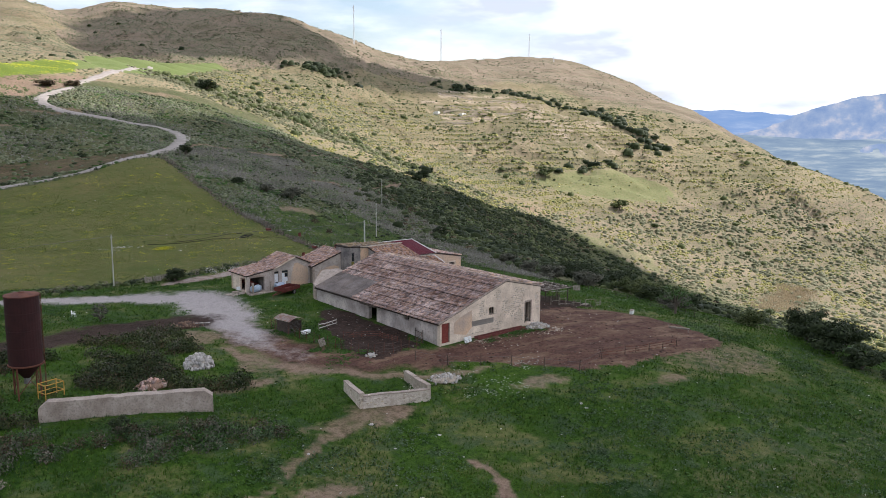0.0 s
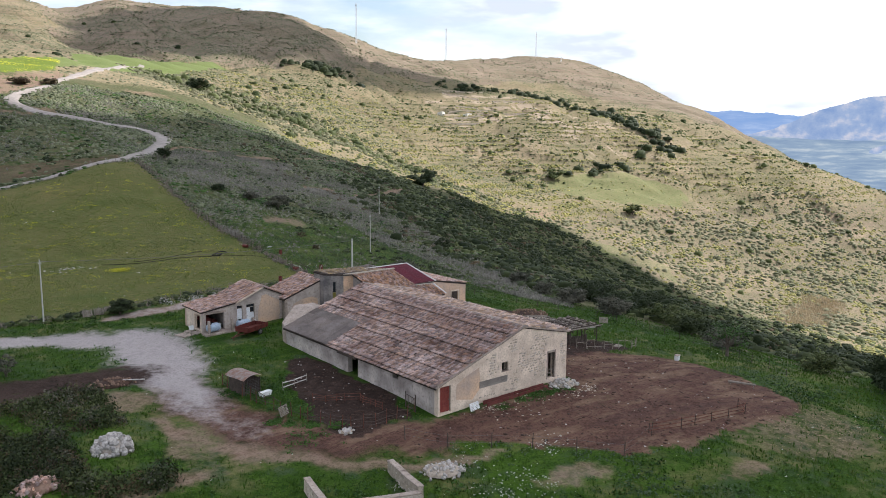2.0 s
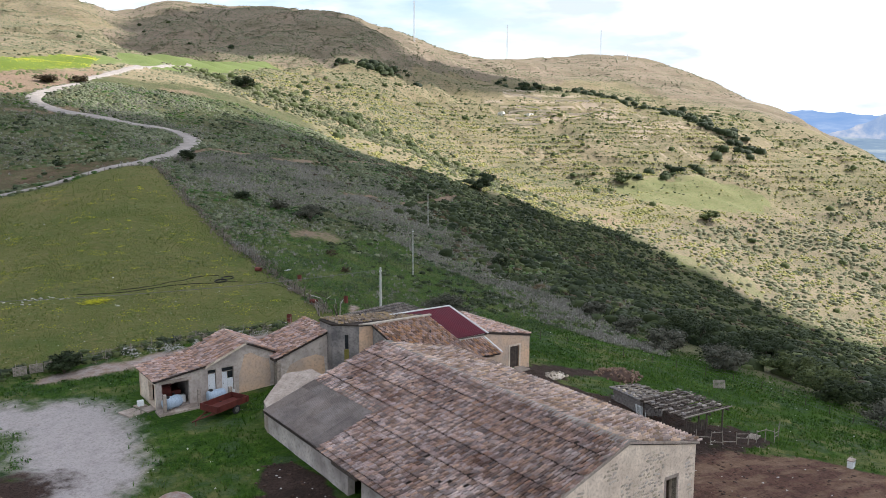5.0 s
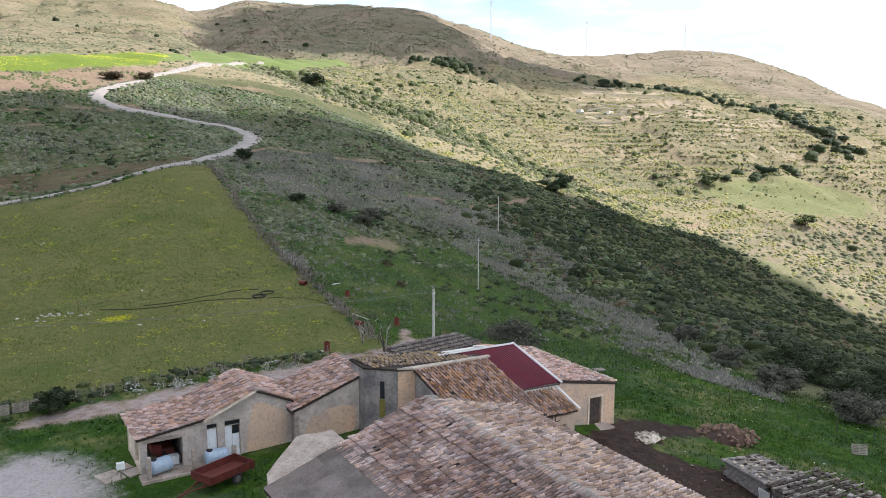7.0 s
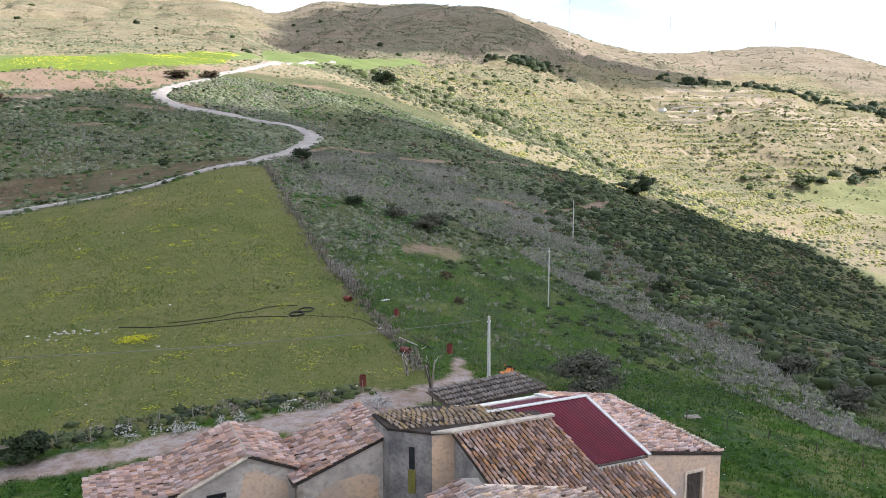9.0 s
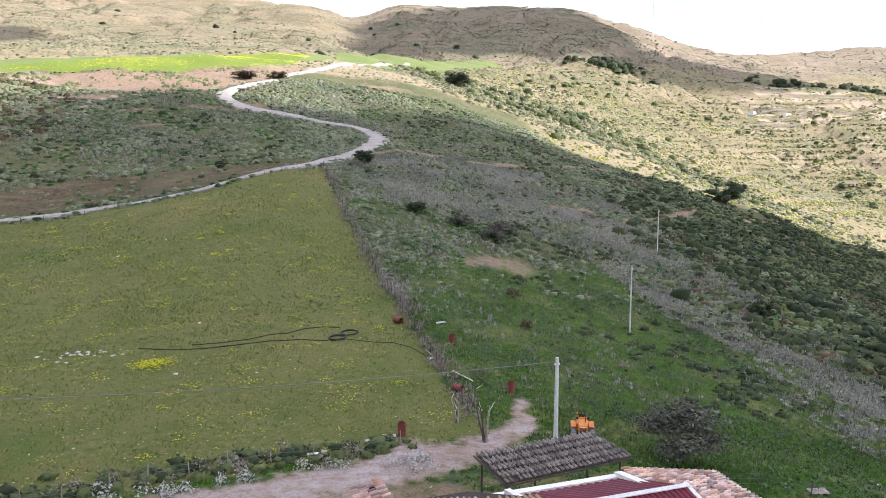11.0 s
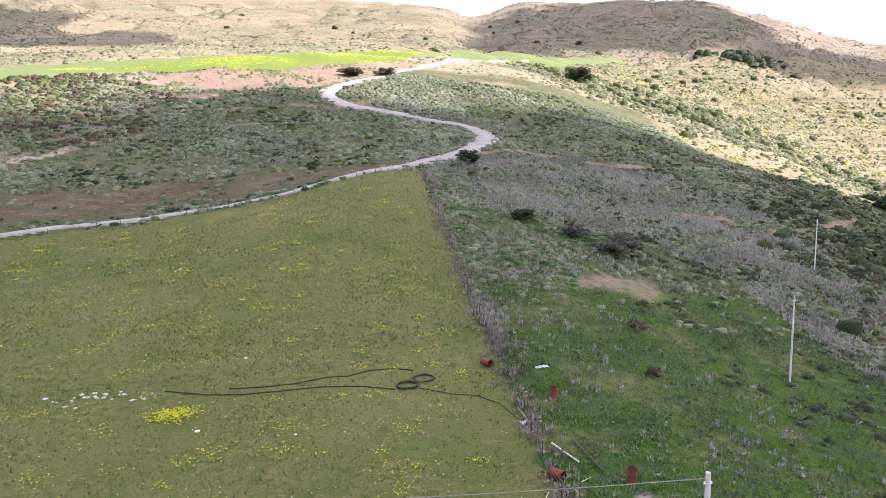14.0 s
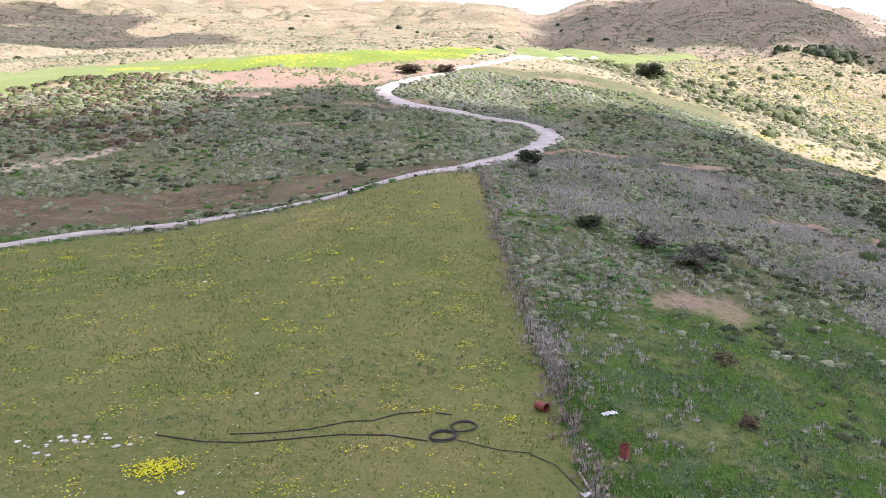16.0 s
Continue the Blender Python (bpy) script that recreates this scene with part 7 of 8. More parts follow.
build_mast(730, 771, 33, "tall white lattice radio mast on the hilltop")
build_mast(378, 647, 38, "white lattice radio mast on the hill shoulder")
build_mast(551, 733, 38, "distant white lattice mast behind the ridge")
build_mast(741, 734, 8, "short twin mast beside the tall one")
for x, y, l, h, rz in ((355, 444, 9, 2.4, 20), (343, 460, 6, 2.2, 35)):
    w = thing("ruin", "roofless whitewashed stone ruin on the terraced hillside", "ruin", at_ground(x, y, rz))
    part("wall_front", wall("x", 0, 0.5, [(0, h), (l*0.6, h*0.9), (l, h*0.5)], -1.5, [(l*0.3, l*0.42, 0, 1.8)]), "plaster_white", w)
    part("wall_side", wall("y", 0, 0.5, [(0.5, h), (4, h*0.6)], -1.5), "plaster_white", w)
    part("wall_end", wall("y", l - 0.5, 0.5, [(0.5, h*0.5), (4, h*0.4)], -1.5), "plaster_white", w)
# dry-stone terraces
for k, (x, y, l) in enumerate(((372, 462, 34), (380, 470, 26), (362, 436, 40), (400, 450, 30), (420, 470, 26), (335, 430, 30), (392, 500, 30))):
    ax, ay = x - l*0.42, y + l*0.3
    bx_, by_ = x + l*0.42, y - l*0.3
    lumpy_wall("terrace_wall", "long dry-stone terrace wall on the hillside", (ax, ay), (bx_, by_), 1.0, 0.6, "plaster", seed=40 + k, follow=True)
# ---- plants ----
def clump(n, leaf, seed, up=0.5, flat=0.8, spread=1.0):
    """Leaf quads in a dome of radius 1: points and faces."""
    rnd = np.random.RandomState(seed)
    d = rnd.normal(0, 1, (n, 3)); d[:, 2] = np.abs(d[:, 2])
    d /= np.linalg.norm(d, axis=1)[:, None]
    r = rnd.rand(n)**0.45*spread
    c = d*r[:, None]*[1, 1, flat]
    nrm = d + rnd.normal(0, 0.7, (n, 3)) + [0, 0, up]
    nrm /= np.linalg.norm(nrm, axis=1)[:, None]
    t = np.cross(nrm, rnd.normal(0, 1, (n, 3))); t /= np.linalg.norm(t, axis=1)[:, None]
    b = np.cross(nrm, t)
    s = leaf*rnd.uniform(0.6, 1.4, n)[:, None]
    k = rnd.uniform(0.45, 0.8, n)[:, None]
    co = np.stack([c - t*s, c + b*s*k, c + t*s, c - b*s*k], 1).reshape(-1, 3)
    return co, np.arange(4*n).reshape(n, 4)


def tuft(n, seed, lean=0.5, width=0.06):
    """Upright blades as triangles, unit height."""
    rnd = np.random.RandomState(seed)
    a = rnd.uniform(0, 6.283, n)
    p = np.stack([np.cos(a), np.sin(a), 0*a], 1)*rnd.uniform(0.02, 0.35, n)[:, None]
    q = np.stack([-np.sin(a), np.cos(a), 0*a], 1)*width
    tip = p*(1 + 2.2*lean) + np.stack([0*a, 0*a, rnd.uniform(0.6, 1.0, n)], 1)
    return np.stack([p - q, p + q, tip], 1).reshape(-1, 3), np.arange(3*n).reshape(n, 3)


def scatter(name, label, category, shapes, x, y, size, material, seed=1, tall=1.0, sink=0.08):
    """Many small plants as one mesh of kind stuff."""
    rnd = np.random.RandomState(seed)
    z = heights(x, y)
    pick = rnd.randint(0, len(shapes), len(x))
    cos, fas, base = [], [], 0
    for s, (co, fa) in enumerate(shapes):
        m = pick == s
        if not m.any():
            continue
        a, k = rnd.uniform(0, 6.283, m.sum()), size[m]
        ca, sa = np.cos(a)[:, None], np.sin(a)[:, None]
        px = x[m][:, None] + k[:, None]*(co[None, :, 0]*ca - co[None, :, 1]*sa)
        py = y[m][:, None] + k[:, None]*(co[None, :, 0]*sa + co[None, :, 1]*ca)
        th = tall*rnd.uniform(0.75, 1.25, m.sum())
        pz = z[m][:, None] + k[:, None]*(co[None, :, 2]*th[:, None] - sink)
        c = np.stack([px, py, pz], -1).reshape(-1, 3)
        f = (fa[None] + (np.arange(m.sum())*len(co))[:, None, None]).reshape(-1, fa.shape[1]) + base
        cos.append(c); fas.append(f); base += len(c)
    me = quads(name, np.concatenate(cos), np.concatenate(fas))
    me.materials.append(M[material])
    return tagged(new(name, me), label, category, kind="stuff")


def sow(n, x0, x1, y0, y1, weight, seed):
    """About n random places, kept by weight(x, y, zones)."""
    rnd = np.random.RandomState(seed)
    xs, ys, have = [], [], 0
    for _ in range(12):
        x, y = rnd.uniform(x0, x1, n), rnd.uniform(y0, y1, n)
        keep = rnd.rand(n) < weight(x, y, zones(x, y))
        xs.append(x[keep]); ys.append(y[keep]); have += keep.sum()
        if have >= n:
            break
    return np.concatenate(xs)[:n], np.concatenate(ys)[:n], rnd


def open_ground(x, y):
    """1 away from the buildings and the basin, 0 on them."""
    c, s = math.cos(radians(3)), math.sin(radians(3))
    u, v = x*c + y*s, -x*s + y*c
    on = np.zeros(np.shape(x), bool)
    for a, b, p, q in ((-0.6, 16.8, -0.7, 29.3), (-6.2, 5.2, 34.3, 41.2), (4.5, 22.5, 31.5, 41), (12, 28, 22.3, 39), (16.5, 25, 41.5, 46), (-6.0, -1.0, 30.0, 34.5)):
        on |= (u > a) & (u < b) & (v > p) & (v < q)
    return (~on).astype(float)


def mound(seed, segs=7, rings=2, leaves=0, leaf=0.2, flat=0.8, lump=0.22):
    """A lumpy cushion of radius 1 as triangles, with loose sprays of leaf standing out of it."""
    rnd = np.random.RandomState(seed)
    co, fa = [], []
    for k in range(rings):
        t = (k + 0.0)/rings*1.35 - 0.12
        a = np.arange(segs)*6.2832/segs + 0.4*k + rnd.uniform(-.2, .2, segs)
        q = rnd.uniform(1 - lump, 1 + lump, segs)
        co.append(np.stack([np.cos(a)*np.cos(t)*q, np.sin(a)*np.cos(t)*q, math.sin(t)*q*flat], 1))
    co = np.concatenate(co + [np.array([[rnd.uniform(-.2, .2), rnd.uniform(-.2, .2), flat*rnd.uniform(0.8, 1.05)]])])
    for k in range(rings):
        for j in range(segs):
            p, q = k*segs + j, k*segs + (j + 1) % segs
            if k < rings - 1:
                fa += [(p, q, q + segs), (p, q + segs, p + segs)]
            else:
                fa.append((p, q, rings*segs))
    if leaves:
        lc, lf = clump(leaves, leaf, seed + 500, 0.5, flat, 1.12)
        lf = lf + len(co)
        co = np.concatenate([co, lc])
        fa = np.concatenate([np.array(fa), lf[:, [0, 1, 2]], lf[:, [0, 2, 3]]])
    return co, np.array(fa)


def stalks(n, seed, spread=0.5):
    """Upright flower spikes, each a narrow lozenge, unit height."""
    rnd = np.random.RandomState(seed)
    a, f = rnd.uniform(0, 6.283, n), rnd.uniform(0, 6.283, n)
    base = np.stack([np.cos(a), np.sin(a), 0*a], 1)*(spread*rnd.rand(n)**0.5)[:, None]
    top = base*1.5 + np.stack([0*a, 0*a, rnd.uniform(0.65, 1.1, n)], 1)
    side = np.stack([np.cos(f), np.sin(f), 0*f], 1)*rnd.uniform(0.05, 0.11, n)[:, None]
    mid = base*0.4 + top*0.6
    co = np.stack([base, mid + side, top, mid - side], 1).reshape(-1, 3)
    puff, _ = clump(n, 0.17, seed + 900, 0.4, 0.7, spread)
    puff[:, 2] += 0.35
    co = np.concatenate([co, puff])
    return co, np.arange(8*n).reshape(2*n, 4)


SHRUBS = [mound(k, 6, 2, 9, 0.30, 0.8, 0.34) for k in range(8)]
DENSE = [mound(20 + k, 6, 2, 18, 0.27, 0.9, 0.4) for k in range(8)]
FINE = [mound(40 + k, 9, 3, 44, 0.20, 0.95, 0.25) for k in range(5)]
BRUSH = [clump(90, 0.105, 160 + k, 0.3, 1.1) for k in range(5)]
WEEDS = [clump(12, 0.25, 60 + k, 1.1, 0.55) for k in range(6)]
TUFTS = [tuft(4, k, 0.6, 0.09) for k in range(8)]
STALKS = [stalks(5, 130 + k) for k in range(6)]
DOTS = [mound(140 + k, 5, 2, 0, 0, 0.8, 0.3) for k in range(6)]
SPIKES = [tuft(9, 30 + k, 0.25, 0.05) for k in range(5)]
SPECKS = [mound(260 + k, 5, 1, 0, 0, 0.9, 0.35) for k in range(6)]
LUMPS = [mound(240 + k, 5, 2, 0, 0, 0.55, 0.35) for k in range(5)]


def ok(zs, *idx):
    free = 1 - np.clip(zs[1]*1.3, 0, 1)
    for i in idx:
        free = free*(1 - np.clip(zs[i]*1.8, 0, 1))
    return free


def patch(x, y, s, seed, lo, hi):
    return np.clip((wobble(x, y, s, seed) - lo)/(hi - lo), 0, 1)


# grass of the field and round the farm
x, y, r = sow(42000, -70, 24, 53, 165, lambda x, y, z: z[0]*ok(z)*np.clip(1.4 - (y - 55)/90, 0.12, 1)*(0.35 + 0.65*patch(x, y, 3.5, 4, -.3, .3)), 1)
scatter("field_grass", "short olive pasture grass", "grass", TUFTS, x, y, r.uniform(0.10, 0.24, len(x))*(1 + (y - 55)/140), "blade", 1)
x, y, r = sow(420, -60, 22, 55, 160, lambda x, y, z: z[0]*patch(x, y, 5, 71, 0.15, .5), 51)
scatter("weeds", "dark rosettes of weeds in the pasture", "weeds", WEEDS, x, y, r.uniform(0.10, 0.30, len(x)), "leaf_thistle", 51, 0.7)
x, y, r = sow(64000, -60, 62, -48, 62, lambda x, y, z: open_ground(x, y)*ok(z, 0, 2, 3, 10)*(0.3 + 0.7*patch(x, y, 2.6, 6, -.3, .3)), 2)
scatter("yard_grass", "lush green grass round the farm", "grass", TUFTS, x, y, r.uniform(0.16, 0.40, len(x)), "blade_lush", 2)
x, y, r = sow(12000, -60, 50, -48, 40, lambda x, y, z: open_ground(x, y)*ok(z, 0, 2, 3, 10)*patch(x, y, 3.1, 61, -.05, .35), 52)
scatter("dry_grass", "paler yellowish grass in patches", "grass", TUFTS, x, y, r.uniform(0.12, 0.3, len(x)), "blade", 52)
x, y, r = sow(5600, -55, 60, -48, 62, lambda x, y, z: open_ground(x, y)*ok(z, 0, 2, 3, 10)*patch(x, y, 4.5, 9, 0.0, 0.45), 3)
scatter("weeds", "broad-leaved green weeds", "weeds", WEEDS, x, y, r.uniform(0.22, 0.62, len(x)), "leaf_green", 3)
x, y, r = sow(3400, -34, 44, -48, -2, lambda x, y, z: ok(z, 2, 3, 10)*patch(x, y, 5.5, 12, 0.05, 0.4), 4)
scatter("thistles", "grey-green thistles in the grass", "thistles", [clump(12, 0.2, 66 + k, 0.9, 0.6) for k in range(6)], x, y, r.uniform(0.25, 0.6, len(x)), "leaf_thistle", 4)
# green slope beyond the fence
x, y, r = sow(40000, 20, 75, 50, 140, lambda x, y, z: ok(z, 0, 3)*np.clip(1.6 - (x - 20)/40, 0, 1)*np.clip((142 - y)/30, 0, 1), 5)
scatter("slope_grass", "green grass of the slope", "grass", TUFTS, x, y, r.uniform(0.16, 0.36, len(x)), "blade_slope", 5)
x, y, r = sow(4200, 20, 75, 46, 140, lambda x, y, z: ok(z, 0, 3)*(0.1 + 0.9*patch(x, y, 4, 15, 0.05, 0.5)), 6)
scatter("low_scrub", "bluish green cushions of low weeds", "scrub", WEEDS, x, y, r.uniform(0.25, 0.65, len(x)), "leaf_thistle", 6)
x, y, r = sow(1500, 20, 75, 50, 140, lambda x, y, z: ok(z, 0, 3)*(0.2 + 0.8*patch(x, y, 7, 16, 0.0, 0.5)), 56)
scatter("low_scrub", "grey-green cushions of low scrub", "scrub", STALKS, x, y, r.uniform(0.3, 0.65, len(x)), "leaf_sage", 56)
# pale flowering stalks on the upper slope
flowery = lambda x, y: inside(x + 3*wobble(x, y, 9, 1), y + 4*wobble(x, y, 9, 2), FLOWERY)
x, y, r = sow(9500, 22, 92, 32, 196, lambda x, y, z: ok(z, 3)*flowery(x, y)*(0.15 + 0.85*patch(x, y, 4, 18, -0.2, 0.25)), 7)
scatter("pale_scrub", "pale lilac-grey flowering stalks of upland scrub", "scrub", STALKS, x, y, r.uniform(0.5, 0.85, len(x)), "leaf_lilac", 7)
k = np.arange(len(x)) % 3 > 0
scatter("stalk_leaves", "green leaf rosettes under the flowering stalks", "scrub", DOTS, x[k] + 0.3, y[k] - 0.2, r.uniform(0.3, 0.6, k.sum()), "leaf_sage", 57, 0.8)
x, y, r = sow(7000, 22, 130, 60, 262, lambda x, y, z: ok(z, 0, 3, 5)*(0.12 + 0.88*patch(x, y, 8, 19, -.05, .35))*np.clip(z[4] + 0.1, 0, 1)*np.clip(1.3 - (x - 40)/70, 0.15, 1), 58)
scatter("pale_scrub", "thinly strewn pale flowering stalks", "scrub", STALKS, x, y, r.uniform(0.4, 0.75, len(x)), "leaf_lilac", 58)
x, y, r = sow(8500, 21, 130, 100, 265, lambda x, y, z: ok(z, 0, 3, 5)*z[4]*(0.25 + 0.75*patch(x, y, 6, 21, -.1, .3)), 8)
scatter("grey_scrub", "knee-high grey-green scrub", "scrub", DOTS, x, y, r.uniform(0.3, 0.7, len(x)), "leaf_sage", 8)
x, y, r = sow(3600, 21, 130, 100, 265, lambda x, y, z: ok(z, 0, 3, 5)*(0.1 + 0.9*patch(x, y, 7, 73, 0.0, 0.4))*z[4], 73)
scatter("green_scrub", "fresh green weeds between the grey scrub", "scrub", DOTS, x, y, r.uniform(0.3, 0.8, len(x)), "leaf_green", 73, 0.6)
x, y, r = sow(2600, 40, 130, 60, 265, lambda x, y, z: ok(z, 0, 3, 5)*(0.1 + 0.9*patch(x, y, 5, 71, 0.05, 0.4)), 71)
scatter("dark_cushions", "dark green cushions dotting the shaded slope", "scrub", SHRUBS, x, y, r.uniform(0.3, 0.75, len(x)), "leaf_maquis", 71)
x, y, r = sow(900, -110, 36, 150, 262, lambda x, y, z: ok(z, 0, 3, 5, 10)*z[4]*(0.1 + 0.9*patch(x, y, 5, 72, 0.05, 0.4)), 72)
scatter("dark_cushions", "dark green cushions above the lane", "scrub", SHRUBS, x, y, r.uniform(0.3, 0.85, len(x)), "leaf_maquis", 72)
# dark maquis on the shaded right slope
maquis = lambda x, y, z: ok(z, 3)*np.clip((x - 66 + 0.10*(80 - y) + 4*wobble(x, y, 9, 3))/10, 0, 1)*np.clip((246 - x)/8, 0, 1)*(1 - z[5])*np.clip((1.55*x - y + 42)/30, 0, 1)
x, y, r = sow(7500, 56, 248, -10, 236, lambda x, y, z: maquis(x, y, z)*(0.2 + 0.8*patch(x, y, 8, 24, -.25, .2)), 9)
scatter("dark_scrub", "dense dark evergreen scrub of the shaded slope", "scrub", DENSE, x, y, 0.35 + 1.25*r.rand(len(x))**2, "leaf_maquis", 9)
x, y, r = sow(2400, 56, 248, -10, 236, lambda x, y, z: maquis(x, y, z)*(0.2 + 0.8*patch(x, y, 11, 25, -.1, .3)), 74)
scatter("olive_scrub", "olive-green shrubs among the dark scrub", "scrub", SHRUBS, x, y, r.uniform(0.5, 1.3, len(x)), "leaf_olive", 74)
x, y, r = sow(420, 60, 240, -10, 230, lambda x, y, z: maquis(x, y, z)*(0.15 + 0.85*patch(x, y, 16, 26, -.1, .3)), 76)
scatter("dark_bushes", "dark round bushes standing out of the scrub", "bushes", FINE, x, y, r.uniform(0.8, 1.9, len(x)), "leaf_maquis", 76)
x, y, r = sow(1500, 62, 236, -20, 220, lambda x, y, z: ok(z, 3)*np.clip((x - 64)/12, 0, 1)*(1 - z[5])*patch(x, y, 9, 27, -.1, .3), 10)
scatter("brown_scrub", "brown dry brush between the evergreens", "scrub", SHRUBS, x, y, r.uniform(0.4, 1.0, len(x)), "leaf_heath", 10)
# beside the lane
x, y, r = sow(7000, -110, 40, 150, 262, lambda x, y, z: ok(z, 0, 3, 5, 10)*z[4]*(0.25 + 0.75*patch(x, y, 6, 30, -.15, .3)), 11)
scatter("lane_scrub", "grey-green scrub on the slope above the lane", "scrub", DOTS, x, y, r.uniform(0.3, 0.85, len(x)), "leaf_sage", 11)
x, y, r = sow(1700, -110, 40, 150, 262, lambda x, y, z: ok(z, 0, 3, 5, 10)*z[4]*(0.1 + 0.9*patch(x, y, 7, 31, -.05, .35)), 75)
scatter("green_scrub", "fresh green weeds on the slope above the lane", "scrub", DOTS, x, y, r.uniform(0.3, 0.9, len(x)), "leaf_green", 75, 0.6)
x, y, r = sow(6500, -100, 40, 160, 255, lambda x, y, z: ok(z, 0, 3, 5, 10)*z[4]*(0.1 + 0.9*patch(x, y, 9, 32, -.05, .3)), 59)
scatter("pale_scrub", "pale flowering stalks above the lane", "scrub", STALKS, x, y, r.uniform(0.4, 0.75, len(x)), "leaf_lilac", 59)
bank = lambda x, y, z: inside(x + 4*wobble(x, y, 9, 5), y + 4*wobble(x, y, 9, 6), BROWN_BANK)*ok(z, 3)*(0.3 + 0.7*patch(x, y, 6, 33, -.2, .3))
x, y, r = sow(650, -110, -22, 183, 262, bank, 12)
scatter("brown_scrub", "brown-olive brush on the upper bank", "scrub", SHRUBS, x, y, r.uniform(0.5, 1.2, len(x)), "leaf_heath", 12)
x, y, r = sow(900, -110, -22, 183, 262, bank, 60)
scatter("lane_scrub", "olive bushes on the upper bank", "scrub", SHRUBS, x, y, r.uniform(0.4, 1.15, len(x)), "leaf_olive", 60)
x, y, r = sow(900, -52, 36, 234, 290, lambda x, y, z: inside(x, y, RED_BANK)*(0.1 + 0.9*patch(x, y, 5, 34, 0.0, .4)), 77)
scatter("bank_scrub", "single tufts on the red earth bank", "scrub", SPECKS, x, y, 0.15 + 0.75*r.rand(len(x))**3, "leaf_olive", 77)
# sunlit hillsides: cushions in rows that follow the slope
rows = lambda x, y: 0.2 + 0.8*(np.sin(heights(x, y)*2.1666 + 0.9*wobble(x, y, 30, 6)) > 0.1)
x, y, r = sow(25000, 90, 520, -30, 480, lambda x, y, z: ok(z, 6, 3)*z[5]*(1 - z[8])*rows(x, y)*(0.25 + 0.75*patch(x, y, 12, 36, -.3, .2))*np.clip(1.5 - np.hypot(x + 50, y + 70)/600, 0.15, 1)*np.clip((x - 120)/110, 0.2, 1), 13)
scatter("spurge", "yellow-green spurge cushions on the sunlit slope", "scrub", DOTS, x, y, r.uniform(0.35, 0.95, len(x)), "leaf_lit", 13)
x, y, r = sow(6500, 90, 560, -30, 560, lambda x, y, z: ok(z, 6)*z[5]*(1 - 0.8*z[8])*rows(x, y)*(0.2 + 0.8*patch(x, y, 26, 39, -0.1, .35)), 14)
scatter("dark_cushions", "dark green cushions on the sunlit slope", "scrub", DOTS, x, y, r.uniform(0.5, 1.2, len(x)), "leaf_olive", 14)
x, y, r = sow(300, 90, 560, 20, 500, lambda x, y, z: ok(z, 6)*z[5]*(1 - z[8])*(0.2 + 0.8*patch(x, y, 34, 42, 0.05, .5)), 15)
scatter("far_bushes", "dark round bushes scattered over the sunlit slope", "bushes", FINE, x, y, r.uniform(0.9, 2.3, len(x)), "leaf_olive", 15, 1.0, 0.0)
x, y, r = sow(5000, 235, 460, -60, 240, lambda x, y, z: ok(z, 6)*z[5]*(0.25 + 0.75*patch(x, y, 14, 81, -.1, .3)), 66)
scatter("valley_scrub", "grey-olive scrub thick in the valley bottom", "scrub", DOTS, x, y, r.uniform(0.7, 1.8, len(x)), "leaf_hill", 66)
# steep bushy flank below the knoll
x, y, r = sow(170, 96, 235, 240, 400, lambda x, y, z: z[5]*np.clip(1 - np.abs(y - 330 + 0.35*(x - 165))/55, 0, 1)*(0.3 + 0.7*patch(x, y, 9, 43, -.1, .3)), 61)
scatter("flank_bushes", "olive-green bushes on the sunlit flank", "bushes", FINE, x, y, r.uniform(1.0, 2.6, len(x)), "leaf_olive", 61, 1.0, 0.0)
x, y, r = sow(2400, 86, 240, 210, 410, lambda x, y, z: z[5]*np.clip(1 - np.abs(y - 320 + 0.35*(x - 160))/75, 0, 1), 62)
scatter("flank_scrub", "pale grey-green scrub on the sunlit flank", "scrub", SHRUBS, x, y, r.uniform(0.5, 1.5, len(x)), "leaf_hill", 62)
# hedgerow and groves on the far slope
rnd = np.random.RandomState(63)
t = rnd.rand(150)
way = ((405, 545), (451, 529), (459, 476), (482, 428), (451, 375), (440, 320))
x = np.interp(t, np.linspace(0, 1, 6), [p[0] for p in way]) + rnd.normal(0, 7, 150)
y = np.interp(t, np.linspace(0, 1, 6), [p[1] for p in way]) + rnd.normal(0, 7, 150)
scatter("hedgerow", "dark hedgerow of trees across the far slope", "hedgerow", FINE, x, y, rnd.uniform(1.3, 4.0, 150), "leaf_dark", 63, 1.0, 0.0)
x, y = np.concatenate([rnd.normal(280, 15, 40), rnd.normal(362, 14, 16), rnd.normal(433, 14, 16)]), np.concatenate([rnd.normal(535, 7, 40), rnd.normal(312, 4, 16), rnd.normal(315, 5, 16)])
scatter("grove", "groves of round olive trees on the far slope", "trees", FINE, x, y, rnd.uniform(1.8, 4.2, 72), "leaf_maquis", 64, 1.0, 0.0)
x, y, r = sow(6000, -260, 420, 275, 640, lambda x, y, z: ok(z, 6, 3, 9)*z[5]*(0.12 + 0.88*patch(x, y, 16, 45, -.2, .3))*np.clip(1.7 - y/420, 0.1, 1), 16)
scatter("hill_scrub", "low grey-green scrub on the far hill", "scrub", DOTS, x, y, r.uniform(0.4, 1.0, len(x)), "leaf_hill", 16)
x, y, r = sow(52000, -290, 330, 285, 720, lambda x, y, z: ok(z, 6, 3, 9)*z[5]*(0.25 + 0.75*patch(x, y, 20, 46, -.25, .25)), 116)
scatter("hill_scrub", "fine grey-green scrub freckling the far hill", "scrub", SPECKS, x, y, r.uniform(0.35, 0.95, len(x)), "leaf_hill", 116, 0.8)
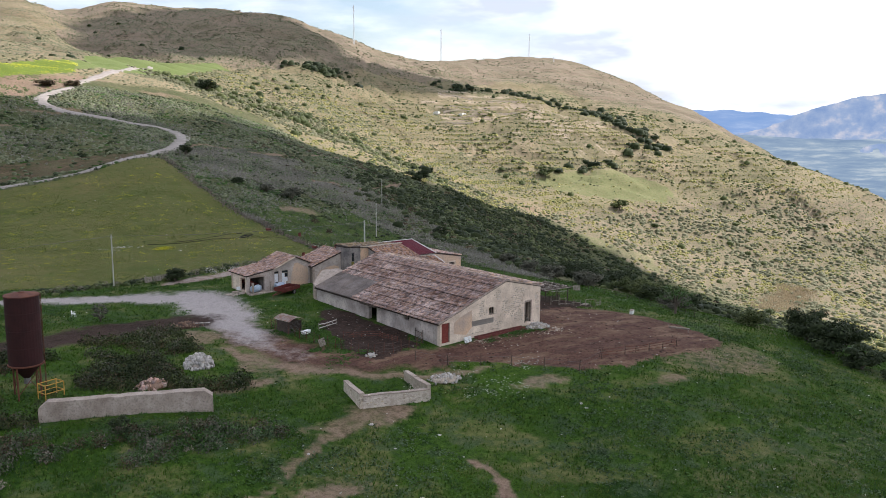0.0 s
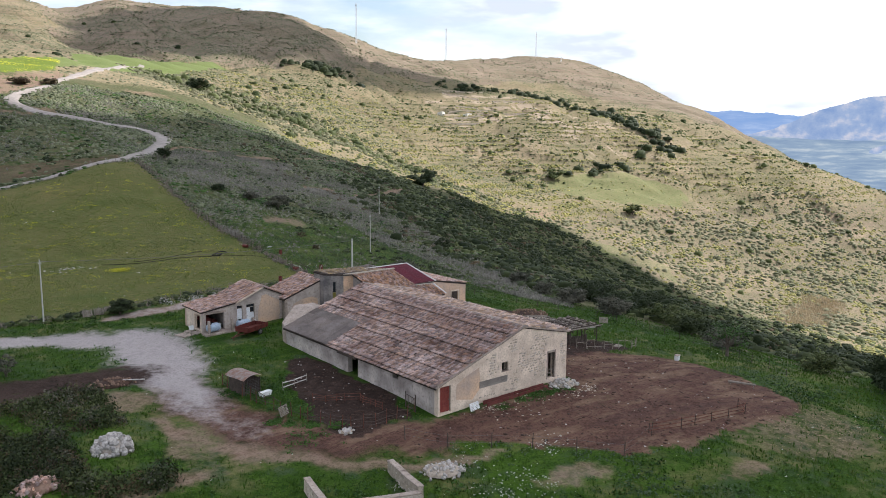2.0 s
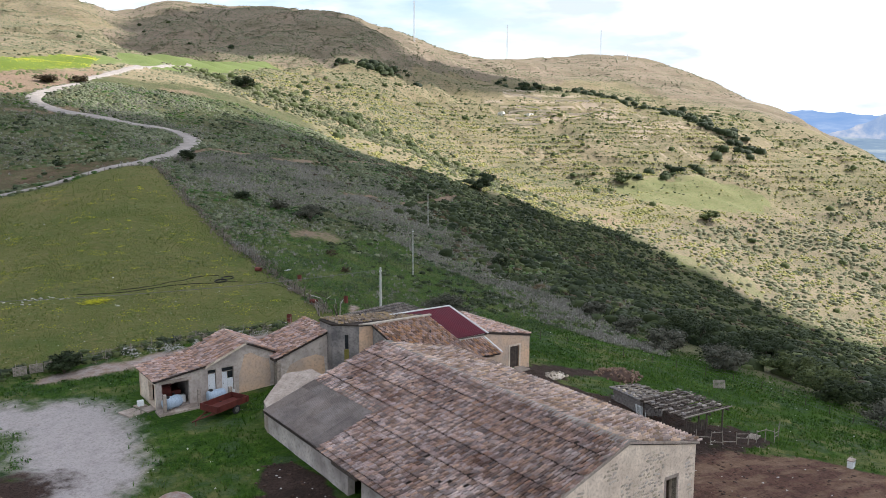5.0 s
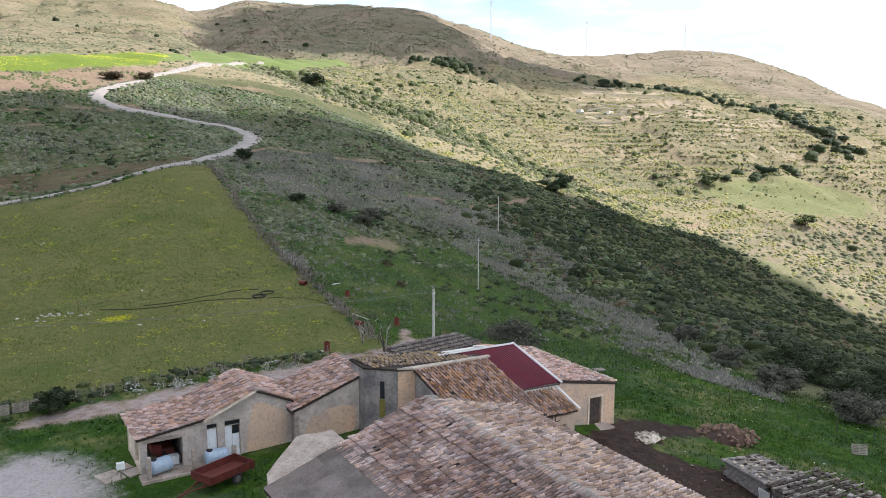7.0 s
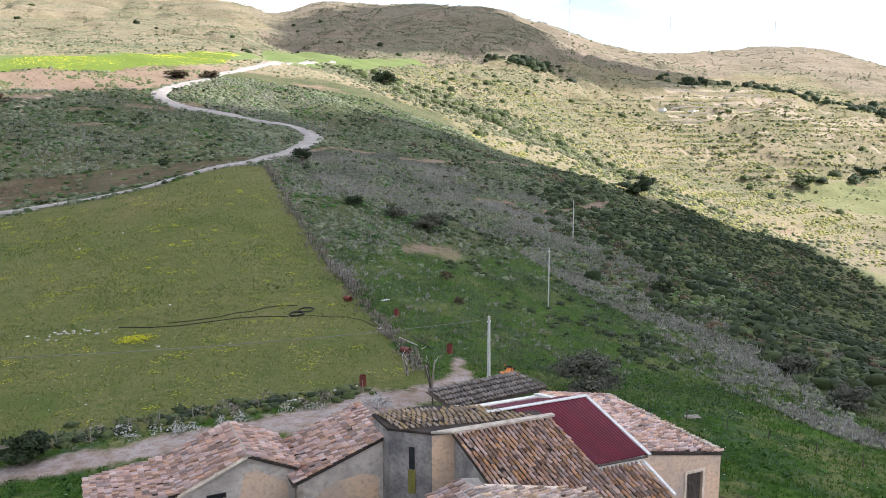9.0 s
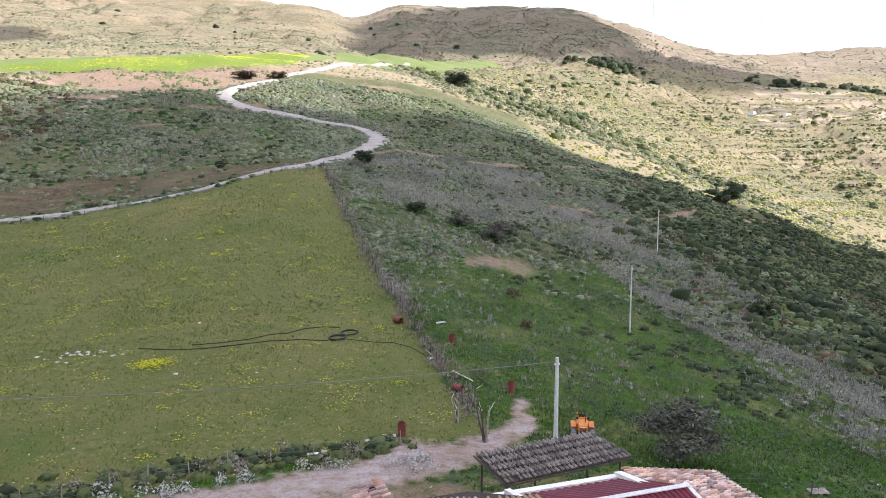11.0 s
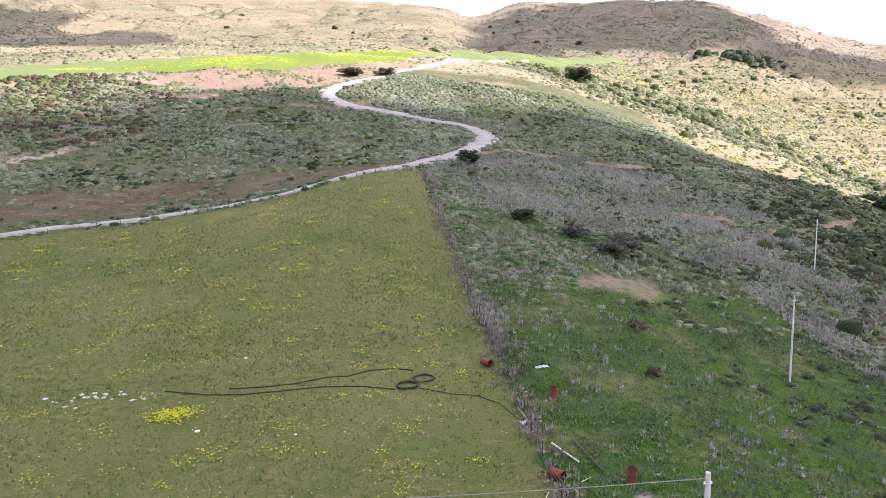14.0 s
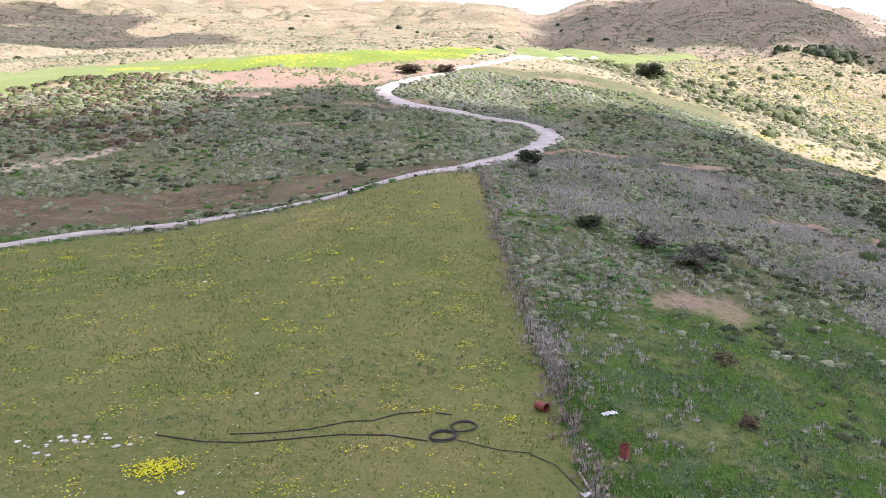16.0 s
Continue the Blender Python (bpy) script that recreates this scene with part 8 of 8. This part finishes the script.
x, y, r = sow(36000, 120, 620, -20, 620, lambda x, y, z: ok(z, 6)*np.clip(z[5] + z[8], 0, 1)*(0.25 + 0.75*patch(x, y, 17, 47, -.25, .25)), 117)
scatter("hill_scrub", "fine olive scrub freckling the sunlit slopes", "scrub", SPECKS, x, y, r.uniform(0.3, 0.8, len(x)), "leaf_olive", 117, 0.8)
x, y, r = sow(2600, -72, 50, 258, 352, lambda x, y, z: z[9]*(0.1 + 0.9*patch(x, y, 7, 48, -.1, .3)), 118)
scatter("yellow_flowers", "yellow flowers thick in the upper field", "flowers", SPECKS, x, y, r.uniform(0.10, 0.26, len(x)), "flower_yellow", 118, 0.5)
x, y, r = sow(26, -160, 200, 330, 700, lambda x, y, z: ok(z, 6)*(0.4 + 0*x), 17)
scatter("far_bushes", "single dark bushes on the far hill", "bushes", FINE, x, y, r.uniform(1.2, 2.6, len(x)), "leaf_maquis", 17, 1.0, 0.0)
x, y, r = sow(5000, 330, 950, 540, 950, lambda x, y, z: z[8]*(0.2 + 0.8*patch(x, y, 30, 85, -.2, .3)), 67)
scatter("far_scrub", "brown scrub freckling the far hills", "scrub", DOTS, x, y, r.uniform(0.5, 1.2, len(x)), "leaf_hill", 67)
x, y, r = sow(3500, 100, 350, 530, 780, lambda x, y, z: z[8]*(0.2 + 0.8*patch(x, y, 22, 86, -.2, .3)), 68)
scatter("far_scrub", "olive scrub freckling the brown hill", "scrub", DOTS, x, y, r.uniform(0.4, 0.95, len(x)), "leaf_hill", 68)
# flowers
def drifts(n, count, spread, x0, x1, y0, y1, seed):
    rnd = np.random.RandomState(seed)
    cx, cy = rnd.uniform(x0, x1, n), rnd.uniform(y0, y1, n)
    k = rnd.randint(0, n, count)
    s = spread*rnd.uniform(0.3, 1.3, n)[k]
    return cx[k] + rnd.normal(0, 1, count)*s*1.2, cy[k] + rnd.normal(0, 1, count)*s*0.9, rnd

BLOOM = [clump(5, 0.5, 80 + k, 2.0, 0.3) for k in range(4)]
x, y, r = drifts(420, 8500, 0.75, -60, 18, 56, 148, 5)
m = inside(x, y, FIELD)
scatter("yellow_flowers", "drifts of yellow field flowers", "flowers", BLOOM, x[m], y[m], r.uniform(0.045, 0.10, m.sum())*(1 + (y[m] - 55)/190), "flower_yellow", 18, 1.0, -1.2)
x, y, r = drifts(1, 420, 0.7, -4.6, -4.4, 79.4, 79.6, 6)
scatter("yellow_flowers", "dense clump of yellow flowers", "flowers", BLOOM, x, y, r.uniform(0.07, 0.13, len(x)), "flower_yellow", 19, 1.0, -1.5)
x, y, r = sow(2600, -40, 18, 56, 130, lambda x, y, z: z[0], 20)
scatter("white_flowers", "tiny white daisies in the field", "flowers", BLOOM, x, y, r.uniform(0.035, 0.07, len(x)), "flower_white", 20, 1.0, -1.2)
x, y, r = drifts(12, 320, 1.0, -9, 6, -14, -7, 8)
scatter("white_flowers", "white flowers beside the dirt yard", "flowers", BLOOM, x, y, r.uniform(0.05, 0.10, len(x)), "flower_white", 21, 1.0, -2.0)
x, y, r = sow(420, -50, 60, -45, 50, lambda x, y, z: open_ground(x, y)*ok(z, 2), 22)
scatter("white_flowers", "single white flowers in the yard grass", "flowers", BLOOM, x, y, r.uniform(0.05, 0.12, len(x)), "flower_white", 22, 1.0, -1.5)
x, y, r = drifts(9, 420, 0.5, 3.5, 14.5, -1.5, -0.7, 13)
scatter("weeds", "green weeds along the foot of the barn gable", "weeds", WEEDS, x, y, r.uniform(0.12, 0.34, len(x)), "leaf_green", 34)
x, y, r = drifts(16, 900, 0.7, -11.5, -7.5, 2, 20, 14)
scatter("weeds", "rank green weeds along the paddock fence", "weeds", WEEDS, x, y, r.uniform(0.15, 0.45, len(x)), "leaf_green", 35)
# brambles by the silo, hedge behind the cottage, brush along the fence, straw
silo_ground = lambda x, y, z: ok(z, 2, 10)*patch(x, y, 4, 48, -.2, .2)*(1 - inside(x, y, [(-27, 4), (-21, 4), (-21, 14), (-27, 14)]))
for n, mat_name, lab, lo, hi, sd in ((420, "leaf_maquis", "tangled dark brambles round the silo", 0.6, 1.3, 23), (260, "leaf_heath", "brown leafless bramble canes round the silo", 0.4, 1.0, 123), (330, "leaf_olive", "olive brambles round the silo", 0.4, 1.0, 223), (160, "leaf_green", "fresh green weeds among the brambles", 0.3, 0.7, 423), (110, "leaf_twig", "twiggy grey undergrowth round the silo", 0.5, 1.2, 323)):
    x, y, r = sow(n, -47, -22, 2, 24, silo_ground, sd)
    scatter("brambles", lab, "brambles", BRUSH, x, y, r.uniform(lo, hi, len(x)), mat_name, sd)
front = lambda x, y, z: patch(x, y, 3, 51, -.3, .2)*np.clip((-y - 0.38*(x + 40) - 0.4)/1.0, 0, 1)*np.clip((y + 8.5 + 0.3*(x + 44))/1.5, 0, 1)
for n, mat_name, lab, lo, hi, sd in ((150, "leaf_green", "tall green weeds before the wall", 0.4, 0.9, 424), (150, "leaf_thistle", "grey-green weeds before the wall", 0.4, 0.9, 524), (90, "leaf_heath", "dry brown brush before the wall", 0.4, 1.0, 24), (60, "leaf_twig", "dark twiggy brush before the wall", 0.5, 1.1, 124), (46, "leaf_dry", "bleached brush before the wall", 0.3, 0.7, 224)):
    x, y, r = sow(n, -46, -18, -10, 3, front, sd)
    scatter("dry_brush", lab, "brush", BRUSH, x, y, r.uniform(lo, hi, len(x)), mat_name, sd)
rnd = np.random.RandomState(25)
t = rnd.rand(420)
x, y = -34 + t*47 + rnd.normal(0, .5, 420), 53.6 + 2*t + rnd.normal(0, .8, 420)
scatter("hedge", "straggling hedge behind the cottage", "hedge", DENSE, x[:110], y[:110], rnd.uniform(0.25, 0.7, 110), "leaf_dark", 25)
scatter("hedge", "olive weeds in the hedge behind the cottage", "hedge", DENSE, x[110:270], y[110:270], rnd.uniform(0.25, 0.65, 160), "leaf_olive", 125)
scatter("hedge", "grey twigs in the hedge behind the cottage", "hedge", BRUSH, x[270:340], y[270:340], rnd.uniform(0.3, 0.8, 70), "leaf_dry", 225)
t = rnd.rand(300)
x, y = -40 + 50*t + rnd.normal(0, .4, 300), 84.0 + 3.6*t + rnd.normal(0, .5, 300)
scatter("weed_row", "row of dark weeds along an old furrow in the field", "weeds", WEEDS, x, y, rnd.uniform(0.10, 0.34, 300), "leaf_thistle", 325, 0.7)
x, y = -6 + rnd.rand(24)*20, 52.8 + rnd.normal(0, .6, 24)
scatter("dead_branches", "bleached dead branches in the hedge", "branches", BRUSH, x, y, rnd.uniform(0.35, 0.8, 24), "leaf_bleached", 26)
k = rnd.rand(620)
fy = 60 + 103*k
fx = np.interp(fy, [58, 66, 75, 88, 105, 129, 163], [19, 19.3, 19.9, 20.6, 21.1, 21.8, 23.2]) + rnd.normal(0.4, .7, 620)
scatter("fence_brush", "dry brush and weeds along the fence", "brush", STALKS, fx, fy, rnd.uniform(0.35, 0.8, 620), "leaf_dry", 27)
fy = 88 + 16*rnd.rand(150)
fx = np.interp(fy, [88, 105], [20.6, 21.1]) + np.abs(rnd.normal(0, 1.6, 150))
scatter("pale_scrub", "pale tall stalks beside the fence", "scrub", STALKS, fx, fy, rnd.uniform(0.4, 0.85, 150), "leaf_lilac", 28)
x, y, r = sow(130, 2, 22, 88, 98, lambda x, y, z: 0.5*np.exp(-((y - 92 - 0.1*x)/2.5)**2), 29)
scatter("low_scrub", "soft grey-green cushions in the field", "scrub", WEEDS, x, y, r.uniform(0.15, 0.5, len(x)), "leaf_thistle", 29, 0.7)
x, y = rnd.normal(29, 4, 900), rnd.normal(-18.5, 2.0, 900)
scatter("straw", "trampled straw on bare earth", "straw", WEEDS, x, y, rnd.uniform(0.08, 0.2, 900), "leaf_straw", 30, 0.4)
x, y, r = sow(1500, -8, 36, -16, 22, lambda x, y, z: open_ground(x, y)*np.clip(z[2]*2, 0, 1), 31)
scatter("clods", "clods and dung trampled into the yard", "clods", LUMPS, x, y, r.uniform(0.06, 0.2, len(x)), "manure", 31, 0.7)
x, y, r = sow(160, -12, 34, -16, 22, lambda x, y, z: open_ground(x, y)*np.clip(z[2]*2, 0, 1), 32)
scatter("pebbles", "pale pebbles on the trampled yard", "pebbles", LUMPS, x, y, r.uniform(0.04, 0.12, len(x)), "stone_pale", 32, 0.7)
x, y, r = drifts(9, 220, 1.1, 5, 17, -2.6, -1.0, 12)
scatter("pebbles", "pale rubble strewn before the barn", "pebbles", LUMPS, x, y, r.uniform(0.04, 0.12, len(x)), "stone", 33, 0.7)


def build_tree(name, label, x, y, h, r, leaf, seed, category="tree", leaves=900, size=0.22, lean=(0, 0), squash=0.75, bare=0.25, core=0.5):
    """A tapered trunk with limbs and a broken crown of many leaf sprays."""
    rnd = random.Random(seed)
    t = thing(name, label, category, at_ground(x, y, rnd.uniform(0, 360), 0.15))
    th = h*bare
    part("trunk", bars(((0, 0, 0), (lean[0]*0.3, lean[1]*0.3, th), 0.05*h, 0.035*h), n=8), "bark", t)
    tips = []
    for k in range(9):
        bm = bmesh.new()
        a, u = k*0.698 + rnd.uniform(-.3, .3), rnd.uniform(0.35, 0.9)
        e = Vector((lean[0] + r*u*math.cos(a), lean[1] + r*u*math.sin(a), th + (h - th)*rnd.uniform(0.3, 0.85)))
        m = Vector((lean[0]*0.5 + e.x*0.35, lean[1]*0.5 + e.y*0.35, th + (e.z - th)*0.55))
        tube(bm, (lean[0]*0.3, lean[1]*0.3, th*0.9), m, 0.022*h, 0.014*h, 6); tube(bm, m, e, 0.014*h, 0.004*h, 5)
        tips += [e, m.lerp(e, 0.6)]
        part("limb", bm, "bark", t)
    tips += [Vector((lean[0] + r*0.5*math.cos(a), lean[1] + r*0.5*math.sin(a), h*0.86)) for a in (0.4, 2.3, 4.4)] + [Vector((lean[0], lean[1], h*0.6))]
    rs = np.random.RandomState(seed)
    cos, fas, base = [], [], 0
    per = max(12, leaves//len(tips))
    for k, p in enumerate(tips):
        co, fa = clump(per, size/(r*0.42), seed*50 + k, 0.4, 0.8)
        s = r*0.42*rs.uniform(0.7, 1.25)
        co = co*s
        co[:, 2] = co[:, 2]*squash - 0.3*s
        cos.append(co + np.array(p)); fas.append(np.concatenate([fa[:, [0, 1, 2]], fa[:, [0, 2, 3]]]) + base); base += len(co)
        if core:
            mc, mf = mound(seed*70 + k, 7, 3, 0, 0, 0.9, 0.3)
            mc = mc*s*core
            cos.append(mc + np.array(p) - [0, 0, 0.35*s]); fas.append(mf + base); base += len(mc)
    me = quads("crown", np.concatenate(cos), np.concatenate(fas))
    me.materials.append(M[leaf])
    cr = new("crown", me)
    cr.parent = t
    return t


build_tree("evergreen_tree", "dense dark wind-shaped evergreen on the slope edge", 52.0, -14.5, 4.6, 3.6, "leaf_dark", 3, leaves=6000, size=0.17, bare=0.08, squash=0.95, core=0.6)
build_tree("evergreen_tree", "broad dark evergreen leaning down the slope", 47.5, -20.5, 4.4, 3.8, "leaf_dark", 4, leaves=6000, size=0.17, bare=0.08, squash=0.95, core=0.6)
build_tree("evergreen_bush", "low dark evergreen bush below the large trees", 43.8, -26.0, 3.2, 2.8, "leaf_dark", 7, "bush", 2000, 0.18, bare=0.1)
build_tree("evergreen_bush", "small dark bush beside the large evergreen", 42.5, -30.0, 1.6, 1.4, "leaf_dark", 8, "bush", 700, 0.14, bare=0.1)
x, y, r = sow(1500, 250, 310, 104, 142, lambda x, y, z: np.exp(-((y - 112 - 0.35*(x - 260))/7)**2), 69)
scatter("reeds", "pale dry reeds in the valley bottom", "reeds", SPIKES, x, y, r.uniform(1.0, 2.2, len(x)), "leaf_reed", 69)
build_tree("almond_tree", "thin half-bare tree with olive leaves on the slope", 46.5, 3.2, 4.8, 2.6, "leaf_green", 5, leaves=1100, size=0.12, bare=0.3, core=0)
build_tree("bush", "large twiggy grey bush behind the farmhouse", 31.0, 51.5, 4.2, 2.9, "leaf_twig", 6, "bush", 8000, 0.11, bare=0.08, core=0.3)
for k, (x, y, h, r, leaf, lab) in enumerate((
        (31.7, 166.4, 3.6, 2.2, "leaf_dark", "dark round bush at the bend of the lane"),
        (45.6, 126.5, 3.6, 3.0, "leaf_twig", "large grey-green bush standing in pale scrub"),
        (41.0, 132.5, 2.2, 2.0, "leaf_twig", "low grey bush in pale scrub"),
        (34.5, 136, 1.8, 1.6, "leaf_dark", "small dark bush in pale scrub"),
        (78.6, 104.5, 3.0, 2.2, "leaf_dark", "dark bush on the lower slope"),
        (158, 225, 8, 6.5, "leaf_dark", "large dark tree at the foot of the spur"),
        (104, 334, 6.5, 5, "leaf_dark", "dark tree on the sunlit knoll"),
        (313, 305, 7, 6.5, "leaf_olive", "broad olive tree beside the sunlit meadow"),
        (316, 246, 6.5, 5, "leaf_olive", "round olive tree in the sunlit meadow"),
        (14, 258, 2.6, 3.4, "leaf_heath", "dark thicket beside the upper lane"),
        (24, 262, 2.2, 3, "leaf_heath", "grey thicket beside the upper lane"),
        (64, 36, 3.6, 3.4, "leaf_dark", "dark bush at the edge of the slope"),
        (56, 30, 3.2, 3.0, "leaf_twig", "grey bush at the edge of the slope"),
        (60, 20, 3.4, 3.0, "leaf_olive", "olive bush at the edge of the slope"),
        (70, 46, 3.8, 3.4, "leaf_dark", "dark bush in the slope scrub"),
        (54, 9, 2.6, 2.8, "leaf_twig", "grey twiggy bush beside the thin tree"),
        (53, -5, 2.4, 2.3, "leaf_olive", "olive bush at the brow of the slope"),
        (57, 16, 2.8, 2.6, "leaf_maquis", "dark bush at the brow of the slope"),
        (58, 41, 3.0, 2.8, "leaf_twig", "grey leafless bush beside the pale stalks"),
        (66, 28, 3.6, 3.2, "leaf_olive", "olive-green bush at the edge of the slope"),
        (73, 36, 3.8, 3.4, "leaf_dark", "dark evergreen bush lower on the slope"),
        (76, 54, 3.4, 3.2, "leaf_maquis", "dark bush in the maquis"),
        (68, 17, 3.6, 3.3, "leaf_dark", "dark evergreen bush above the valley"),
        (63, 53, 2.6, 2.4, "leaf_twig", "grey twiggy bush beside the pale stalks"),
        (67, 64, 2.6, 2.2, "leaf_twig", "grey twiggy bush in the slope scrub"),
        (80, 43, 4.0, 3.6, "leaf_maquis", "broad dark bush in the maquis"),
        (-12, 51.6, 2.2, 1.6, "leaf_dark", "dark bush in the hedge behind the cottage"),
        (-28, 32, 2.6, 1.2, "leaf_twig", "thin shrub beside the old machinery"),
        (-36, -4.5, 2.2, 1.0, "leaf_dark", "upright dark shrub before the wall"),
        (36.5, 97, 1.4, 1.0, "leaf_heath", "dry brown shrub on the slope"),
        (33, 84, 1.3, 0.9, "leaf_heath", "dry brown shrub on the green slope"))):
    build_tree("bush" if h < 5 else "tree", lab, x, y, h, r, leaf, 60 + k, "bush" if h < 5 else "tree", 600 if r < 1.3 else 3200 if y < 60 else 2200 if y < 200 else 1700, 0.07 if r < 1.3 else 0.14 if y < 60 else 0.16 if y < 200 else 0.3 if y < 300 else 0.4, bare=0.1, core=0.45 if y < 200 else 0.6)
